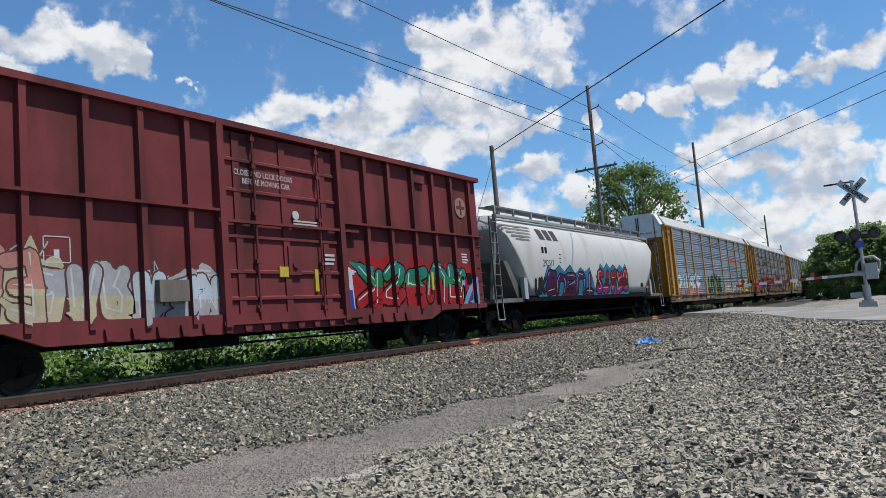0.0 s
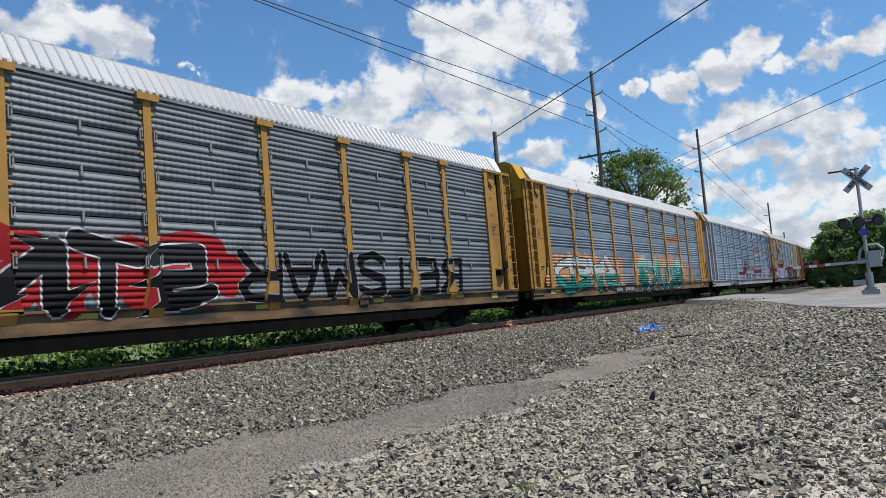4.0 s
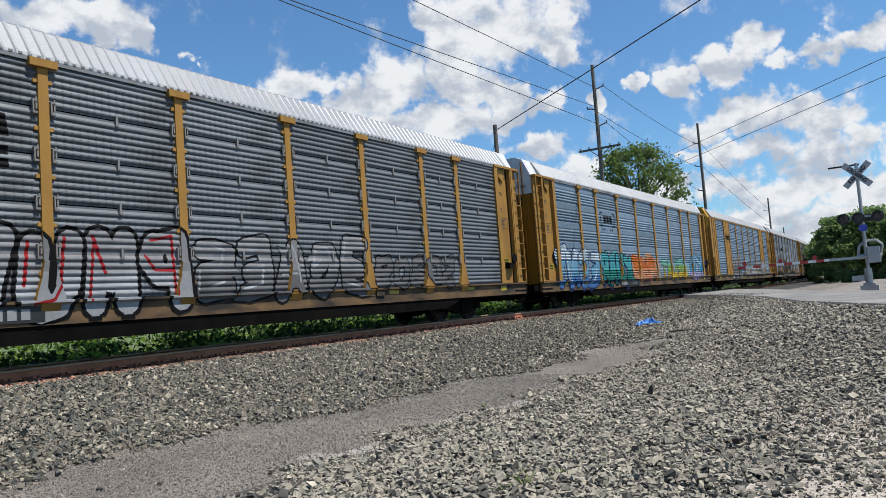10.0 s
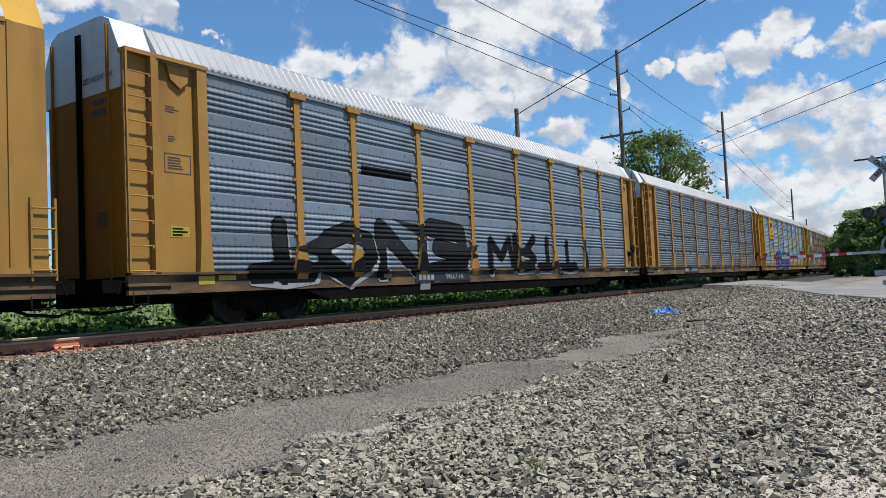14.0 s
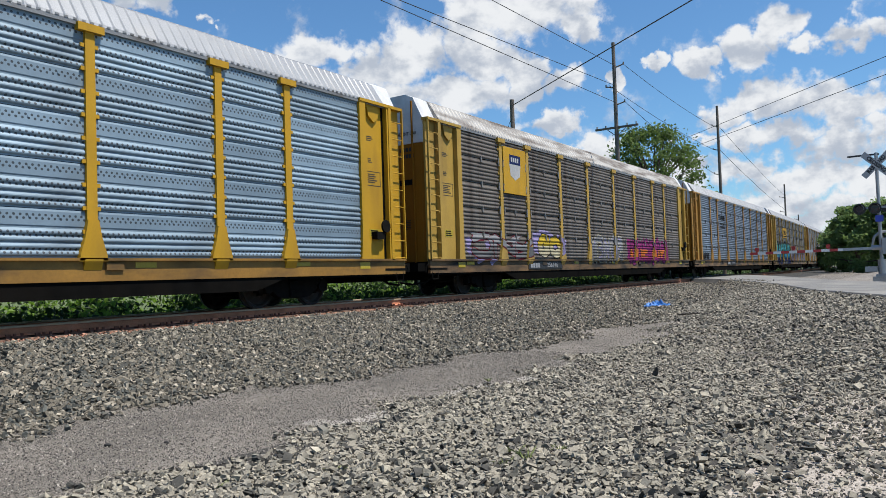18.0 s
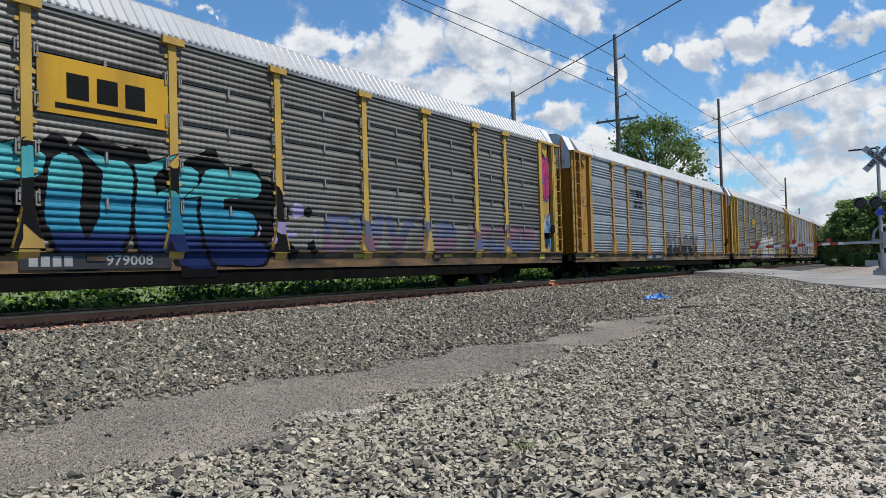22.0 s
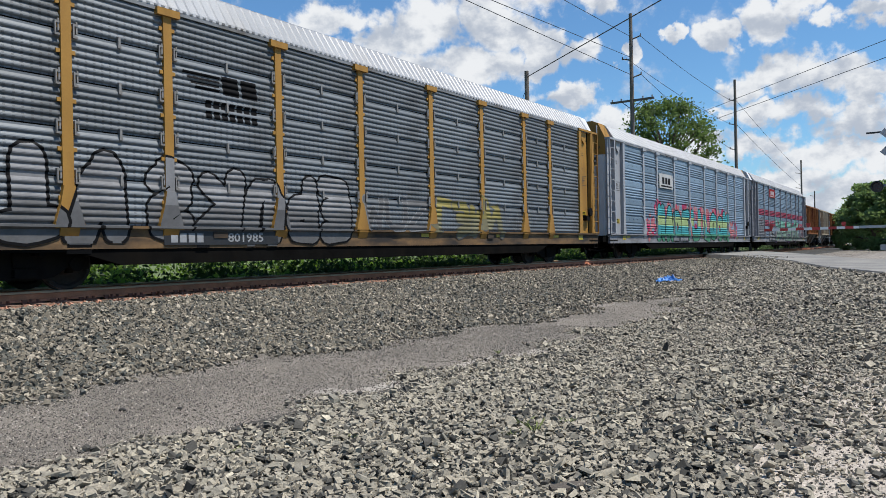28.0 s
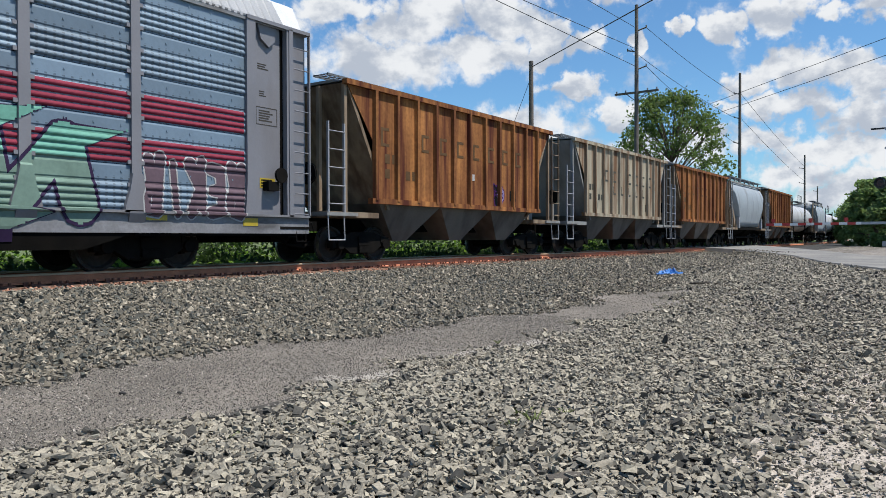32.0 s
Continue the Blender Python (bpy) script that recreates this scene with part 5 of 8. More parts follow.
def ribbed_hopper(center, paint, label, end=None, H=6.35, side=4.55, ribs=11):
    """A three-bay hopper with outside posts and long sloped ends."""
    car = thing("hopper_car", label, "train car", "cars of the freight train")
    end = end or M_DARKEND
    zt, zb = 4.42, 1.52
    top = H - 0.75
    outline = [(-top, zt), (-side, 3.0), (-side, zb), (side, zb), (side, 3.0), (top, zt)]
    for y in (-1.46, 1.46):
        part("side_sheet", Mesh().prism(outline, "y", y, y * 0.985), paint, car)
    for i in range(ribs):
        x = -side + 2 * side * (i + 0.02) / (ribs - 1) if i < ribs - 1 else side - 0.05
        part("side_post", Mesh().prism([(x - 0.08, -1.46), (x - 0.05, -1.57), (x + 0.05, -1.57), (x + 0.08, -1.46)], "z", zb - 0.03, zt - 0.04), paint, car)
    part("top_chord", Mesh().box(-top - 0.1, top + 0.1, -1.56, -1.40, zt - 0.06, zt + 0.07).box(-top - 0.1, top + 0.1, 1.40, 1.56, zt - 0.06, zt + 0.07), paint, car)
    roof = Mesh().prism([(-1.42, zt + 0.05), (-0.8, zt + 0.12), (0.8, zt + 0.12), (1.42, zt + 0.05)], "x", -top, top)
    part("roof", roof, M_HGREY, car)
    g = Mesh()
    grating(g, -top - 0.2, top + 0.2, -1.0, -0.5, zt + 0.24, 0.2)
    part("running_board", g, M_GRID, car)
    part("side_sill", Mesh().box(-side - 0.15, side + 0.15, -1.55, -1.38, zb - 0.12, zb + 0.02).box(-side - 0.15, side + 0.15, 1.38, 1.55, zb - 0.12, zb + 0.02), paint, car)
    for s in (-1, 1):
        sl = Mesh()
        sl.prism([(top * s, zt), ((side - 0.6) * s, 1.25), ((side - 0.7) * s, 1.25), ((top - 0.12) * s, zt)], "y", -1.43, 1.43)
        part("slope_sheet", sl, end, car)
        fr = Mesh()
        x0, x1 = sorted((H * s, (side - 0.2) * s))
        fr.box(x0, x1, -1.45, 1.45, 1.02, 1.16)
        for y in (-1.38, -0.5, 0.5, 1.38):
            fr.box(*sorted(((H - 0.7) * s, (H - 0.8) * s)), y - 0.05, y + 0.05, 1.16, zt)
        part("end_frame", fr, end, car)
        lad = Mesh()
        xl = sorted(((H - 0.05) * s, (H - 0.62) * s))
        ladder(lad, xl[0], xl[1], -1.48, 1.12, 3.35 if s < 0 else 4.3, 5 if s < 0 else 7)
        part("ladder", lad, M_PALE if s < 0 else end, car)
        part("platform", Mesh().box(*sorted(((H + 0.02) * s, (H - 1.1) * s)), -1.52, -0.9, 1.05, 1.14), M_HGREY, car)
        part("sill_step", Mesh().path([(xl[0], -1.47, 1.1), (xl[0], -1.5, 0.45), (xl[1], -1.5, 0.45), (xl[1], -1.47, 1.1)], 0.018), M_PALE, car)
    for xc in (-2.85, 0.0, 2.85):
        c = Mesh()
        n = len(c.v)
        c.v += [(xc - 1.42, -1.4, zb - 0.1), (xc + 1.42, -1.4, zb - 0.1), (xc + 1.42, 1.4, zb - 0.1), (xc - 1.42, 1.4, zb - 0.1), (xc - 0.3, -0.95, 0.42), (xc + 0.3, -0.95, 0.42), (xc + 0.3, 0.95, 0.42), (xc - 0.3, 0.95, 0.42)]
        for q in ((0, 1, 5, 4), (1, 2, 6, 5), (2, 3, 7, 6), (3, 0, 4, 7), (4, 5, 6, 7)):
            c.f.append(tuple(n + j for j in q))
            c.m.append(0)
        part("outlet_bay", c, M_CHUTE, car)
    part("brake_wheel", Mesh().tube((-H - 0.02, -0.9, 2.1), (-H - 0.08, -0.9, 2.1), 0.28, n=14), M_STEEL, car)
    u = Mesh().box(-H, H, -0.32, 0.32, 0.68, 1.02)
    for s in (-1, 1):
        coupler(u, H * s, s)
    part("center_sill", u, M_BLACK, car)
    return finish(car, center, H - 1.75)


def tank_car(center, H=8.2, shell=None, label="white tank car with black running gear"):
    car = thing("tank_car", label, "train car", "cars of the freight train")
    shell = shell or M_TANK
    t = Mesh()
    prof = [(-H + 0.75, 0.02), (-H + 0.8, 0.6), (-H + 1.0, 1.05), (-H + 1.3, 1.3), (-H + 1.7, 1.4), (H - 1.7, 1.4), (H - 1.3, 1.3), (H - 1.0, 1.05), (H - 0.8, 0.6), (H - 0.75, 0.02)]
    n = 24
    for x, r in prof:
        t.v += [(x, r * math.cos(2 * math.pi * i / n), 2.5 + r * math.sin(2 * math.pi * i / n)) for i in range(n)]
    for k in range(len(prof) - 1):
        for i in range(n):
            j = (i + 1) % n
            t.f.append((k * n + i, k * n + j, (k + 1) * n + j, (k + 1) * n + i))
            t.m.append(0)
    part("tank", t.data("tank", shell, smooth=True), shell, car)
    part("manway", Mesh().tube((0, 0, 3.8), (0, 0, 4.25), 0.35, n=16), M_STEEL, car)
    p = Mesh()
    grating(p, -1.3, 1.3, -1.0, -0.5, 4.0, 0.2)
    part("platform", p, M_GRID, car)
    r = Mesh()
    for x in (-1.3, -0.45, 0.45, 1.3):
        r.tube((x, -1.0, 4.0), (x, -1.0, 4.85), 0.02, n=6)
    r.path([(-1.3, -1.0, 4.85), (1.3, -1.0, 4.85)], 0.02)
    part("handrail", r, M_STEEL, car)
    lad = Mesh()
    ladder(lad, -0.25, 0.25, -1.5, 1.0, 4.0, 8)
    part("ladder", lad, M_STEEL, car)
    for s in (-1, 1):
        part("saddle", Mesh().prism([((H - 3.0) * s, 1.0), ((H - 1.2) * s, 1.0), ((H - 1.5) * s, 1.9), ((H - 2.7) * s, 1.9)], "y", -1.2, 1.2), M_BLACK, car)
    part("side_rail", Mesh().tube((-H, -1.45, 1.6), (H, -1.45, 1.6), 0.025), M_STEEL, car)
    u = Mesh().box(-H, H, -0.3, 0.3, 0.7, 1.0).box(-H, -H + 2, -1.4, 1.4, 0.98, 1.08).box(H - 2, H, -1.4, 1.4, 0.98, 1.08)
    for s in (-1, 1):
        coupler(u, H * s, s)
    part("stub_sill", u, M_BLACK, car)
    return finish(car, center, H - 2.0)


END = 602.43
BOX = boxcar(12.55)
NSHOP = round_hopper(32.55, 10.0, M_WHITE, "white covered hopper car with graffiti along its side")
WC1 = ribbed_hopper(19.1 + END, M_ORANGE, "rusted orange hopper car with outside posts")
WC2 = ribbed_hopper(32.45 + END, M_TAN, "stained cream hopper car with outside posts", M_HGREY)
WC3 = ribbed_hopper(45.3 + END, M_ORANGE, "faded orange hopper car with outside posts")
round_hopper(57.7 + END, 6.1, M_BLUEGREY, "blue-grey covered hopper car with rounded sides", bays=2, ztop=4.45)
ribbed_hopper(70.3 + END, M_ORANGE, "rusted orange hopper car at the end of a row")
tank_car(84.9 + END)
round_hopper(99.6 + END, 6.1, M_BLUEGREY, "dull blue-grey covered hopper car between tank cars", bays=2, ztop=4.45)
tank_car(114.2 + END)
tank_car(131.0 + END)
tank_car(147.8 + END)


# ---- beyond the track ----
BASE_SCALE = 0.9
M_POLE = mat("weathered_pole", (0.13, 0.11, 0.095), 0.9, var=0.25, scale=2, fine=30, fvar=0.3)
M_WIRE = mat("black_cable", (0.03, 0.03, 0.032), 0.6)
M_INSUL = mat("grey_fitting", (0.25, 0.26, 0.28), 0.5)
M_BARK = mat("bark", (0.10, 0.075, 0.055), 0.95, var=0.3, scale=4, fine=30, fvar=0.4, bump=0.02, bump_scale=14)


def leaf_mat(name, color, warm):
    m = mat(name, color, 0.6, var=0.35, scale=0.5, fine=8, fvar=0.3, island=0.45)
    b = m.node_tree.nodes["Principled BSDF"]
    b.inputs["Specular IOR Level"].default_value = 0.25
    nt = m.node_tree
    tr = nt.nodes.new("ShaderNodeBsdfTranslucent")
    tr.inputs[0].default_value = (*warm, 1)
    mx = nt.nodes.new("ShaderNodeMixShader")
    mx.inputs[0].default_value = 0.45
    out = nt.nodes["Material Output"]
    nt.links.new(b.outputs[0], mx.inputs[1])
    nt.links.new(tr.outputs[0], mx.inputs[2])
    nt.links.new(mx.outputs[0], out.inputs[0])
    return m


M_LEAF = leaf_mat("tree_leaves", (0.10, 0.145, 0.045), (0.17, 0.25, 0.07))
M_LEAFDARK = leaf_mat("dark_leaves", (0.125, 0.19, 0.07), (0.25, 0.36, 0.12))
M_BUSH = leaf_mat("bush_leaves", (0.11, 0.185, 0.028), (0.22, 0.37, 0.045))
# darker copy of the bush leaves; shade behind the train is in its colour
M_UNDER = leaf_mat("shaded_undergrowth_leaves", (0.028, 0.052, 0.013), (0.035, 0.066, 0.013))


def leaves(name, points, size, material, seed):
    """Bent leaf sprays, two triangles each, at the given points."""
    rng = np.random.default_rng(seed)
    n = len(points)
    a, b = rng.normal(0, 1, (n, 3)), rng.normal(0, 1, (n, 3))
    a /= np.linalg.norm(a, axis=1, keepdims=True)
    b -= a * (a * b).sum(1, keepdims=True)
    b /= np.linalg.norm(b, axis=1, keepdims=True)
    s = size * (0.6 + 0.8 * rng.random((n, 1)))
    nrm = np.cross(a, b)
    q = np.stack([points - a * s * 0.8, points - b * s * 0.5 + nrm * s * 0.2, points + a * s * 0.8, points + b * s * 0.5 + nrm * s * 0.2], 1)
    me = bpy.data.meshes.new(name)
    f = (np.array([(0, 1, 2), (0, 2, 3)])[None] + 4 * np.arange(n)[:, None, None]).reshape(-1, 3)
    me.vertices.add(n * 4)
    me.vertices.foreach_set("co", q.reshape(-1))
    me.loops.add(len(f) * 3)
    me.loops.foreach_set("vertex_index", f.reshape(-1).astype(np.int32))
    me.polygons.add(len(f))
    me.polygons.foreach_set("loop_start", np.arange(0, len(f) * 3, 3, dtype=np.int32))
    me.polygons.foreach_set("use_smooth", [False] * len(f))
    me.materials.append(material)
    me.update(calc_edges=True)
    return me


def clump_points(rng, centers, radii, per):
    """Leaf places in lumps, thick at their outsides."""
    out = []
    for c, r in zip(centers, radii):
        d = rng.normal(0, 1, (per, 3))
        out.append(np.asarray(c) + np.clip(d, -2.2, 2.2) * np.asarray(r) * 0.62)
    return np.concatenate(out)


def tree(x, y, z0, height, width, seed, label, lumps=46, per=240, size=0.26, material=None, low=0.3):
    rng = np.random.default_rng(seed)
    t = thing("tree", label, "tree", m=pose(x, y, z0))
    trunk = Mesh()
    pts = [Vector((0.25 * math.sin(k * 1.7 + seed), 0.2 * math.cos(k * 2.1), height * 0.72 * k / 5)) for k in range(6)]
    for k in range(5):
        trunk.tube(pts[k], pts[k + 1], 0.32 * (1 - 0.15 * k), 0.32 * (1 - 0.15 * (k + 1)), n=10)
    centers, radii = [], []
    for i in range(lumps):
        h = low + (1 - low) * rng.random() ** 0.8
        spread_r = width * 0.92 * (0.35 + 0.65 * math.sin(math.pi * min(1, (h - low) / (1 - low) * 0.80 + 0.22))) * (0.45 + 0.55 * rng.random() ** 0.5)
        ang = rng.random() * 2 * math.pi
        c = np.array([spread_r * math.cos(ang), spread_r * math.sin(ang), height * h])
        r = (0.07 + 0.08 * rng.random()) * width * 1.25
        c[2] = min(c[2], height - r * 0.7)
        centers.append(c)
        radii.append((r, r, r * 0.75))
        if i % 2 == 0:
            base = pts[min(4, 1 + int(h * 4))]
            mid = (Vector(base) + Vector(c)) / 2 + Vector((0, 0, 0.3))
            trunk.tube(base, mid, 0.10, 0.06, n=6)
            trunk.tube(mid, c, 0.06, 0.02, n=6)
    part("trunk", trunk, M_BARK, t)
    part("crown", leaves("crown", clump_points(rng, centers, radii, per), size, material or M_LEAF, seed), None, t)
    return t


def polar(az, R):
    return EYE.x + R * math.cos(radians(az)), EYE.y + R * math.sin(radians(az))


tree(*polar(17.75, 78), -1.2, 16.2, 6.0, 11, "tall leafy tree with thin upper twigs", lumps=150, per=80, size=0.2)
for az, R, h, w, sd in ((4.6, 92, 7.4, 3.6, 21), (2.6, 84, 7.5, 3.8, 22), (0.4, 80, 7.0, 3.6, 23), (-2.0, 76, 7.8, 4.0, 24), (5.3, 120, 7.0, 4.0, 25), (3.5, 140, 10.0, 5.0, 26)):
    tree(*polar(az, R), -0.8, h, w, sd, "dense dark green tree beside the railway", lumps=100, per=150, size=0.22, material=M_LEAFDARK, low=0.05)


def build_bushes():
    rng = np.random.default_rng(31)
    near, dark = ([], []), ([], [])
    for x in np.arange(-14, 66, 0.55):
        for row, y in enumerate((2.9, 4.2, 5.6, 7.4, 10.0)):
            g = float(ground_z(x, y))
            h = (0.5, 0.9, 1.3, 1.8, 2.4)[row] * (0.6 + 0.7 * rng.random())
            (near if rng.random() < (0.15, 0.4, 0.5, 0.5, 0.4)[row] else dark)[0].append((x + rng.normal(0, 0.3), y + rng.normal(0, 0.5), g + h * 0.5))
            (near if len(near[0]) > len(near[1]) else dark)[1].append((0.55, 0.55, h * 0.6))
    for x in np.arange(66, 200, 2.2):
        for k in range(2):
            y = bend_y(x) + 7 + 4 * k
            dark[0].append((x, y, 0.0))
            dark[1].append((1.6, 1.6, 1.3))
    for name, (c, r), m, sd, lab in (("bushes", near, M_BUSH, 3, "bright green weeds and bushes behind the track"), ("undergrowth", dark, M_UNDER, 4, "undergrowth behind the track, coloured dark to stand in for shade")):
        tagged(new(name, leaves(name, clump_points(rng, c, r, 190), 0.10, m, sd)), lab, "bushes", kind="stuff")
    # distant woods close the horizon
    c, r = [], []
    for k in range(420):
        a = 2 * math.pi * k / 420 + rng.normal(0, 0.01)
        R = 620 + 120 * rng.random()
        for j in range(3):
            c.append((R * math.cos(a), R * math.sin(a), 1.5 + 3.5 * j + rng.random() * 2))
            r.append((6, 6, 3.6))
    tagged(new("far_woods", leaves("far_woods", clump_points(rng, c, r, 22), 2.6, M_LEAFDARK, 5)), "distant line of dark green woods", "woods", kind="stuff")


build_bushes()

# ---- poles and wires ----


def utility_pole(az, R, top, arms, label, base=-1.2):
    x, y = polar(az, R)
    p = thing("utility_pole", label, "utility pole", "poles along the railway", pose(x, y, base))
    part("pole", Mesh().tube((0, 0, 0), (0, 0, top - base), 0.2, 0.13, n=12), M_POLE, p)
    for kind, z, s in arms:
        z -= base
        m = Mesh()
        if kind == "cross":
            m.box(-0.09, 0.09, -s, s, z - 0.07, z + 0.07).tube((0, -s * 0.5, z), (0, 0, z - 0.7), 0.03).tube((0, s * 0.5, z), (0, 0, z - 0.7), 0.03)
            a = part("crossarm", m, M_POLE, p)
            for k in (-0.92, -0.5, 0.5, 0.92):
                part("insulator", Mesh().tube((0, s * k, z + 0.07), (0, s * k, z + 0.24), 0.06, n=8), M_INSUL, a)
        else:
            m.tube((0, 0, z - 0.18), (0, s, z), 0.05, n=6).tube((0, s, z - 0.06), (0, s, z + 0.16), 0.05, n=8)
            part("bracket", m, M_POLE, p)
    return p


utility_pole(20.25, 58.0, 18.1, (("cross", 11.5, 1.7), ("arm", 16.3, -0.75), ("arm", 14.75, 0.7), ("arm", 13.4, -0.75)), "tall dark wooden utility pole with a crossarm and brackets")
utility_pole(13.05, 86.0, 18.2, (("arm", 16.1, 0.6), ("arm", 13.5, 0.6), ("arm", 10.8, 0.6)), "tall slim wooden utility pole with side brackets")
utility_pole(8.85, 150.0, 15.5, (("arm", 13.2, 0.9), ("arm", 10.5, 0.9)), "distant slim wooden utility pole")
utility_pole(8.05, 190.0, 12.2, (("arm", 11.2, 0.9),), "distant wooden utility pole")
utility_pole(28.1, 45.0, 11.15, (), "short plain wooden pole beside the track")


def cable(pts, r, n=5):
    """One unbroken tube along points."""
    m = Mesh()
    for i, p in enumerate(pts):
        d = (pts[min(i + 1, len(pts) - 1)] - pts[max(i - 1, 0)]).normalized()
        u = d.cross(Vector((0, 0, 1))).normalized()
        w = u.cross(d)
        m.v += [tuple(p + r * (math.cos(2 * math.pi * k / n) * u + math.sin(2 * math.pi * k / n) * w)) for k in range(n)]
    for i in range(len(pts) - 1):
        for k in range(n):
            k2 = (k + 1) % n
            m.f.append((i * n + k, i * n + k2, (i + 1) * n + k2, (i + 1) * n + k))
            m.m.append(0)
    return m


def wire(a, b, sag, r, label, n=16):
    a, b = Vector(a), Vector(b)
    pts = [a.lerp(b, k / n) - Vector((0, 0, sag * 4 * (k / n) * (1 - k / n))) for k in range(n + 1)]
    tagged(new("overhead_wire", cable(pts, r).data("overhead_wire", M_WIRE)), label, "wire", "wires along the railway")


def sky_point(az, el, R):
    x, y = polar(az, R)
    return x, y, EYE.z + R * math.tan(radians(el))


def beyond(a, b, k):
    return tuple(p + (q - p) * k for p, q in zip(a, b))


P1 = lambda el, d=0.0: sky_point(20.25 + d, el, 58.0)
P3 = lambda el, d=0.0: sky_point(13.05 + d, el, 86.0)
for el, az, e2, lab in ((15.3, 31.26, 21.62, "thin black wire on the upper bracket of a pole"), (13.85, 39.73, 21.96, "thin black wire on the middle bracket of a pole"), (12.6, 40.96, 21.98, "thin black wire on the lower bracket of a pole")):
    a = P1(el)
    R = (a[1] - EYE.y) / math.sin(radians(az))
    wire(a, beyond(a, sky_point(az, e2, R), 1.9), 0.0, 0.021, lab)
wire(P1(15.3, -0.7), P3(10.3, 0.4), 0.25, 0.02, "thin black wire between two poles")
wire(P1(13.85, 0.4), P3(8.6, 0.4), 0.3, 0.02, "thin black wire between two poles")
wire(P1(12.6, -0.7), P3(6.85, 0.4), 0.3, 0.02, "thin black wire between two poles")
wire(P3(10.3), sky_point(8.85, 4.9, 150), 0.3, 0.022, "thin black wire between two far poles")
wire(P3(8.6), sky_point(8.85, 3.9, 150), 0.3, 0.022, "thin black wire between two far poles")
a, b = sky_point(28.1, 12.9, 45), sky_point(13.51, 19.51, 30.5)
wire(a, beyond(a, b, 2.4), 0.0, 0.028, "thick black cable crossing over the track")
a, b = P3(10.3), sky_point(2.53, 13.41, 62)
wire(beyond(a, b, -0.9), beyond(a, b, 2.2), 0.0, 0.026, "twisted black cable above the road")
a, b = P3(9.4), sky_point(2.62, 12.26, 62)
wire(beyond(a, b, -0.6), beyond(a, b, 2.2), 0.0, 0.026, "black cable above the road")
a = sky_point(28.1, 12.2, 45)
wire(a, (a[0] - 1.0, a[1] + 4.5, -1.2), 0.0, 0.015, "steel guy wire of a short pole", 2)

# ---- road and crossing ----
NEAR = ((75, 14), (62, 5.5), (50, 0.2), (41, -4.1), (34, -7.0), (28.6, -9.0), (20.6, -11.2), (14, -14), (2, -22), (-30, -40))
FAR = ((84, 8), (68, 1.5), (56, -3.2), (46, -6.4), (36, -9.4), (30.5, -11.0), (26.5, -12.9), (21, -16), (10, -26), (-20, -50))


def build_road():
    m = Mesh()
    rz = lambda y: -0.125 - 0.015 * min(1.0, max(0.0, -y - 1.8) / 8)
    for i in range(len(NEAR) - 1):
        (ax, ay), (bx, by), (cx, cy), (dx, dy) = NEAR[i], NEAR[i + 1], FAR[i + 1], FAR[i]
        n = 6
        for k in range(n):
            u, w = k / n, (k + 1) / n
            pa = [(ax + (bx - ax) * q, ay + (by - ay) * q) for q in (u, w)]
            pd = [(dx + (cx - dx) * q, dy + (cy - dy) * q) for q in (u, w)]
            tone = [(*p, rz(p[1])) for p in (*pa, pd[1], pd[0])]
            if max(p[1] for p in tone) > -1.6 and min(p[1] for p in tone) < 1.6:
                tone = [(p[0], p[1], RAIL_TOP - 0.015) for p in tone]
            m.poly(tone)
            m.poly([tone[0], tone[1], (tone[1][0] - 0.25, tone[1][1] + 0.45, -0.95), (tone[0][0] - 0.25, tone[0][1] + 0.45, -0.95)])
            m.poly([tone[3], tone[2], (tone[2][0] + 0.25, tone[2][1] - 0.45, -0.95), (tone[3][0] + 0.25, tone[3][1] - 0.45, -0.95)])
    tagged(new("road", m.data("road", M_ASPHALT)), "worn pale asphalt road over a level crossing", "road", kind="structure")


build_road()
M_ALU = mat("aluminium_paint", (0.34, 0.35, 0.36), 0.45, 0.5, var=0.12, scale=3, dirt=(0.2, 0.19, 0.18), dirt_amt=0.2)
M_LAMP = mat("black_lamp_housing", (0.015, 0.015, 0.016), 0.5)
M_LENS = mat("dark_red_lens", (0.035, 0.004, 0.004), 0.2)
# white sign greyed in its colour to look backlit
M_SIGNW = mat("shaded_white_sign_face", (0.36, 0.365, 0.375), 0.5, var=0.06)
M_INK = mat("black_lettering", (0.02, 0.02, 0.022), 0.6, var=0.1)
M_REDARM = mat("red_reflective_stripe", (0.42, 0.03, 0.025), 0.45, var=0.1)
M_WARM = mat("white_reflective_stripe", (0.72, 0.72, 0.70), 0.45, var=0.06)
M_BLUESIGN = mat("blue_sign", (0.03, 0.06, 0.42), 0.5)
M_CONC = mat("concrete", (0.36, 0.35, 0.33), 0.9, var=0.15, fine=30, fvar=0.25, bump=0.004)


def lettering(text, size, material, parent, m, name="lettering", align="CENTER", label="", squeeze=1.0, fat=0.0):
    cu = bpy.data.curves.new(name, "FONT")
    cu.body, cu.size, cu.align_x, cu.align_y, cu.offset = text, size, align, "CENTER", fat
    cu.resolution_u = 2
    ob = bpy.data.objects.new(name, cu)
    me = bpy.data.meshes.new_from_object(ob)
    bpy.data.objects.remove(ob)
    bpy.data.curves.remove(cu)
    me.materials.clear()
    me.materials.append(material)
    if squeeze != 1.0:
        me.transform(Matrix.Diagonal((squeeze, 1, 1, 1)))
    me.name = name
    o = part(name, me, None, parent, label)
    o.matrix_basis = m
    return o


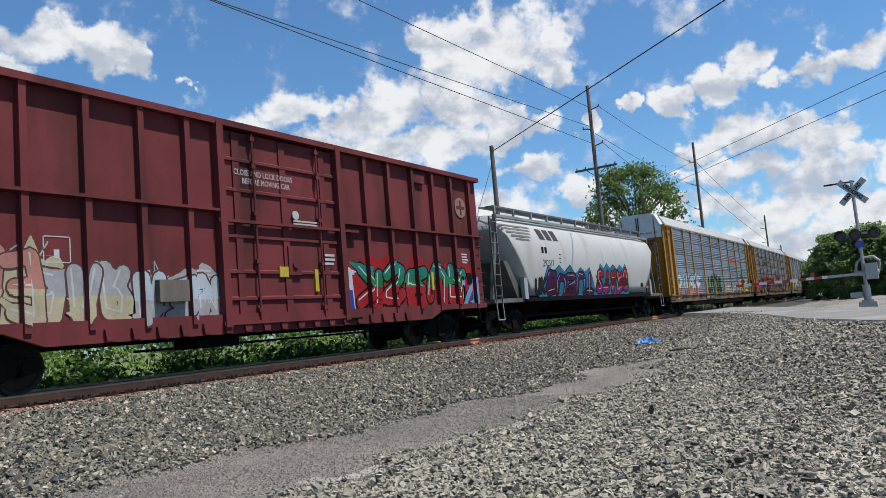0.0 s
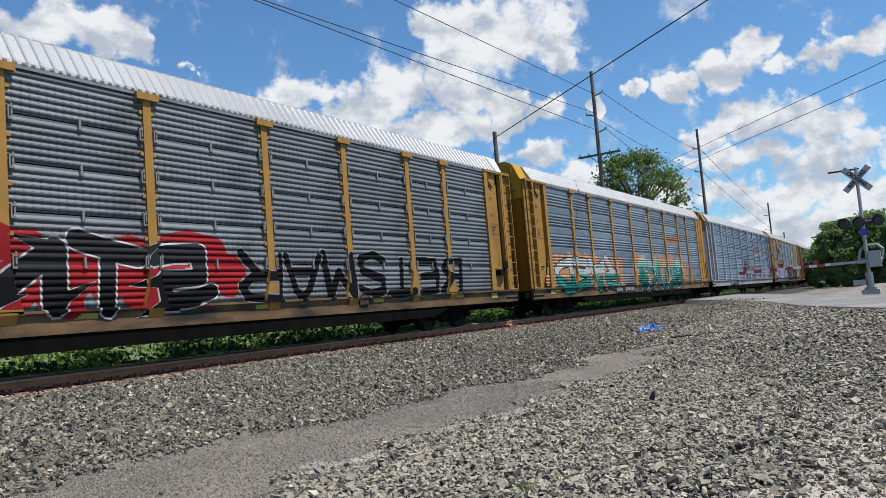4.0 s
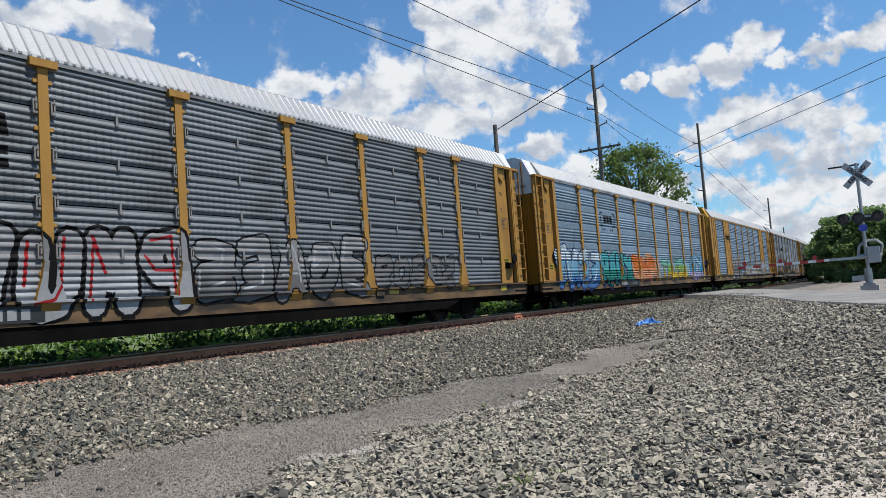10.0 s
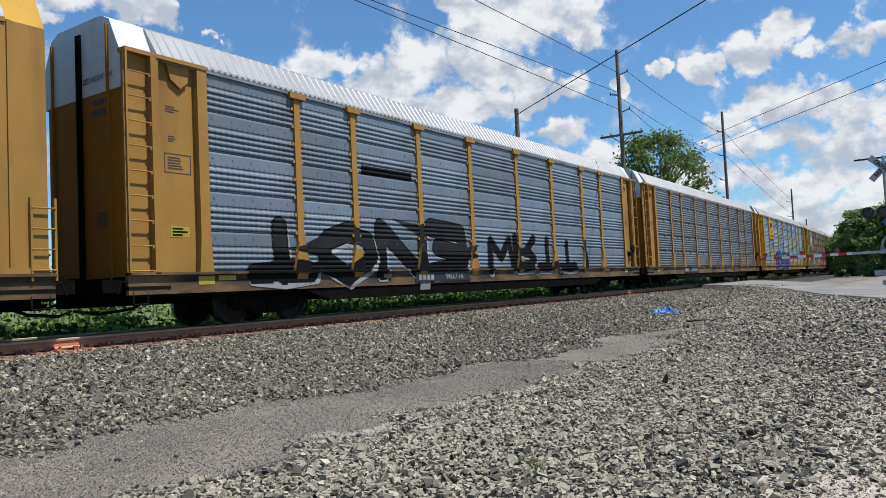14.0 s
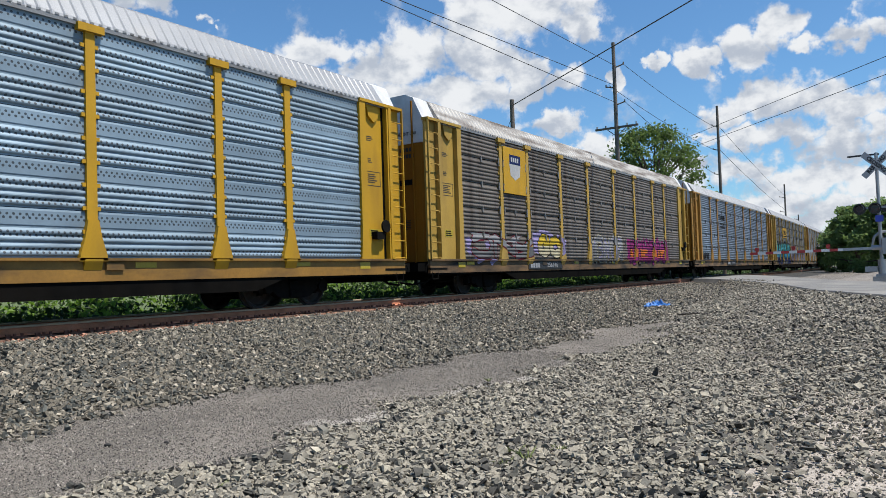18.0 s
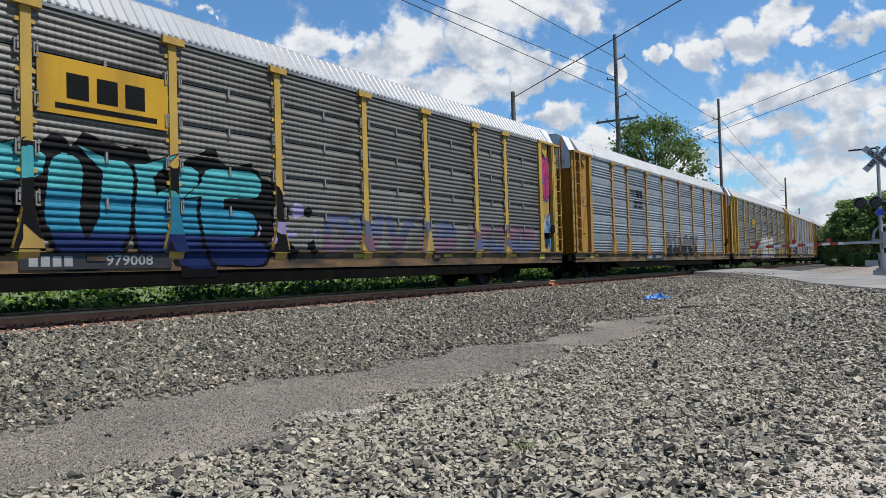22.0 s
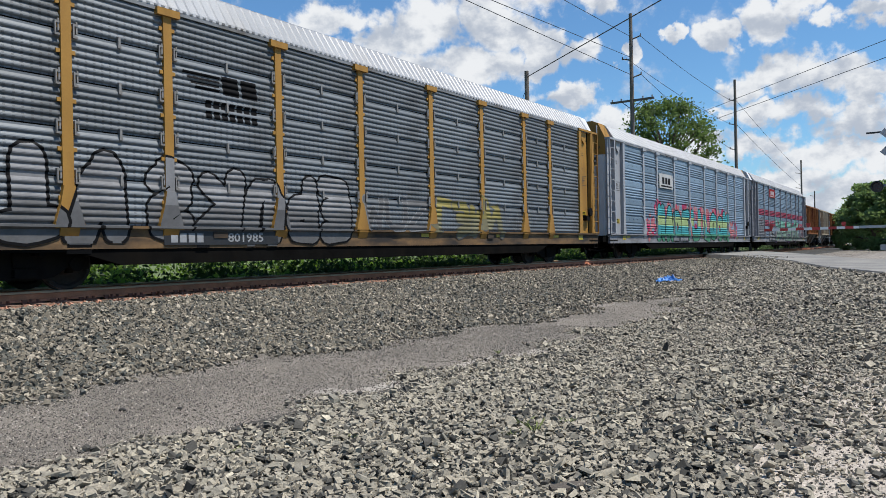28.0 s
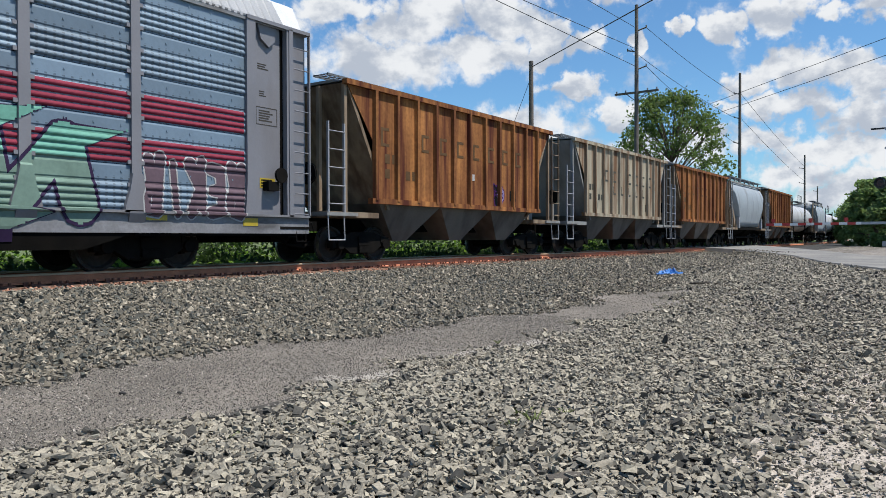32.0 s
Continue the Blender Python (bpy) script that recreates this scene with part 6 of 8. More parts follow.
def crossing_signal():
    # built facing -x; stands beside the road
    s = thing("crossing_signal", "silver railroad crossing signal with crossbuck, lamps and lowered gate", "crossing signal", m=pose(31.95, -12.1, -0.16, 0, 0, 0))
    part("foundation", Mesh().box(-0.3, 0.3, -0.3, 0.3, -0.5, 0.12), M_CONC, s)
    part("mast_base", Mesh().tube((0, 0, 0.1), (0, 0, 0.75), 0.13, n=14).box(-0.2, 0.2, -0.2, 0.2, 0.1, 0.2), M_ALU, s)
    part("mast", Mesh().tube((0, 0, 0.2), (0, 0, 4.75), 0.062, n=12), M_ALU, s)
    part("top_bar", Mesh().box(-0.03, 0.03, -0.1, 0.95, 4.66, 4.72), M_LAMP, s)
    for sg, word in ((1, "CROSSING"), (-1, "RAILROAD")):
        b = Mesh().box(-0.012, 0.012, -0.61, 0.61, -0.115, 0.115)
        ob = part("crossbuck_blade", b, M_SIGNW, s, "white blade with black capital letters", at=pose(-0.09 - 0.014 * sg, 0, 4.3, 45 * sg, 0, 0))
        lettering(word, 0.19, M_INK, ob, pose(-0.016, 0, 0, 90, 0, -90), squeeze=0.88, fat=0.009)
    part("lamp_bar", Mesh().box(-0.04, 0.04, -0.45, 0.45, 2.66, 2.74), M_ALU, s)
    for y, d in ((0.62, -1), (-0.52, -1), (0.12, -1), (-0.22, 1)):
        r = 0.215 if d < 0 else 0.15
        x = 0.16 * d
        lp = part("flasher", Mesh().tube((x, y, 2.66), (x + 0.02 * d, y, 2.66), r, n=20).tube((0, y, 2.66), (x, y, 2.66), 0.13, n=12), M_LAMP, s, "round black flashing light unit")
        part("lens", Mesh().tube((x + 0.02 * d, y, 2.66), (x + 0.045 * d, y, 2.66), 0.14, n=16), M_LENS, lp)
        hood = Mesh()
        for k in range(9):
            a0, a1 = math.pi * (k / 9) * 1.2 - 0.3, math.pi * ((k + 1) / 9) * 1.2 - 0.3
            hood.poly([(x, y + 0.16 * math.cos(a0), 2.66 + 0.16 * math.sin(a0)), (x, y + 0.16 * math.cos(a1), 2.66 + 0.16 * math.sin(a1)), (x + 0.25 * d, y + 0.15 * math.cos(a1), 2.66 + 0.15 * math.sin(a1)), (x + 0.25 * d, y + 0.15 * math.cos(a0), 2.66 + 0.15 * math.sin(a0))])
        part("hood", hood, M_LAMP, lp)
    part("notice_plate", Mesh().box(-0.09, -0.07, -0.13, 0.13, 2.16, 2.4), M_BLUESIGN, s, "small blue notice plate")
    part("gate_motor", Mesh().box(-0.2, 0.25, -0.45, -0.05, 0.95, 1.55).tube((0, -0.5, 1.2), (0, 0.3, 1.2), 0.09), M_ALU, s)
    w = Mesh().path([(0.1, 0.3, 1.15), (0.12, 0.22, 1.6), (0.12, 0.02, 1.78), (0.12, -0.35, 1.8), (0.12, -0.55, 1.6), (0.12, -0.45, 1.15)], 0.045, n=8)
    part("counterweight_arm", w, M_ALU, s)
    part("junction_box", Mesh().box(-0.15, 0.2, 0.15, 0.55, 0.3, 0.5), M_ALU, s)
    # the gate lies across the road
    arm = part("gate_arm", Mesh().box(-0.03, 0.03, 0.0, 1.0, -0.05, 0.05), M_ALU, s, "red and white striped gate arm", at=pose(-0.05, 0.25, 1.18, -0.5, 0, 12))
    n = 12
    for k in range(n):
        part("stripe", Mesh().box(-0.02, 0.02, 0.9 + 0.28 * k, 0.9 + 0.28 * (k + 1), -0.05, 0.05), M_REDARM if k % 2 else M_WARM, arm)
    for y in (1.5, 2.7, 4.0):
        part("gate_lamp", Mesh().tube((0, y, 0.05), (0, y, 0.13), 0.05, n=8).box(-0.05, 0.05, y - 0.07, y + 0.07, 0.1, 0.22), M_REDARM, arm)
    return s


crossing_signal()
M_TARP = mat("blue_tarp", (0.02, 0.15, 0.45), 0.45, var=0.25, scale=9, fine=40, fvar=0.2)


def crumpled_tarp():
    rng = np.random.default_rng(17)
    x0, y0 = 21.4, -6.95
    m = Mesh()
    n = 16
    grid = []
    for i in range(n + 1):
        row = []
        for j in range(n + 1):
            u, v = i / n * 2 - 1, j / n * 2 - 1
            rr = 0.75 + 0.3 * math.sin(3 * math.atan2(v, u) + 1)
            e = max(0.0, 1 - (u * u + v * v))
            row.append((u * 0.62 * rr, v * 0.42 * rr, 0.02 + e * 0.05 + abs(rng.normal(0, 0.045)) * (0.4 + e)))
        grid.append(row)
    for i in range(n):
        for j in range(n):
            m.poly([grid[i][j], grid[i + 1][j], grid[i + 1][j + 1], grid[i][j + 1]])
    ob = new("tarp", m.data("tarp", M_TARP))
    ob.matrix_basis = pose(x0, y0, float(ground_z(x0, y0)) + 0.03, 0, 0, 30)
    tagged(ob, "crumpled bright blue plastic tarp on the gravel", "tarp")


crumpled_tarp()


def travelled(t):
    """How far the train has come; it slows a little."""
    return 18.950 * t + 0.00157 * t * t - 0.00017 * t ** 3


def motions():
    """The train runs past at a steady speed; every wheelset rolls while its car is near."""
    for car, s0, half, sets in CARS:
        walk(car, [(t, car_pose(s0 - travelled(t), half)) for t in range(33)])
        t0, t1 = max(0.0, (s0 - 62) / SPEED), min(32.0, (s0 + 26) / SPEED)
        if t1 <= t0:
            continue
        f0, f1 = round(t0 * FPS), round(t1 * FPS)
        for w in sets:
            m = w.matrix_basis.copy()
            rows = [(f / FPS, m @ pose(0, 0, 0, 0, -math.degrees(travelled(f / FPS) / WHEEL_R) % 360, 0)) for f in range(f0, f1 + 1)]
            if f0 > 0:
                rows = [(0.0, rows[0][1])] + rows
            if f1 < 960:
                rows.append((32.0, rows[-1][1]))
            walk(w, rows)


BASE_SCALE = 0.55
# ---- markings and graffiti on the cars ----
INKS = {}


def ink(r, g, b):
    """A spray or stencil paint of that colour."""
    key = (r, g, b)
    if key not in INKS:
        INKS[key] = mat("spray_paint", key, 0.75, var=0.22, scale=1.6, fine=14, fvar=0.12, spec=0.12)
    return INKS[key]


K, WH, GY, SILV = ink(0.007, 0.007, 0.008), ink(0.62, 0.62, 0.62), ink(0.3, 0.3, 0.31), ink(0.42, 0.43, 0.45)
TEAL, MINT, GREEN, LIME = ink(0.02, 0.22, 0.19), ink(0.22, 0.52, 0.42), ink(0.02, 0.20, 0.09), ink(0.25, 0.42, 0.10)
PINK, RED, ROSE, ORNG = ink(0.55, 0.22, 0.22), ink(0.38, 0.02, 0.025), ink(0.5, 0.05, 0.14), ink(0.62, 0.17, 0.03)
BLUE, NAVY, SKY, CYAN = ink(0.03, 0.07, 0.40), ink(0.015, 0.03, 0.12), ink(0.16, 0.36, 0.52), ink(0.03, 0.24, 0.38)
PURP, LILAC, YELL, CREAM = ink(0.10, 0.025, 0.16), ink(0.36, 0.31, 0.55), ink(0.60, 0.42, 0.04), ink(0.55, 0.49, 0.33)
PEACH, MAROON, MAGE = ink(0.60, 0.30, 0.16), ink(0.15, 0.01, 0.02), ink(0.28, 0.03, 0.16)


def car_side(dense=False, flat=None):
    """The depth of a car's near side at a height: y, for paint laid on it."""
    if callable(flat):
        return flat
    if flat is not None:
        return lambda z: flat
    return lambda z: (-SIDE + side_relief(z, dense)) if z > Z_DECK + 0.004 else -1.603 if z > Z_DECK - 0.055 else -1.5375 if z > 0.595 else -1.503


BREAKS = {k: sorted({round(Z_DECK + t * TIER_H + q[1], 4) for t in range(TIERS) for q in RELIEF[k]} | {round(0.70 + 0.04 * i, 4) for i in range(120)}) for k in (False, True)}


def lay(mesh, contours, y_of, lift, m, levels, union=False, clip=None):
    """Fill contours (x, z) in level strips that follow the side: even-odd, or all together as one shape. m: a material or a rule by height;
    clip: the stretch of x that a post or a door offers at a height."""
    spans = [(min(p[1] for p in c), max(p[1] for p in c), list(zip(c, c[1:] + c[:1]))) for c in contours]
    lo, hi = min(q[0] for q in spans), max(q[1] for q in spans)
    zs = [lo] + [z for z in levels if lo + 1e-4 < z < hi - 1e-4] + [hi]
    known = {}

    def corner(x, z):
        key = (round(x, 4), round(z, 4))
        if key not in known:
            known[key] = len(mesh.v)
            mesh.v.append((x, y_of(z) - lift, z))
        return known[key]

    def cuts(z):
        out = []
        for c0, c1, edges in spans:
            if not c0 <= z <= c1:
                continue
            xs = sorted(x0 + (x1 - x0) * (z - z0) / (z1 - z0) for (x0, z0), (x1, z1) in edges if (z0 <= z) != (z1 <= z))
            if union:
                out += list(zip(xs[::2], xs[1::2]))
            else:
                out += xs
        if not union:
            out = sorted(out)
            out = list(zip(out[::2], out[1::2]))
        merged = []
        for a, b in sorted(out):
            if merged and a <= merged[-1][1] and union:
                merged[-1][1] = max(merged[-1][1], b)
            else:
                merged.append([a, b])
        if clip is not None:
            ca, cb = clip(z)
            merged = [[max(a, ca), min(b, cb)] for a, b in merged if b > ca and a < cb]
        return merged

    for a, b in zip(zs[:-1], zs[1:]):
        pa, pb = cuts(max(a, lo + 1e-4)), cuts(min(b, hi - 1e-4))
        if len(pa) != len(pb):
            pa = pb = cuts((a + b) / 2)
        for (xa, xb), (xc, xd) in zip(pa, pb):
            q = (corner(xa, a), corner(xb, a), corner(xd, b), corner(xc, b))
            q = tuple(v for j, v in enumerate(q) if v not in q[:j])
            if len(q) > 2:
                mesh.f.append(q)
                mesh.m.append(m((a + b) / 2) if callable(m) else m)


def blob(rng, cx, cz, w, h, lobes=0.16, n=26, boxy=0.55):
    p1, p2, p3 = (rng.random() * 6.3 for _ in range(3))
    pts = []
    for i in range(n):
        a = 2 * math.pi * i / n
        r = 1 + lobes * math.sin(3 * a + p1) + lobes * 0.7 * math.sin(5 * a + p2) + lobes * 0.35 * math.sin(8 * a + p3)
        c, s = math.cos(a), math.sin(a)
        c, s = math.copysign(abs(c) ** boxy, c), math.copysign(abs(s) ** boxy, s)
        pts.append((cx + w / 2 * r * c, cz + h / 2 * r * s))
    return pts


def grown(pts, d):
    cx, cz = sum(p[0] for p in pts) / len(pts), sum(p[1] for p in pts) / len(pts)
    out = []
    for x, z in pts:
        k = math.hypot(x - cx, z - cz) or 1
        out.append((x + (x - cx) / k * d, z + (z - cz) / k * d))
    return out


def stroke(pts, w):
    left, right = [], []
    for i, p in enumerate(pts):
        a, b = pts[max(i - 1, 0)], pts[min(i + 1, len(pts) - 1)]
        dx, dz = b[0] - a[0], b[1] - a[1]
        k = math.hypot(dx, dz) or 1
        left.append((p[0] - dz / k * w / 2, p[1] + dx / k * w / 2))
        right.append((p[0] + dz / k * w / 2, p[1] - dx / k * w / 2))
    return left + right[::-1]


def arc(rng, cx, cz, r, a0, a1, n=8, sq=1.3):
    return [(cx + r * math.cos(a0 + (a1 - a0) * i / n), cz + sq * r * math.sin(a0 + (a1 - a0) * i / n)) for i in range(n + 1)]


def graffiti(car, x0, x1, z0, z1, fill, line, seed, back=None, inner=None, letters=None, style="bubble", dense=False, flat=None, name="graffiti", label="", half=HALF, low=0.0):
    """A spray-painted piece in layers: cloud behind, outline, fills, inner lines; x from the car's leading end."""
    rng = random.Random(seed)
    mats = [line] + list(fill) + ([back] if back else []) + ([inner] if inner else [])
    ib = mats.index(back) if back else 0
    ii = mats.index(inner) if inner else 0
    m = Mesh()
    y_of = car_side(dense, flat)
    levels = BREAKS[dense]
    n = letters or max(2, round((x1 - x0) / ((z1 - z0) * 0.62)))
    step = (x1 - x0) / n
    if back:
        for i in range(n + 1):
            cx = x0 + step * i + rng.uniform(-0.2, 0.2) * step
            lay(m, [blob(rng, cx - half, (z0 + z1) / 2 + rng.uniform(0, 0.25) * (z1 - z0), step * 1.25, (z1 - z0) * rng.uniform(0.85, 1.2), 0.12, boxy=0.8)], y_of, 0.004 + 0.0012 * (i % 2), ib, levels)
    for i in range(n):
        cx, w, h = x0 + step * (i + 0.5) - half, step * rng.uniform(0.88, 1.02), (z1 - z0) * rng.uniform(0.86, 1.04)
        cz = (z0 + z1) / 2 + rng.uniform(-0.05, 0.05) * (z1 - z0)
        k = 0.0012 * (i % 2)
        f = 1 + (i + rng.randrange(2)) % len(fill)
        pen = 0.035 + 0.028 * min(h, 1.3)
        if style == "outline":
            body = blob(rng, cx, cz, w, h, 0.10, boxy=0.75)
            lay(m, [grown(body, pen * 0.7)], y_of, 0.007 + k, 0, levels)
            lay(m, [grown(body, -pen * 0.7)], y_of, 0.010 + k, f, levels)
        elif style == "block":
            for j in range(rng.randrange(2, 4)):
                bx = cx - w / 2 + w * (j + 0.5) / 3 + rng.uniform(-0.05, 0.05)
                q = rng.uniform(-0.16, 0.16)
                pts = [(bx - w * 0.15 + q, cz + h / 2), (bx + w * 0.15 + q, cz + h / 2 - 0.08), (bx + w * 0.13 - q, cz - h / 2), (bx - w * 0.12 - q, cz - h / 2 + 0.05)]
                lay(m, [grown(pts, pen * 0.6)], y_of, 0.007 + k, 0, levels)
                lay(m, [pts], y_of, 0.010 + k, f, levels)
            bz = cz + rng.uniform(-0.3, 0.3) * h
            lay(m, [[(cx - w / 2, bz), (cx + w / 2, bz + 0.12), (cx + w / 2, bz + 0.12 + h * 0.2), (cx - w / 2, bz + h * 0.2)]], y_of, 0.012 + k, f, levels)
        else:
            body = blob(rng, cx, cz, w, h, 0.2 if style == "wild" else 0.11)
            lay(m, [grown(body, pen)], y_of, 0.007 + k, 0, levels)
            lay(m, [body], y_of, 0.010 + k, f, levels)
            if style == "wild":
                for _ in range(2):
                    a = rng.uniform(0, 6.3)
                    tip = (cx + w * 0.75 * math.cos(a), cz + h * 0.62 * math.sin(a))
                    side = (0.12 * h * math.sin(a), -0.12 * h * math.cos(a))
                    lay(m, [grown([(cx + side[0], cz + side[1]), tip, (cx - side[0], cz - side[1])], pen * 0.5)], y_of, 0.0085 + k, 0, levels)
                    lay(m, [[(cx + side[0], cz + side[1]), tip, (cx - side[0], cz - side[1])]], y_of, 0.0125 + k, 1 + rng.randrange(len(fill)), levels)
                lay(m, [blob(rng, cx + rng.uniform(-0.2, 0.2) * w, cz - h * 0.22, w * 0.6, h * 0.35, 0.15)], y_of, 0.0135 + k, 1 + (f + 1) % len(fill), levels)
        for _ in range(3 if style != "block" else 0):
            a0 = rng.uniform(0, 6.3)
            r = rng.uniform(0.14, 0.3) * min(w, h)
            lay(m, [stroke(arc(rng, cx + rng.uniform(-0.22, 0.22) * w, cz + rng.uniform(-0.2, 0.22) * h, r, a0, a0 + rng.uniform(1.8, 4.2)), pen * 0.75)], y_of, 0.016 + k, 0, levels)
        if inner:
            a0 = rng.uniform(0, 3)
            lay(m, [stroke(arc(rng, cx, cz + 0.02, 0.40 * min(w, h * 0.8), a0, a0 + 1.6, sq=h / max(w, 0.1)), pen * 0.5)], y_of, 0.018 + k, ii, levels)
    return part(name, m, mats, car, label)


LETTERS = {
    "A": "0,0 .3,.8 .5,1 .7,.8 1,0|.2,.36 .8,.36", "B": "0,0 0,1 .7,1 .85,.78 .6,.55 0,.5|.6,.55 1,.3 .75,0 0,0", "C": "1,.8 .7,1 .2,.9 0,.5 .2,.1 .7,0 1,.2",
    "D": "0,0 0,1 .55,.97 1,.6 .95,.3 .55,0 0,0", "E": "1,1 .1,.95 0,.5 .1,.05 1,0|.05,.5 .8,.5", "F": "0,0 0,1 1,1|0,.52 .75,.52", "G": "1,.85 .6,1 .1,.8 0,.4 .3,0 .9,.1 1,.45 .6,.45",
    "H": "0,0 0,1|1,0 1,1|0,.5 1,.5", "I": ".5,0 .5,1", "K": "0,0 0,1|1,1 .1,.5 1,0", "L": "0,1 0,.1 1,0", "M": "0,0 .1,1 .5,.4 .9,1 1,0", "N": "0,0 0,1 1,0 1,1",
    "O": ".5,1 .1,.85 0,.5 .1,.15 .5,0 .9,.15 1,.5 .9,.85 .5,1", "P": "0,0 0,1 .8,.95 1,.7 .7,.45 0,.42", "R": "0,0 0,1 .8,.95 .95,.72 .7,.5 0,.46|.5,.48 1,0",
    "S": "1,.85 .6,1 .1,.9 .1,.62 .85,.42 .9,.12 .4,0 0,.15", "T": "0,.95 .5,1 1,.95|.5,1 .5,0", "U": "0,1 0,.3 .25,0 .75,0 1,.3 1,1", "V": "0,1 .5,0 1,1", "W": "0,1 .2,0 .5,.6 .8,0 1,1",
    "X": "0,0 1,1|0,1 1,0", "Y": "0,1 .5,.5 1,1|.5,.5 .5,0", "Z": "0,1 1,1 0,0 1,0"}


def capsule(p, q, w, n=5):
    """A round-ended bar between two points."""
    a = math.atan2(q[1] - p[1], q[0] - p[0])
    out = []
    for c, a0 in ((q, a - math.pi / 2), (p, a + math.pi / 2)):
        out += [(c[0] + w / 2 * math.cos(a0 + math.pi * k / n), c[1] + w / 2 * math.sin(a0 + math.pi * k / n)) for k in range(n + 1)]
    return out


def faces_of(n):
    """The surfaces of an autorack that take paint: the panels, then each post or door that stands in front."""
    wide, dense = ROSTER[n][3] == "B", ROSTER[n][2] in DENSE
    out = [(car_side(dense), None, -99, 99)]
    for x in (POSTS_B if wide else POSTS_A):
        c = x - HALF
        if wide:
            w = lambda z: 0.115 if z > 1.45 else 0.115 + 0.055 * (1.45 - z) / 0.43
            out.append((lambda z: -1.549 if z > 1.45 else -1.559, lambda z, c=c, w=w: (c - w(z), c + w(z)) if z > 1.0 else (0, 0), c - 0.2, c + 0.2))
        else:
            w = lambda z: 0.098 if z > 1.7 else 0.098 + 0.06 * (1.7 - z) / 0.32 if z > 1.38 else 0.158 + 0.09 * (1.38 - z) / 0.3 if z > 1.08 else 0.25
            out.append((lambda z: -1.563 if z > 1.7 else -1.601, lambda z, c=c, w=w: (c - w(z), c + w(z)) if z > 0.97 else (0, 0), c - 0.3, c + 0.3))
    if wide:
        for c in (5.625 - HALF, 21.675 - HALF):
            out.append((lambda z: -1.561, lambda z, c=c: (c - 1.06, c + 1.06) if z > 1.0 else (0, 0), c - 1.1, c + 1.1))
    return out


READ = ("RUS", "MADE", "U", "LOOK", "TK", "UK")          # taken as readable; other pieces are made-up letters, each one flipped


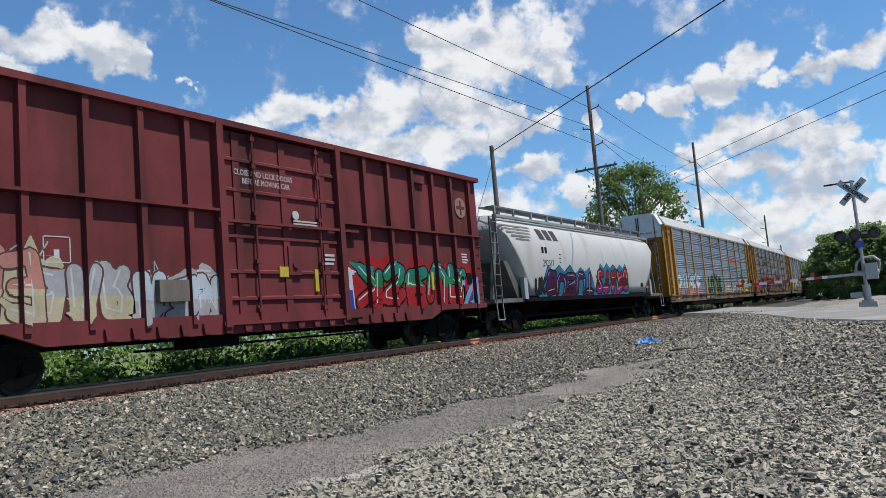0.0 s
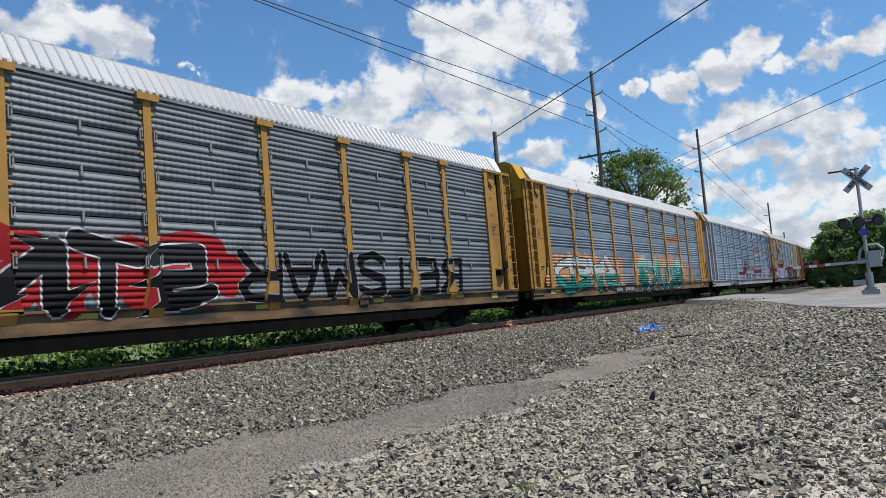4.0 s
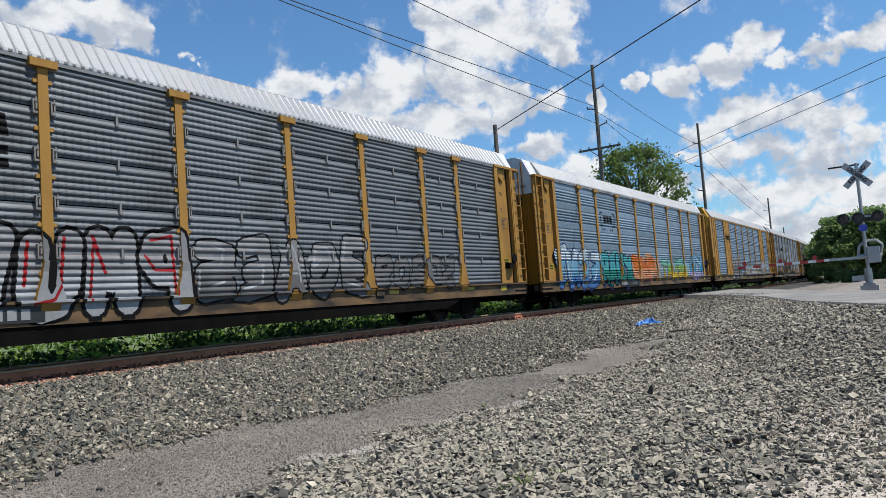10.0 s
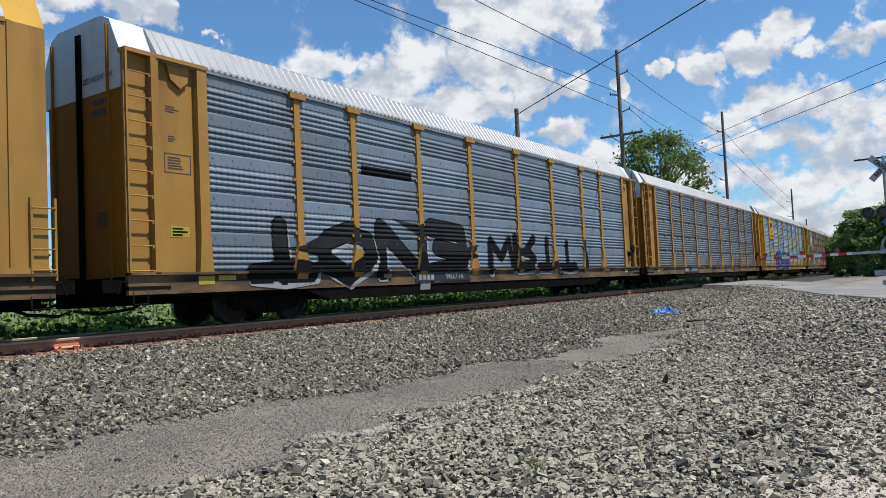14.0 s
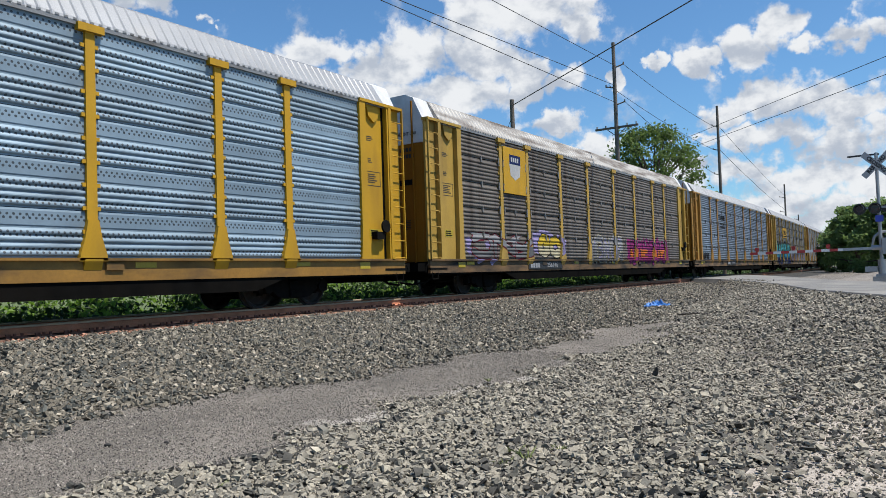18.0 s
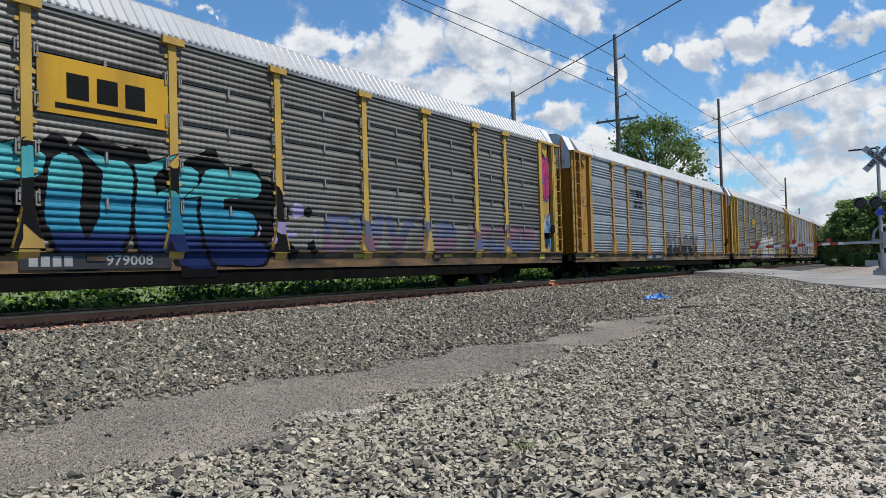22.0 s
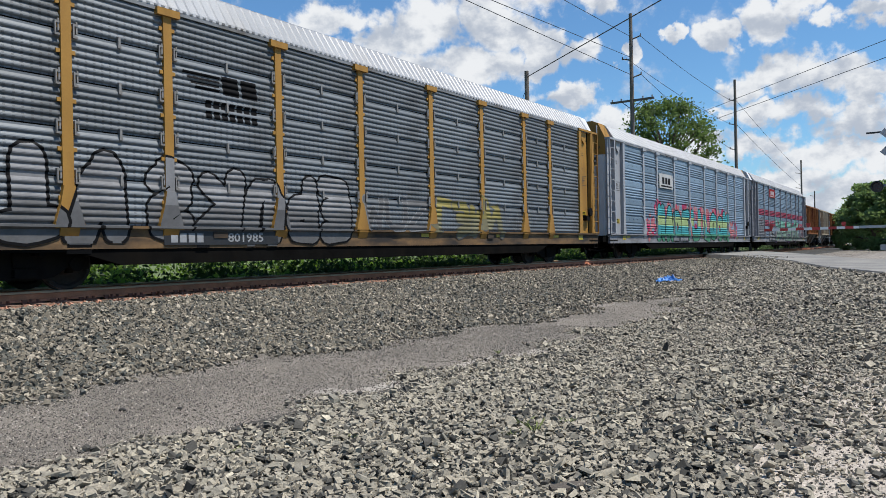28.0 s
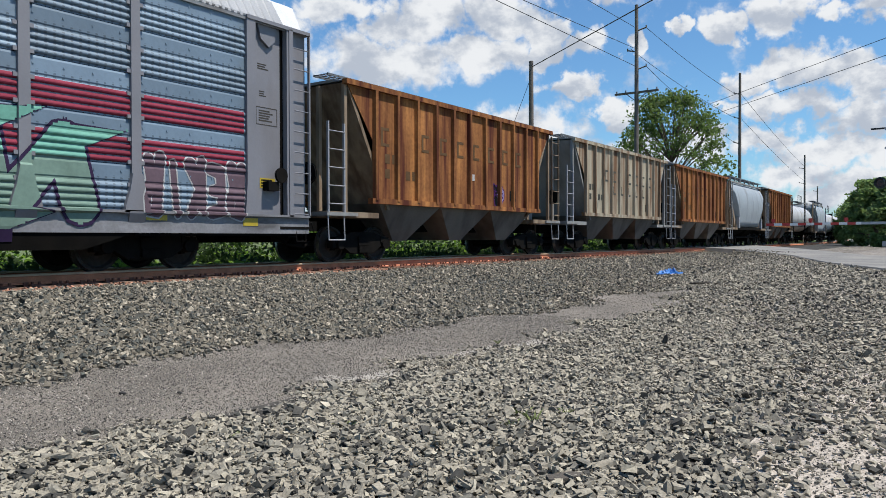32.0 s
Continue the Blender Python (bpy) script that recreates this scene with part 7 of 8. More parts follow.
def piece(car, faces, text, x0, x1, z0, z1, fills, line, seed, back=None, inner=None, half=HALF, dense=False, weight=0.3, pen=0.05, wild=0.0, shade=None, lean=0.1, sq=1.0, name="graffiti", label=""):
    """Spray-painted letters: a cloud behind, a fallen shade, an outline, fills that change with height, light strokes on top; x from the leading end."""
    rng = random.Random(seed)
    mats = []

    def slot(c):
        if c not in mats:
            mats.append(c)
        return mats.index(c)

    m, levels, H = Mesh(), BREAKS[dense], z1 - z0
    n = len(text)
    step = (x1 - x0) / n

    def paint(contours, lift, colour):
        a, b = min(p[0] for c in contours for p in c), max(p[0] for c in contours for p in c)
        for y_of, clip, f0, f1 in faces:
            if f0 < b and f1 > a:
                lay(m, contours, y_of, lift * (0.45 if clip else 1.0), colour, levels, True, clip)

    if back:
        puffs = []
        for i in range(2 * n + 1):
            cx = x0 - half + step * i / 2
            puffs.append(blob(rng, cx, z0 + H * rng.uniform(0.5, 0.72), step * 0.95, H * rng.uniform(0.75, 1.05), 0.16, boxy=0.9))
        paint(puffs, 0.003, slot(back))
    cut = [z0 + H * (k + 1) / len(fills) + rng.uniform(-0.04, 0.04) for k in range(len(fills) - 1)]
    ids = [slot(f) for f in fills]
    tone = lambda z: ids[sum(z > c for c in cut)]
    dark = slot(line)
    for i, ch in enumerate(text):
        if ch == " ":
            continue
        w, h = step * rng.uniform(0.92, 1.06) * (0.62 if ch == "I" else 1.0), H * rng.uniform(0.9, 1.04)
        cx, base = x0 - half + step * (i + 0.5), z0 + rng.uniform(0.0, 0.05) * H
        sw = weight * min(w, h * 0.75) * sq
        shear, turn = rng.uniform(-lean, lean) * h, rng.uniform(-0.06, 0.06) * h
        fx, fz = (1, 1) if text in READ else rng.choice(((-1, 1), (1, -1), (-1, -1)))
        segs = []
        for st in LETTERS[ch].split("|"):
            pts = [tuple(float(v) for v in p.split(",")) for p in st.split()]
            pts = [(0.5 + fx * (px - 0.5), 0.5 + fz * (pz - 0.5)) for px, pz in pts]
            pts = [(cx + (px - 0.5) * (w - sw) + (pz - 0.5) * shear, base + sw / 2 + pz * (h - sw) + (px - 0.5) * turn + wild * h * rng.uniform(-0.1, 0.1)) for px, pz in pts]
            segs += [(a, b, sw * rng.uniform(0.85, 1.15)) for a, b in zip(pts[:-1], pts[1:])]
        spikes = []
        if wild:
            for _ in range(3):
                a, b, _w = segs[rng.randrange(len(segs))]
                d = rng.choice((-1, 1))
                u = (a[0] + d * w * rng.uniform(0.35, 0.6), a[1] + h * rng.uniform(-0.22, 0.28))
                spikes.append([(a[0], a[1] - sw * 0.42), u, (a[0], a[1] + sw * 0.42)])
        k = 0.0045 * (i % 2)
        if shade:
            paint([capsule((a[0] + 0.09 * sw + 0.05, a[1] - 0.10), (b[0] + 0.05, b[1] - 0.10), s + 2 * pen) for a, b, s in segs], 0.0045 + k, slot(shade))
        paint([capsule(a, b, s + 2 * pen) for a, b, s in segs] + [grown(q, pen * 0.9) for q in spikes], 0.0065 + k, dark)
        paint([capsule(a, b, s) for a, b, s in segs] + spikes, 0.0085 + k, tone)
        if inner:
            lights = [capsule((a[0] - 0.22 * s, a[1] + 0.2 * s), (b[0] - 0.22 * s, b[1] + 0.2 * s), max(0.022, s * 0.13), 2) for a, b, s in segs if rng.random() < 0.6]
            if lights:
                paint(lights, 0.0105 + k, slot(inner))
    return part(name, m, mats, car, label)


def scribble(car, faces, x0, x1, z0, z1, colour, seed, w=0.03, dense=False, half=HALF):
    """A quick handwritten tag: one wandering line."""
    rng = random.Random(seed)
    n = max(5, int((x1 - x0) / 0.16))
    pts = [(x0 - half + (x1 - x0) * (i + rng.uniform(-0.6, 0.6)) / n, rng.uniform(z0, z1) if i % 2 else rng.choice((z0, z1)) + rng.uniform(-0.05, 0.05)) for i in range(n + 1)]
    m = Mesh()
    for y_of, clip, f0, f1 in faces:
        if clip is None:
            lay(m, [capsule(a, b, w, 2) for a, b in zip(pts[:-1], pts[1:])], y_of, 0.006, 0, BREAKS[dense], True)
    part("graffiti_tag", m, colour, car)


def drips(car, faces, x0, x1, z0, z1, colours, seed, half=HALF, dense=False, size=0.3, count=14):
    """Loose puffs of spray round a piece."""
    rng = random.Random(seed)
    for k, col in enumerate(colours):
        m = Mesh()
        for y_of, clip, f0, f1 in faces:
            if f0 < x1 - half and f1 > x0 - half:
                r2 = random.Random(seed * 7 + k)
                puffs = [blob(r2, r2.uniform(x0, x1) - half, r2.uniform(z0, z1), size * r2.uniform(0.5, 1.6), size * r2.uniform(0.5, 1.3), 0.12, 16, 0.9) for _ in range(count)]
                lay(m, puffs, y_of, (0.0035 + 0.002 * k) * (1 if clip is None else 0.4), 0, BREAKS[dense], True, clip)
        part("graffiti_puffs", m, col, car)


def bars(car, rects, y, material, name="stencil", label=""):
    """Unreadable stencilled text as plain bars, each a part: x0, x1, z0, z1 from the middle of the car."""
    for x0, x1, z0, z1 in rects:
        part(name, Mesh().box(x0, x1, y - 0.003, y, z0, z1), material, car, label)


def text_lines(x, z, width, rows, h, seed):
    rng = random.Random(seed)
    return [(x, x + width * rng.uniform(0.6, 1.0), z - i * h * 1.8 - h, z - i * h * 1.8) for i in range(rows)]


FACE = pose(0, 0, 0, 90, 0, 0)


def words(car, text, x, y, z, size, material, label="", fat=0.0, squeeze=1.0, align="CENTER"):
    return lettering(text, size, material, car, pose(x, y, z) @ FACE, squeeze=squeeze, fat=fat, align=align, label=label)


M_LABEL = mat("yellow_label", (0.62, 0.46, 0.03), 0.5, var=0.1)
M_PLATE = mat("black_panel_paint", (0.02, 0.021, 0.025), 0.6, var=0.2)
M_STENCIL = mat("dark_stencil", (0.05, 0.04, 0.03), 0.7, var=0.2)
NUMBERS = {0: "952527", 1: "980267", 3: "300119", 4: "692316", 6: "7316", 7: "692666", 8: "983716", 10: "990383", 11: "256146", 12: "981147", 13: "979008", 14: "850994", 15: "820178", 17: "801985"}


def dress(i, car, row):
    """Labels, stencils, number panels and reflective strips of an autorack."""
    rng = random.Random(100 + i)
    for x in (-11.6, -7.4, -3.2, 1.0, 5.2, 9.4):
        part("reflector", Mesh().box(x, x + 0.45, -1.538, -1.53, 0.84, 0.94), M_LABEL, car, "yellow reflective strip")
    x = -7.2 if i % 2 else -4.6
    part("number_panel", Mesh().box(x - 0.15, x + 2.75, -1.554, -1.53, 0.66, 0.94), M_PLATE, car, "black painted number panel on the sill")
    bars(car, [(x + 0.2 * k, x + 0.15 + 0.2 * k, 0.71, 0.89) for k in range(4)], -1.5545, SILV, "painted_letter")
    if i in NUMBERS:
        words(car, NUMBERS[i], x + 1.85, -1.558, 0.80, 0.26, SILV, fat=0.004, squeeze=1.25)
    else:
        bars(car, [(x + 1.25 + 0.22 * k, x + 1.4 + 0.22 * k, 0.71, 0.89) for k in range(6)], -1.5545, SILV, "painted_letter")
    flush_l, flush_r = row[4].get("left") == "flush", row[4].get("right") == "flush"
    for s, flush in ((-1, flush_l), (1, flush_r)):
        xc, y = s * (HALF - 1.2), (-1.52 if flush else -1.43)
        bars(car, text_lines(xc - 0.25, 4.35, 0.32, 3, 0.028, i * 7 + s), y, M_STENCIL)
        bars(car, text_lines(xc - 0.2, 3.75, 0.2, 3, 0.026, i * 9 + s), y, M_STENCIL)
        bars(car, [(xc - 0.3, xc + 0.32, 3.38, 3.4), (xc - 0.3, xc + 0.32, 3.0, 3.02), (xc - 0.3, xc - 0.28, 3.0, 3.4), (xc + 0.3, xc + 0.32, 3.0, 3.4)] + text_lines(xc - 0.22, 3.33, 0.42, 5, 0.03, i * 5 + s), y, M_STENCIL)
        lab = part("caution_label", Mesh().box(xc - 0.2, xc + 0.24, y - 0.006, y, 1.5 + 0.11 * (i % 3), 1.72 + 0.11 * (i % 3)), M_LABEL, car, "yellow caution label with black text")
        bars(lab, text_lines(xc - 0.16, 1.69 + 0.11 * (i % 3), 0.36, 3, 0.035, i), y - 0.006, K)
        part("placard", Mesh().box(xc - 0.55 * s - 0.2, xc - 0.55 * s + 0.2, -1.538, -1.53, 0.76, 0.93), M_LABEL, car, "small yellow placard on the sill")
    # the leading end faces -x
    ex = -HALF + 0.03 - 0.006
    turn = lambda y, z: pose(ex, y, z) @ pose(0, 0, 0, 90, 0, -90)
    lettering("EXCESS HEIGHT CAR", 0.15, M_INK, car, turn(-0.55, 4.86), squeeze=0.85, fat=0.002)
    for k in range(4):
        part("stencil", Mesh().box(ex - 0.002, ex, -0.95 + 0.12 * k, -0.86 + 0.12 * k, 4.32, 4.44), M_INK, car)
    for k in range(6):
        part("stencil", Mesh().box(ex - 0.002, ex, -1.03 + 0.11 * k, -0.95 + 0.11 * k, 4.12, 4.24), M_INK, car)
    for k in range(6):
        part("stencil", Mesh().box(ex - 0.002, ex, -0.85, -0.5 - 0.04 * (k % 2), 2.2 - 0.05 * k, 2.225 - 0.05 * k), M_STENCIL, car)


for i, (car, row) in enumerate(zip(RACKS, ROSTER)):
    dress(i, car, row)


def emblem(car, kind, x, z, dense=False):
    """Owners' emblems as plain shapes in their colours."""
    x -= HALF
    m = Mesh()
    y_of, lv = car_side(dense), BREAKS[dense]
    if kind == "stripe":
        lay(m, [[(x, z), (x + 2.2, z), (x + 2.35, z + 0.2), (x + 0.1, z + 0.2)]], y_of, 0.006, 0, lv)
        lay(m, [[(x + 0.1, z + 0.27), (x + 2.45, z + 0.27), (x + 2.48, z + 0.32), (x + 0.1, z + 0.32)]], y_of, 0.006, 0, lv)
        return part("emblem", m, ORNG, car, "orange stripe emblem")
    if kind == "bracket":
        for a, b, c, d in ((0, 0.3, 0.62, 0.68), (0, 0.06, 0, 0.68), (0, 0.3, 0, 0.06), (1.6, 1.9, 0.62, 0.68), (1.84, 1.9, 0, 0.68), (1.6, 1.9, 0, 0.06), (0.4, 0.72, 0.16, 0.52), (0.8, 1.1, 0.16, 0.52), (1.18, 1.5, 0.16, 0.52)):
            lay(m, [[(x + a, z + c), (x + b, z + c), (x + b, z + d), (x + a, z + d)]], y_of, 0.006, 0, lv)
        for a in (0.25, 0.5, 1.3, 1.55):
            lay(m, [blob(random.Random(1), x + a, z - 0.15, 0.13, 0.13, 0.0, 12, 1.0)], y_of, 0.006, 0, lv)
        return part("emblem", m, K, car, "black bracketed emblem")
    if kind == "bars":
        for k in range(4):
            lay(m, [[(x + 0.1 * k, z + 0.6 - 0.09 * k), (x + 0.9, z + 0.6 - 0.09 * k), (x + 0.9, z + 0.65 - 0.09 * k), (x + 0.1 * k, z + 0.65 - 0.09 * k)]], y_of, 0.006, 0, lv)
        for a in (1.0, 1.5):
            lay(m, [[(x + a, z + 0.3), (x + a + 0.42, z + 0.3), (x + a + 0.36, z + 0.68), (x + a - 0.06, z + 0.68)]], y_of, 0.006, 0, lv)
        for r in range(2):
            for k in range(7):
                lay(m, [[(x + 0.55 + 0.2 * k, z - 0.02 - 0.22 * r), (x + 0.7 + 0.2 * k, z - 0.02 - 0.22 * r), (x + 0.7 + 0.2 * k, z + 0.13 - 0.22 * r), (x + 0.55 + 0.2 * k, z + 0.13 - 0.22 * r)]], y_of, 0.006, 0, lv)
        return part("emblem", m, K, car, "black barred emblem")


emblem(RACKS[0], "stripe", 18.4, 3.45)
emblem(RACKS[2], "stripe", 18.3, 3.45)
emblem(RACKS[3], "stripe", 18.3, 3.45)
emblem(RACKS[1], "bracket", 7.0, 3.45, True)
emblem(RACKS[6], "bracket", 6.95, 3.55)
for n, dn in ((5, True), (12, True), (14, False), (17, True)):
    emblem(RACKS[n], "bars", 6.8, 3.5, dn)
for n in (4, 7):
    m = Mesh()
    for a, b, c, d in ((-0.75, -0.5, 4.2, 4.26), (-0.75, -0.69, 3.6, 4.26), (-0.75, -0.5, 3.6, 3.66), (0.5, 0.75, 4.2, 4.26), (0.69, 0.75, 3.6, 4.26), (0.5, 0.75, 3.6, 3.66), (-0.44, -0.18, 3.75, 4.1), (-0.12, 0.14, 3.75, 4.1), (0.2, 0.46, 3.75, 4.1)):
        m.box(a - 7.85, b - 7.85, -1.549, -1.53, c, d)
    part("emblem", m, K, RACKS[n], "black bracketed emblem")
lay_bar = Mesh()
lay(lay_bar, [[(6.75 - HALF, 3.55), (8.95 - HALF, 3.55), (8.95 - HALF, 3.78), (6.75 - HALF, 3.78)]], car_side(False), 0.006, 0, BREAKS[False])
part("emblem", lay_bar, K, RACKS[8], "black lettered emblem as a bar")
# shield panels, plates
for n, x in ((10, 5.45), (11, 5.45)):
    c = RACKS[n]
    p = part("emblem_panel", Mesh().box(x - HALF - 0.85, x - HALF + 0.85, -1.575, -1.55, 3.35, 5.0), M_YELLOW, c, "yellow panel with a shield emblem")
    sh = [(-0.38, 4.75), (0.38, 4.75), (0.42, 4.4), (0.34, 4.0), (0.0, 3.85), (-0.34, 4.0), (-0.42, 4.4)]
    part("shield", Mesh().prism([(x - HALF + a, b) for a, b in sh], "y", -1.579, -1.575), WH if n == 11 else RED, p)
    part("shield_band", Mesh().box(x - HALF - 0.4, x - HALF + 0.4, -1.583, -1.579, 4.42, 4.75), NAVY, p)
    if n == 10:
        for k in range(4):
            part("shield_stripe", Mesh().box(x - HALF - 0.28 + 0.16 * k, x - HALF - 0.2 + 0.16 * k, -1.583, -1.579, 3.98, 4.4), WH, p)
        words(p, "BUILDING AMERICA", x - HALF, -1.5775, 3.62, 0.19, NAVY, squeeze=0.88, fat=0.004)
    else:
        bars(p, [(x - HALF - 0.3 + 0.15 * k, x - HALF - 0.2 + 0.15 * k, 4.5, 4.66) for k in range(4)], -1.583, WH)
for n, x, z, w, h, face, mark, lab in ((13, 6.62, 3.35, 2.55, 1.0, M_YELLOW, K, "yellow emblem plate with black marks"), (15, 7.25, 3.1, 1.95, 1.05, None, YELL, "yellow block emblem"), (18, 6.75, 3.45, 2.2, 0.75, WH, K, "white emblem plate with black marks"), (19, 6.65, 4.3, 2.5, 0.72, RED, WH, "red emblem plate with white marks")):
    if face:
        part("emblem_plate", Mesh().box(x - HALF, x - HALF + w, -1.565, -1.55, z, z + h), face, RACKS[n], lab)
    bars(RACKS[n], [(x - HALF + w * (0.2 + 0.22 * k), x - HALF + w * (0.36 + 0.22 * k), z + h * 0.3, z + h * 0.75) for k in range(3)] + [(x - HALF + w * 0.12, x - HALF + w * 0.9, z + h * 0.1, z + h * 0.2)], -1.566 if face else -1.552, mark, "emblem", lab)

# letter runs, most of them made up: car, letters, from, to, low, high, fills from below, outline, backing, lights,
# extras
ASH, SOOT, SALMON, ICE = ink(0.17, 0.17, 0.175), ink(0.03, 0.03, 0.034), ink(0.52, 0.24, 0.2), ink(0.5, 0.6, 0.68)
DUSK = ink(0.07, 0.19, 0.42)
FADEPINK, FADEBLUE = ink(0.2, 0.12, 0.17), ink(0.12, 0.14, 0.24)
JADE, PALELIME = ink(0.10, 0.32, 0.2), ink(0.42, 0.55, 0.25)
DEEPTEAL, AQUA, SAGE, PLUM = ink(0.012, 0.085, 0.08), ink(0.08, 0.4, 0.44), ink(0.24, 0.36, 0.3), ink(0.045, 0.025, 0.075)
FAT, SLIM, WILD = dict(weight=0.42, pen=0.045), dict(weight=0.24, pen=0.035), dict(weight=0.34, pen=0.04, wild=1.0, lean=0.22)
LINED = dict(weight=0.46, pen=0.035)
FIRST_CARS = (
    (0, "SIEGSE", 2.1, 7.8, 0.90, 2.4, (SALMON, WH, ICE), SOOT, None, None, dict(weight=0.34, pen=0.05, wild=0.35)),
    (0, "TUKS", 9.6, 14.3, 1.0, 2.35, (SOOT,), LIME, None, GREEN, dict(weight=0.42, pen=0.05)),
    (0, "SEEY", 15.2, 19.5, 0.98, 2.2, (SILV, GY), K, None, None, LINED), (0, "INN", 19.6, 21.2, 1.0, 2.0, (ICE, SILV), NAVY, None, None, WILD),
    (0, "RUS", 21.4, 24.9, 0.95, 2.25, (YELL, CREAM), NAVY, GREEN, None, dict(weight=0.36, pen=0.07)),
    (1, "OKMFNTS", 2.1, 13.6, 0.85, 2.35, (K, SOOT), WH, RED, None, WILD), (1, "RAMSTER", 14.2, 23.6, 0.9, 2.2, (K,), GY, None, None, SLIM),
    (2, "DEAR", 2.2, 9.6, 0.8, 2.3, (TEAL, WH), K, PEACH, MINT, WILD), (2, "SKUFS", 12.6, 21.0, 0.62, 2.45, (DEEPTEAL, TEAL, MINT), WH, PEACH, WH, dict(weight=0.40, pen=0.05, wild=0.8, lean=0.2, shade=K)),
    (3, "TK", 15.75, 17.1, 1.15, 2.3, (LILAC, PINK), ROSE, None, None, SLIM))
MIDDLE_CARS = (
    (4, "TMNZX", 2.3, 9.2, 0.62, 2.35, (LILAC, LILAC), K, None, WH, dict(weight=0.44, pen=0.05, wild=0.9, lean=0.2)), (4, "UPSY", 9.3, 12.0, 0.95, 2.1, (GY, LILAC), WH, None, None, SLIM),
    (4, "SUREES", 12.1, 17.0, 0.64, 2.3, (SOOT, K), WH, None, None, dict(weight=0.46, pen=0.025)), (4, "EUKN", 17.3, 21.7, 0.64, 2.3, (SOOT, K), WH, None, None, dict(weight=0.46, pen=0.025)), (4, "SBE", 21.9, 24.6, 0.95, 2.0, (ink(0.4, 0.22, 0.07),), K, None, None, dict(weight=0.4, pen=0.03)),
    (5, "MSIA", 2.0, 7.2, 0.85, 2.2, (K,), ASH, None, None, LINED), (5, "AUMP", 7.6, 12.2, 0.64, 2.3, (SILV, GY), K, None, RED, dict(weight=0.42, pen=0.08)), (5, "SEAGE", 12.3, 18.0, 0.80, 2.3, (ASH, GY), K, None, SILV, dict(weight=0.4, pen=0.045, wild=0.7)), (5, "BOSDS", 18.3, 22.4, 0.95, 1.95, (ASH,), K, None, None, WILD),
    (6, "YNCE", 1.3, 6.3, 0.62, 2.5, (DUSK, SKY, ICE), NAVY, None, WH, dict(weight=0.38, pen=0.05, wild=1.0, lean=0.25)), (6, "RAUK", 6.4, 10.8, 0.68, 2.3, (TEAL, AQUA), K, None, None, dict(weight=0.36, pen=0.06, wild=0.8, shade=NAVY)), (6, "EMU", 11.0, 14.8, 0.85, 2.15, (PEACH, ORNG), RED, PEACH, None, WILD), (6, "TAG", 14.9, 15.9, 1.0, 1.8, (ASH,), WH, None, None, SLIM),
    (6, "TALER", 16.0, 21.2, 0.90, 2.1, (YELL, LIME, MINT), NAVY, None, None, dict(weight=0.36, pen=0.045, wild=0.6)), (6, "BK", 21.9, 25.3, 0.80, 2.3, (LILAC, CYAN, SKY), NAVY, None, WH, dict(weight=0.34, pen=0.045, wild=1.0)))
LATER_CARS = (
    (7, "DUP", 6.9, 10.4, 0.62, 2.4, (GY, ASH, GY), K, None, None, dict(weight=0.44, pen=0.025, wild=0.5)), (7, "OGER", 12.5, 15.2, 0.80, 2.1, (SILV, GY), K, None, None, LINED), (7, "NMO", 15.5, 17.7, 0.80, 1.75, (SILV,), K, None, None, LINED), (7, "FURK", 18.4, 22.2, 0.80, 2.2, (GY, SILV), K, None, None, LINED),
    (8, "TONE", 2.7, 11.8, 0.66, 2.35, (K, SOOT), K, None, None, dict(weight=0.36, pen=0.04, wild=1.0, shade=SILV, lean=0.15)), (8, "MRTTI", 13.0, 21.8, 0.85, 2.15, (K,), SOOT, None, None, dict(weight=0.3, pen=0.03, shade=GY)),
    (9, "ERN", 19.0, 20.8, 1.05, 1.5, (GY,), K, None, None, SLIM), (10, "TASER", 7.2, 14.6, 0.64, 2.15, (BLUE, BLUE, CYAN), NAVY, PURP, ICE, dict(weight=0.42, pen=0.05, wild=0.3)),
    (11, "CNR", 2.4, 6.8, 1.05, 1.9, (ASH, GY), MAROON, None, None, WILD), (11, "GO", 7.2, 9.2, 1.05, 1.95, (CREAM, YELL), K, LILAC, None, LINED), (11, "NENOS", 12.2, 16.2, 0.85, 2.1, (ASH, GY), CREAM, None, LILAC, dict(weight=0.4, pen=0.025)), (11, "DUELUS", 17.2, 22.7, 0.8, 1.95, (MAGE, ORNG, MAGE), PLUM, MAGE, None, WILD))
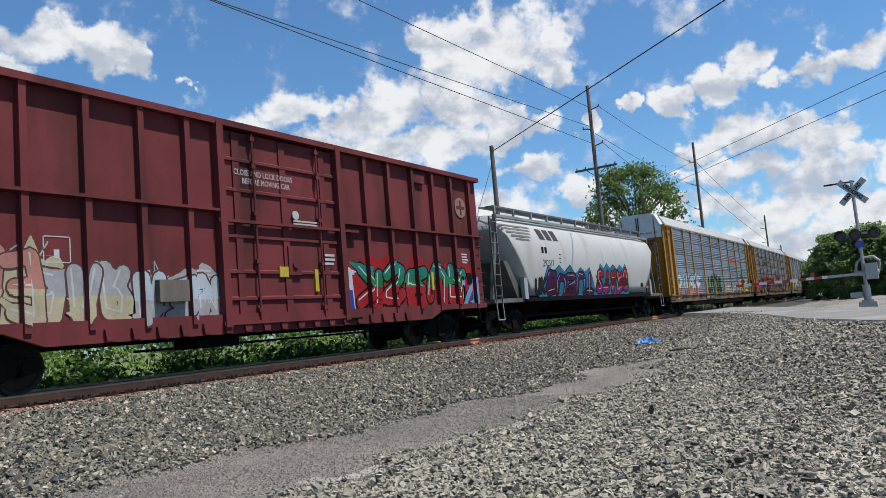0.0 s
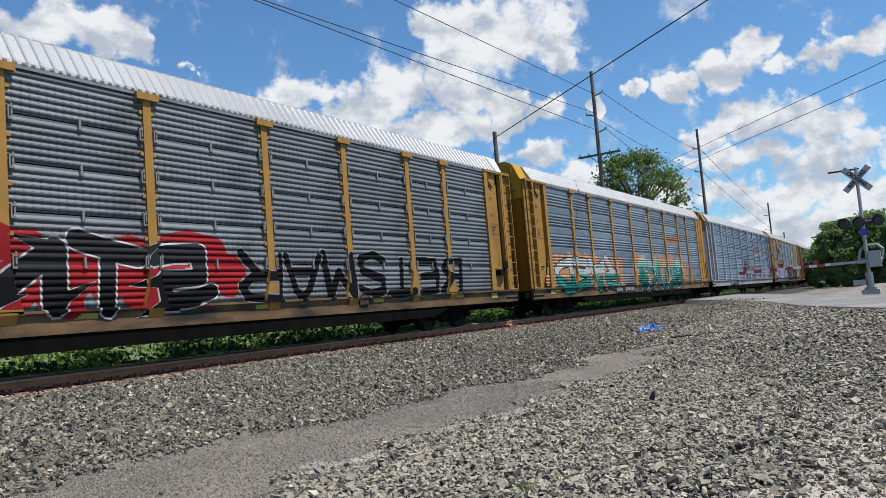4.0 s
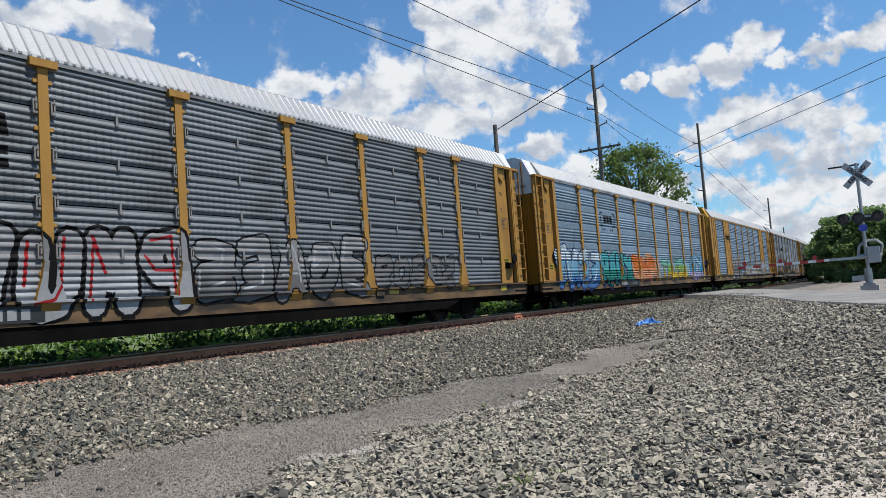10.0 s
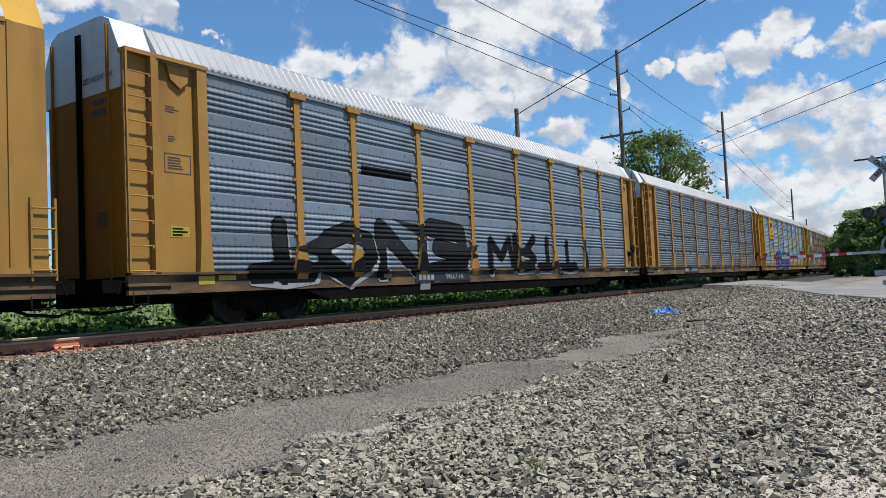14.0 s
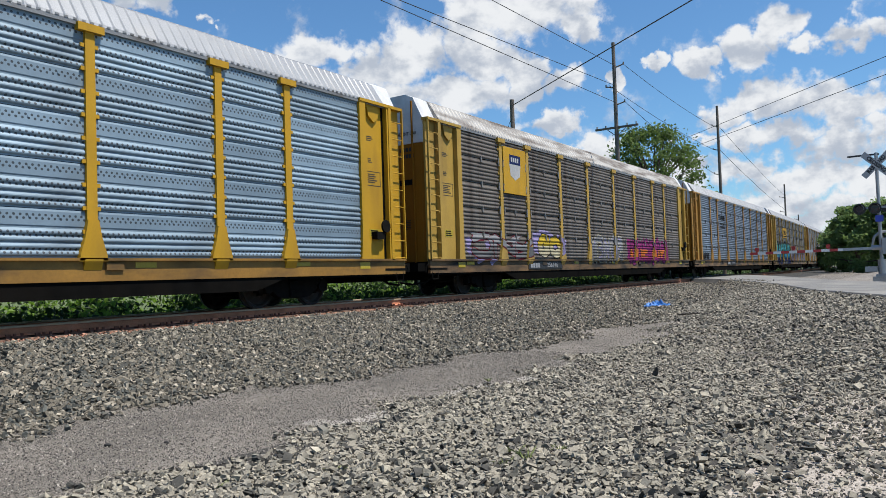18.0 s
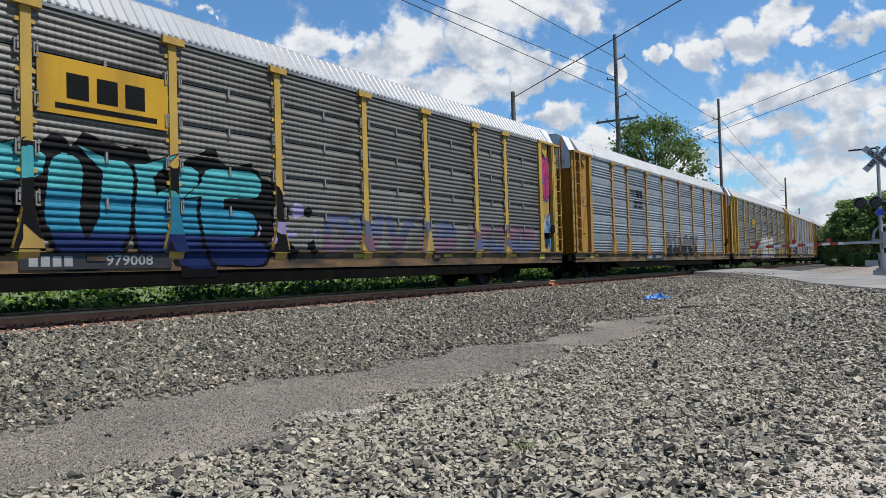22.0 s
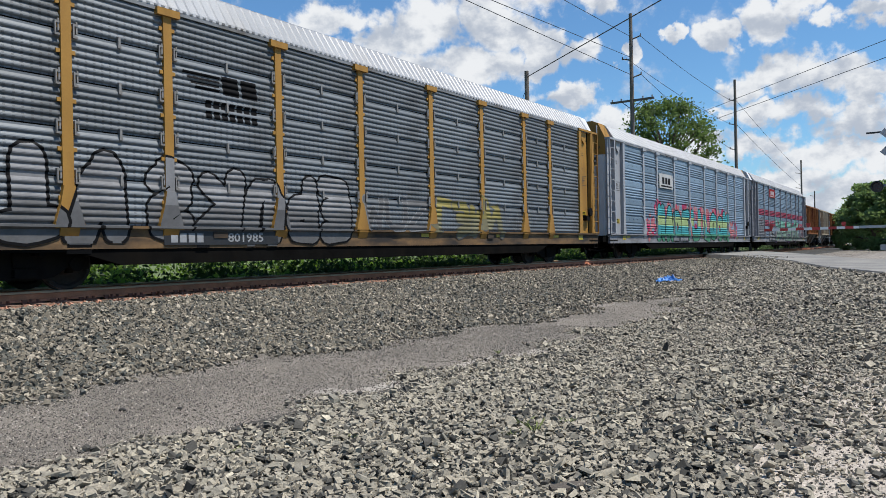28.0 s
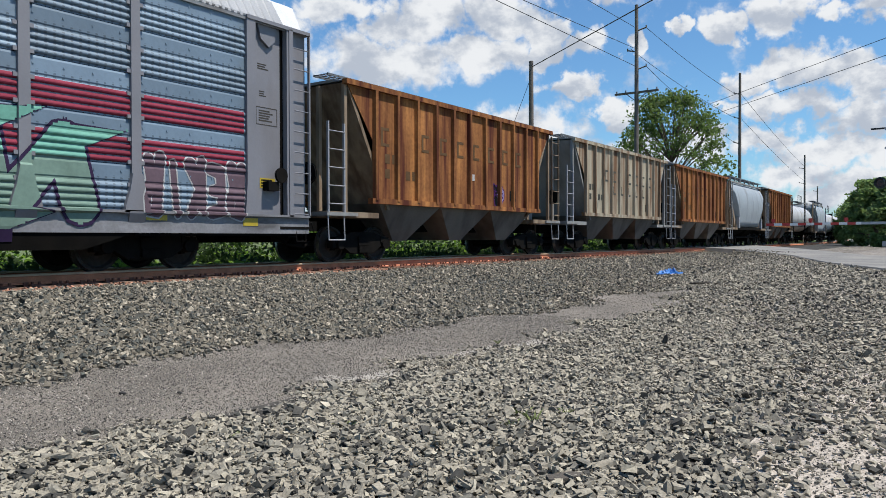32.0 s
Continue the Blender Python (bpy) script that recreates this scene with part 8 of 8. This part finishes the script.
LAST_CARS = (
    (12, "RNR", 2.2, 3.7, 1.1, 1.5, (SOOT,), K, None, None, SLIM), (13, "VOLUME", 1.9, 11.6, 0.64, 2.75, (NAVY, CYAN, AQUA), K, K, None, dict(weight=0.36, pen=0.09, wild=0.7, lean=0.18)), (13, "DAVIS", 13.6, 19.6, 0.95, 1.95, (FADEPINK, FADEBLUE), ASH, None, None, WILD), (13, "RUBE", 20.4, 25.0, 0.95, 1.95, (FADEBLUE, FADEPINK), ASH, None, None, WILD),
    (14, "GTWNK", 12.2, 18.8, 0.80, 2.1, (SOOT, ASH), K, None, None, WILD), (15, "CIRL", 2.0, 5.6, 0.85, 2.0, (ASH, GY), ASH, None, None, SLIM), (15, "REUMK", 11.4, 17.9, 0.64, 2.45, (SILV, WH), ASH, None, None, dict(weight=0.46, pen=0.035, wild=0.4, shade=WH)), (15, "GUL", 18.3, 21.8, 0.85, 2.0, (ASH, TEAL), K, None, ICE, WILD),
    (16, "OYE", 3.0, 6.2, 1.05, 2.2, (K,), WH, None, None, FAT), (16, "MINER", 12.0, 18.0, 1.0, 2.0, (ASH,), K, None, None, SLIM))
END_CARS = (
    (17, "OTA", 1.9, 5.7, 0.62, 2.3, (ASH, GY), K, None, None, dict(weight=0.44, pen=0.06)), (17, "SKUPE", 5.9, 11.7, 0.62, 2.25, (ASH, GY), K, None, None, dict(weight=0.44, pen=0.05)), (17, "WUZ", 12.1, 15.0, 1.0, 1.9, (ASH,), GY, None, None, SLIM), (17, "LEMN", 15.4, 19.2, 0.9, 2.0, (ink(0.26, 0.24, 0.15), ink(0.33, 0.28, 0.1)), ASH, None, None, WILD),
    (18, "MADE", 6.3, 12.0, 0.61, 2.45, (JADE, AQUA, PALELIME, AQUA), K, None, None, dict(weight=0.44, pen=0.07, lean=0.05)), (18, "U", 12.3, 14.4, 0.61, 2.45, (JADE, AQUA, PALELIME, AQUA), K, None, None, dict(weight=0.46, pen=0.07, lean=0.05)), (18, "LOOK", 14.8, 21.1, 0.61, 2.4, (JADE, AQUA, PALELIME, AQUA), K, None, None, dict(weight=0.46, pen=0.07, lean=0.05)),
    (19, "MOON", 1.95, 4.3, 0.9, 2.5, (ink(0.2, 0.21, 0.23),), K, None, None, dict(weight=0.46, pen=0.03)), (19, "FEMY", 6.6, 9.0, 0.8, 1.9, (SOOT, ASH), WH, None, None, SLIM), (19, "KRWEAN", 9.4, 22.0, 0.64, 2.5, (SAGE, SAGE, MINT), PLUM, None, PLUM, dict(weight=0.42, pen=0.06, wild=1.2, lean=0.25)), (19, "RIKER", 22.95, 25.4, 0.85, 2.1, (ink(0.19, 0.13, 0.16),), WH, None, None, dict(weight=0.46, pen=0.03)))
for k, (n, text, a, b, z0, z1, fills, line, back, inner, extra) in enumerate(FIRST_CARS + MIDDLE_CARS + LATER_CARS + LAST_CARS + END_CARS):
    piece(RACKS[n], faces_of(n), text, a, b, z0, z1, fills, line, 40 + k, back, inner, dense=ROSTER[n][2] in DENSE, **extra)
for n, x0, x1, z0, z1, cols, size, count in ((2, 20.6, 23.6, 0.9, 2.1, (PEACH, PINK), 0.3, 12), (18, 4.6, 7.0, 0.75, 2.0, (ROSE, PINK), 0.32, 16), (18, 6.3, 21.0, 2.0, 2.6, (ROSE, PINK), 0.42, 70), (18, 9.0, 20.0, 1.1, 1.8, (ROSE, PINK), 0.4, 40), (18, 20.6, 23.0, 0.75, 2.0, (ROSE, PINK), 0.34, 16), (11, 2.2, 5.0, 0.9, 1.7, (LILAC,), 0.3, 8), (13, 10.6, 13.4, 0.85, 2.0, (LILAC, K), 0.3, 10), (0, 14.0, 15.2, 1.1, 2.2, (AQUA,), 0.3, 7), (0, 9.4, 11.0, 1.6, 2.4, (AQUA, LIME), 0.3, 6)):
    drips(RACKS[n], faces_of(n), x0, x1, z0, z1, cols, 300 + n + int(x0), dense=ROSTER[n][2] in DENSE, size=size, count=count)
for n, x0, x1, z0, z1, col in ((0, 7.9, 9.1, 1.2, 2.1, K), (0, 14.4, 15.4, 1.1, 2.0, K), (2, 23.0, 25.0, 1.1, 1.6, K), (3, 18.2, 18.9, 1.1, 1.4, ROSE), (7, 4.8, 6.4, 1.2, 1.9, SOOT), (7, 10.8, 12.0, 1.3, 2.0, ASH), (12, 22.9, 24.0, 1.1, 1.5, K), (14, 20.9, 22.3, 1.3, 1.9, K), (17, 19.5, 22.5, 1.1, 1.8, GY), (19, 4.7, 6.2, 0.9, 1.4, K), (19, 5.4, 9.0, 2.15, 2.3, WH)):
    scribble(RACKS[n], faces_of(n), x0, x1, z0, z1, col, 500 + int(x0 * 10) + n, dense=ROSTER[n][2] in DENSE)


# flames over a bubble piece on the white car
def flames(n, x, z, w, h, colour, lift, seed):
    rng = random.Random(seed)
    pts = [(x - HALF - w / 2, z)]
    for k in range(7):
        u = (k + 0.5) / 7
        pts += [(x - HALF - w / 2 + w * u, z + h * (0.45 + 0.55 * math.sin(math.pi * u)) * rng.uniform(0.8, 1.1)), (x - HALF - w / 2 + w * (k + 1) / 7, z + h * 0.35 * math.sin(math.pi * min(0.95, (k + 1) / 7)))]
    m = Mesh()
    lay(m, [pts[:-1] + [(x - HALF + w / 2, z)]], car_side(False), lift, 0, BREAKS[False])
    part("graffiti", m, colour, RACKS[n], "spray-painted flames")


flames(3, 13.55, 1.8, 1.9, 1.15, K, 0.005, 1)
flames(3, 13.55, 1.85, 1.1, 0.62, CREAM, 0.0085, 2)
flames(3, 13.55, 1.85, 0.8, 0.4, ORNG, 0.011, 3)
m = Mesh()
lay(m, [blob(random.Random(4), 13.55 - HALF, 1.72, 0.95, 0.5, 0.05)], car_side(False), 0.0135, 0, BREAKS[False])
part("graffiti", m, ORNG, RACKS[3], "orange painted round shape")
m = Mesh()
lay(m, [blob(random.Random(5), 13.55 - HALF, 1.4, 0.8, 0.42, 0.05)], car_side(False), 0.0135, 0, BREAKS[False])
part("graffiti", m, MAROON, RACKS[3], "dark red painted round shape")
words(RACKS[3], "LD LMT 80000", -2.55, -1.534, 0.8, 0.15, K)
# red bands on the ridges of one car
edges = [1.9] + [v for x in POSTS_A for v in (x - 0.1, x + 0.1)] + [25.4]
for tier in (1, 2):
    for a, b in zip(edges[::2], edges[1::2]):
        for k in range(4):
            m = Mesh()
            z = Z_DECK + tier * TIER_H + 0.004 + TIER_H * (0.03 + 0.145 * k)
            lay(m, [[(a - HALF, z), (b - HALF, z), (b - HALF, z + TIER_H * 0.115), (a - HALF, z + TIER_H * 0.115)]], car_side(False), 0.003, 0, BREAKS[False])
            part("painted_band", m, ink(0.33, 0.05, 0.085), RACKS[19], "red band painted on a ridge")

# painted ends of two cars, black bars on the end doors of others
for x in (12.8, 14.3):
    graffiti(RACKS[3], x - 0.55, x + 0.6, 1.15, 2.0, (ICE, SKY), NAVY, 45 + int(x), None, BLUE, letters=2)
graffiti(RACKS[13], 25.7, 26.6, 1.1, 2.4, (SKY, SILV), BLUE, 901, None, RED, letters=2, style="wild", flat=-1.434)
graffiti(RACKS[13], 25.7, 26.6, 3.2, 4.7, (ROSE, YELL), BLUE, 902, None, SKY, letters=2, style="wild", flat=-1.434)
graffiti(RACKS[1], 0.15, 1.75, 0.95, 2.1, (ROSE,), RED, 903, letters=1, style="bubble", flat=-1.59)
graffiti(RACKS[6], 25.75, 26.6, 1.2, 2.1, (BLUE,), NAVY, 904, style="block", flat=-1.434)
for n in (1, 5, 10, 11, 12, 13, 17):
    part("rub_bar", Mesh().box(-HALF + 0.01, -HALF + 0.03, -1.0, -0.3, 3.3, 3.46), K, RACKS[n], "black bar on the end door")

# boxcar
y = -1.405
UMBER = ink(0.13, 0.06, 0.06)
RIBS = [-8.5, -7.35, -6.2, -5.05, -3.9, -2.8, 3.1, 4.2, 5.4, 6.5, 7.6, 8.75]
BOXSIDE = [(lambda z: -1.402, None, -99, 99)] + [(lambda z: -1.541, lambda z, c=c: (c - 0.064, c + 0.064), c - 0.1, c + 0.1) for c in RIBS]
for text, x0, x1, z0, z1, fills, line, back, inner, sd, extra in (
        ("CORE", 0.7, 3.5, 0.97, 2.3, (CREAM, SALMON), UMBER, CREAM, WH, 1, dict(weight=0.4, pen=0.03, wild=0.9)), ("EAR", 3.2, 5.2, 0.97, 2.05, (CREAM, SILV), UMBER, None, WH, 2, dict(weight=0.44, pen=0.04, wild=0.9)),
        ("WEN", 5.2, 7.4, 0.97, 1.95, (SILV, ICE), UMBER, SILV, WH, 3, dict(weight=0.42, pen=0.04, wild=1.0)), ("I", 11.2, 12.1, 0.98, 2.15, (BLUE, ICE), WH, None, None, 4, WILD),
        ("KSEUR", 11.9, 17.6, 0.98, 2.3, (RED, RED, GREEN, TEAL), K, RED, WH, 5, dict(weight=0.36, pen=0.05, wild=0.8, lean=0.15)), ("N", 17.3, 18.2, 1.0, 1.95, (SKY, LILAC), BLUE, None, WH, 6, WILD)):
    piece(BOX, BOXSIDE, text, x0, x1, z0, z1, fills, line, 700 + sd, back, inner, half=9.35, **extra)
scribble(BOX, BOXSIDE, 2.9, 3.6, 2.2, 2.5, SILV, 731, half=9.35)
scribble(BOX, BOXSIDE, 5.4, 6.0, 1.8, 2.4, SILV, 732, half=9.35)
scribble(BOX, BOXSIDE, 0.6, 1.2, 2.1, 2.4, GY, 733, half=9.35)
words(BOX, "CLOSE AND LOCK DOORS", -0.62, -1.475, 4.28, 0.19, WH, squeeze=0.8)
words(BOX, "BEFORE MOVING CAR", -0.55, -1.475, 4.09, 0.19, WH, squeeze=0.8)
words(BOX, "70 K", -2.3, -1.412, 1.39, 0.2, WH)
bars(BOX, text_lines(-2.65, 2.05, 0.55, 3, 0.05, 3) + [(-5.85, -5.35, 2.58, 2.6), (-5.85, -5.35, 2.12, 2.14), (-5.85, -5.83, 2.12, 2.6), (-5.37, -5.35, 2.12, 2.6), (-5.66, -5.56, 2.2, 2.36)], y, WH)
bars(BOX, text_lines(8.1, 2.75, 0.5, 4, 0.05, 4), y, WH)
bars(BOX, text_lines(0.25, 3.3, 1.1, 2, 0.04, 5) + text_lines(1.3, 2.5, 0.4, 3, 0.06, 6), -1.475, WH)
part("grease_circle", Mesh().tube((0.35, -1.45, 3.42), (0.35, -1.476, 3.42), 0.11, n=18), WH, BOX)
part("emblem", Mesh().tube((8.25, -1.40, 4.3), (8.25, -1.43, 4.3), 0.34, n=28), ink(0.34, 0.22, 0.17), BOX, "faded round cream emblem")
part("emblem_cross", Mesh().box(8.2, 8.3, -1.436, -1.43, 4.05, 4.55).box(8.0, 8.5, -1.438, -1.43, 4.25, 4.35), M_BOX, BOX)
part("data_panel", Mesh().box(8.3, 8.6, -1.43, -1.40, 1.75, 2.1), K, BOX, "black data panel with white edge")
part("caution_label", Mesh().box(-0.3, 0.0, -1.476, -1.42, 1.9, 2.15), M_LABEL, BOX, "yellow caution label")
for x in (-6.9, 0.9, 6.1):
    part("reflector", Mesh().box(x, x + 0.12, -1.476, -1.42, 1.55, 2.1), M_LABEL, BOX, "yellow reflective strip")

# white hopper: marks on the flank, graffiti along the skirt
FLANK = bulge_y(4.36)
def flank_piece(contours, colour, lift=0.008, name="emblem", label=""):
    m = Mesh()
    lay(m, contours, FLANK, lift, 0, BREAKS[False])
    return part(name, m, colour, NSHOP, label)


DIM, SLATE = ink(0.2, 0.2, 0.21), ink(0.07, 0.07, 0.085)
for k in range(5):
    z = 3.92 - 0.13 * k
    flank_piece([[(-9.2 + 0.3 * k, z), (-6.35 - 0.1 * k, z), (-6.55 - 0.1 * k, z + 0.075), (-9.2 + 0.3 * k, z + 0.075)]], DIM, name="emblem_stripe", label="faded grey stripe of an emblem")
for x in (-6.0, -5.35, -4.7):
    flank_piece([[(x + 0.12, 3.52), (x + 0.62, 3.52), (x + 0.5, 3.96), (x, 3.96)]], SLATE, label="dark slanted block emblem")
for z in (2.62, 2.78, 2.94):
    part("stencil", Mesh().box(-4.32, -4.18, FLANK(z) - 0.008, FLANK(z) - 0.002, z - 0.02, z + 0.02), K, NSHOP)
words(NSHOP, "292317", -5.42, min(FLANK(2.36), FLANK(2.55), FLANK(2.74)) - 0.006, 2.55, 0.36, K)
bars(NSHOP, [(-6.0, -5.8, 2.95, 3.2), (-5.7, -5.5, 2.95, 3.2)], FLANK(2.95) - 0.002, K)
rng = random.Random(5)
for a, b, top in ((-6.3, -0.3, 2.3), (-0.35, 4.35, 2.55)):
    line = [(a, 1.22)] + [(a + (b - a) * (i + 0.5) / 11, top + (0.14 if i % 2 else -0.1) + rng.uniform(-0.06, 0.06) - 0.5 * (i in (0, 10))) for i in range(11)] + [(b, 1.22)]
    flank_piece([grown(line, 0.05)], K, 0.004, "graffiti", "black edge of a spray-painted cloud")
    flank_piece([line], ink(0.03, 0.22, 0.36), 0.006, "graffiti", "blue spray-painted jagged cloud")
VIOLET, WINE = ink(0.07, 0.018, 0.09), ink(0.075, 0.012, 0.04)
SKIRT = [(FLANK, None, -99, 99)]
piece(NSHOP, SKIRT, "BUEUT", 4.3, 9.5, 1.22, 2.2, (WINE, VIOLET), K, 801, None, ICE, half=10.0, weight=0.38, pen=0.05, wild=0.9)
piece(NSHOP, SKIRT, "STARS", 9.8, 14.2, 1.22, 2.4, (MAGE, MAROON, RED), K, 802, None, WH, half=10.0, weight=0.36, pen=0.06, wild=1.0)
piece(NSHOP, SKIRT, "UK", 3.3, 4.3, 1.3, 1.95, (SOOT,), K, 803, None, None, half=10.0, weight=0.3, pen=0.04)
part("data_panel", Mesh().box(6.2, 6.6, -1.475, -1.46, 1.55, 1.8), K, NSHOP, "black data panel")
part("reflector", Mesh().box(7.0, 7.6, -1.475, -1.46, 1.5, 1.6), ORNG, NSHOP, "orange reflective strip")
# ribbed hoppers: faded letters as bars between the posts
for car, col, seed, two in ((WC1, ink(0.17, 0.10, 0.05), 1, False), (WC2, ink(0.10, 0.10, 0.085), 2, True), (WC3, ink(0.17, 0.10, 0.05), 3, False)):
    rng = random.Random(seed)
    rects = []
    for i in range(9):
        x = -4.55 + 0.91 * (i + 0.5)
        if rng.random() < 0.8:
            rects += [(x - 0.18, x - 0.09, 2.95, 3.45), (x - 0.09, x + 0.18, 2.95, 3.03), (x - 0.09, x + 0.18, 3.37, 3.45)]
        if two and 2 < i < 8:
            rects += [(x - 0.15, x - 0.06, 2.4, 2.8), (x - 0.06, x + 0.15, 2.4, 2.48)]
    rects += [(-4.1, -3.9, 2.5, 2.75), (-3.8, -3.6, 2.5, 2.75), (-4.1, -3.9, 2.1, 2.35), (-3.2, -3.0, 2.1, 2.35), (-2.9, -2.7, 2.1, 2.35)]
    for r in rects:
        bars(car, [r], -1.464, col, "letter_bar")
    part("data_panel", Mesh().box(2.6, 3.0, -1.475, -1.46, 1.75, 2.1), K, car, "small black data panel")
    part("tag_plate", Mesh().box(0.1, 0.35, -1.475, -1.46, 2.3, 2.5), WH, car, "small white tag plate")
graffiti(WC1, 7.9, 8.5, 1.6, 2.25, (LILAC, K), PURP, 811, flat=-1.464, half=6.35, style="wild")


# ---- small things on the lot ----
M_DARKROCK = mat("dark_rock", (0.05, 0.048, 0.046), 0.9, var=0.3, scale=14, fine=60, fvar=0.4, bump=0.01)
M_WEED = mat("weed_blades", (0.27, 0.32, 0.11), 0.7, var=0.3, scale=12, island=0.4)
M_DRIFT = mat("weathered_wood", (0.13, 0.11, 0.09), 0.9, var=0.35, scale=9, fine=70, fvar=0.4, bump=0.01)


def rock(x, y, size, seed):
    """A weathered lump of dark stone."""
    bm = bmesh.new()
    bmesh.ops.create_icosphere(bm, subdivisions=2, radius=size)
    rng = random.Random(seed)
    dirs = [Vector((rng.gauss(0, 1), rng.gauss(0, 1), rng.gauss(0, 1))).normalized() for _ in range(9)]
    cut = [size * rng.uniform(0.55, 0.95) for _ in dirs]
    for v in bm.verts:
        for d, c in zip(dirs, cut):
            over = v.co.dot(d) - c
            if over > 0:
                v.co -= d * over
        v.co.z *= 0.7
    me = bpy.data.meshes.new("rock")
    bm.to_mesh(me)
    bm.free()
    me.materials.append(M_DARKROCK)
    ob = new("rock", me)
    ob.matrix_world = pose(x, y, float(ground_z(x, y)) + size * 0.42, 0, 0, rng.uniform(0, 360))
    tagged(ob, "single dark rock lying on the gravel", "rock", "rocks on the lot")


for k, (x, y, sz) in enumerate(((5.26, -9.6, 0.04), (5.46, -9.06, 0.035), (3.8, -7.68, 0.035), (2.99, -9.25, 0.04), (3.73, -10.43, 0.038), (8.22, -12.55, 0.055), (9.0, -12.2, 0.045), (7.0, -11.6, 0.04), (10.2, -10.9, 0.06), (4.1, -8.1, 0.025))):
    rock(x, y, sz, 60 + k)


def weed_tuft(x, y, h, n, seed):
    rng = random.Random(seed)
    m = Mesh()
    for _ in range(n):
        a, r, k = rng.uniform(0, 6.3), rng.uniform(0.0, 0.05), h * rng.uniform(0.5, 1.0)
        b = (r * math.cos(a), r * math.sin(a), 0.0)
        mid = (b[0] * 1.6 + 0.3 * k * math.cos(a), b[1] * 1.6 + 0.3 * k * math.sin(a), k * 0.75)
        tip = (b[0] * 2 + 0.7 * k * math.cos(a), b[1] * 2 + 0.7 * k * math.sin(a), k)
        w = (0.006 * math.sin(a), -0.006 * math.cos(a), 0)
        m.poly([tuple(p - q for p, q in zip(b, w)), tuple(p + q for p, q in zip(b, w)), tuple(p + q * 0.7 for p, q in zip(mid, w)), tip, tuple(p - q * 0.7 for p, q in zip(mid, w))])
    ob = new("weed_tuft", m.data("weed_tuft", M_WEED))
    ob.matrix_world = pose(x, y, float(ground_z(x, y)) + 0.012)
    tagged(ob, "small pale green weed tuft growing in gravel", "weed", "weeds on the lot")


for k, (x, y, h) in enumerate(((4.92, -11.27, 0.1), (5.05, -11.1, 0.07), (4.7, -11.2, 0.06), (5.3, -11.35, 0.06), (3.3, -9.75, 0.05), (4.0, -10.2, 0.05), (8.4, -8.9, 0.06))):
    weed_tuft(x, y, h * 0.8, 10, 80 + k)


def stick(name, label, pts, r, material):
    m = Mesh()
    for i in range(len(pts) - 1):
        m.tube(pts[i], pts[i + 1], r * (1 - 0.15 * i), r * (1 - 0.15 * (i + 1)), n=7)
    tagged(new(name, m.data(name, material)), label, "stick")


def along(x0, y0, x1, y1, lift):
    return [(x0 + (x1 - x0) * k, y0 + (y1 - y0) * k, float(ground_z(x0 + (x1 - x0) * k, y0 + (y1 - y0) * k)) + lift + 0.02 * math.sin(3 * k)) for k in (0, 0.35, 0.7, 1)]


stick("twig", "thin dark twig lying on the gravel", along(10.2, -12.6, 10.6, -13.05, 0.03), 0.012, M_DRIFT)
stick("stick", "dark stick lying beside a blue tarp", along(17.9, -8.6, 17.3, -9.4, 0.04), 0.022, M_DRIFT)
gz = float(ground_z(3.84, -12.03))
plank = new("wood_scrap", Mesh().prism([(-0.13, -0.03), (-0.05, -0.045), (0.1, -0.035), (0.14, 0.0), (0.08, 0.04), (-0.1, 0.035)], "z", 0.0, 0.03).data("wood_scrap", M_DRIFT))
plank.matrix_world = pose(3.84, -12.03, gz + 0.012, 4, 3, -25)
tagged(plank, "flat dark scrap of wood on the gravel", "wood scrap")

build_stones()

motions()
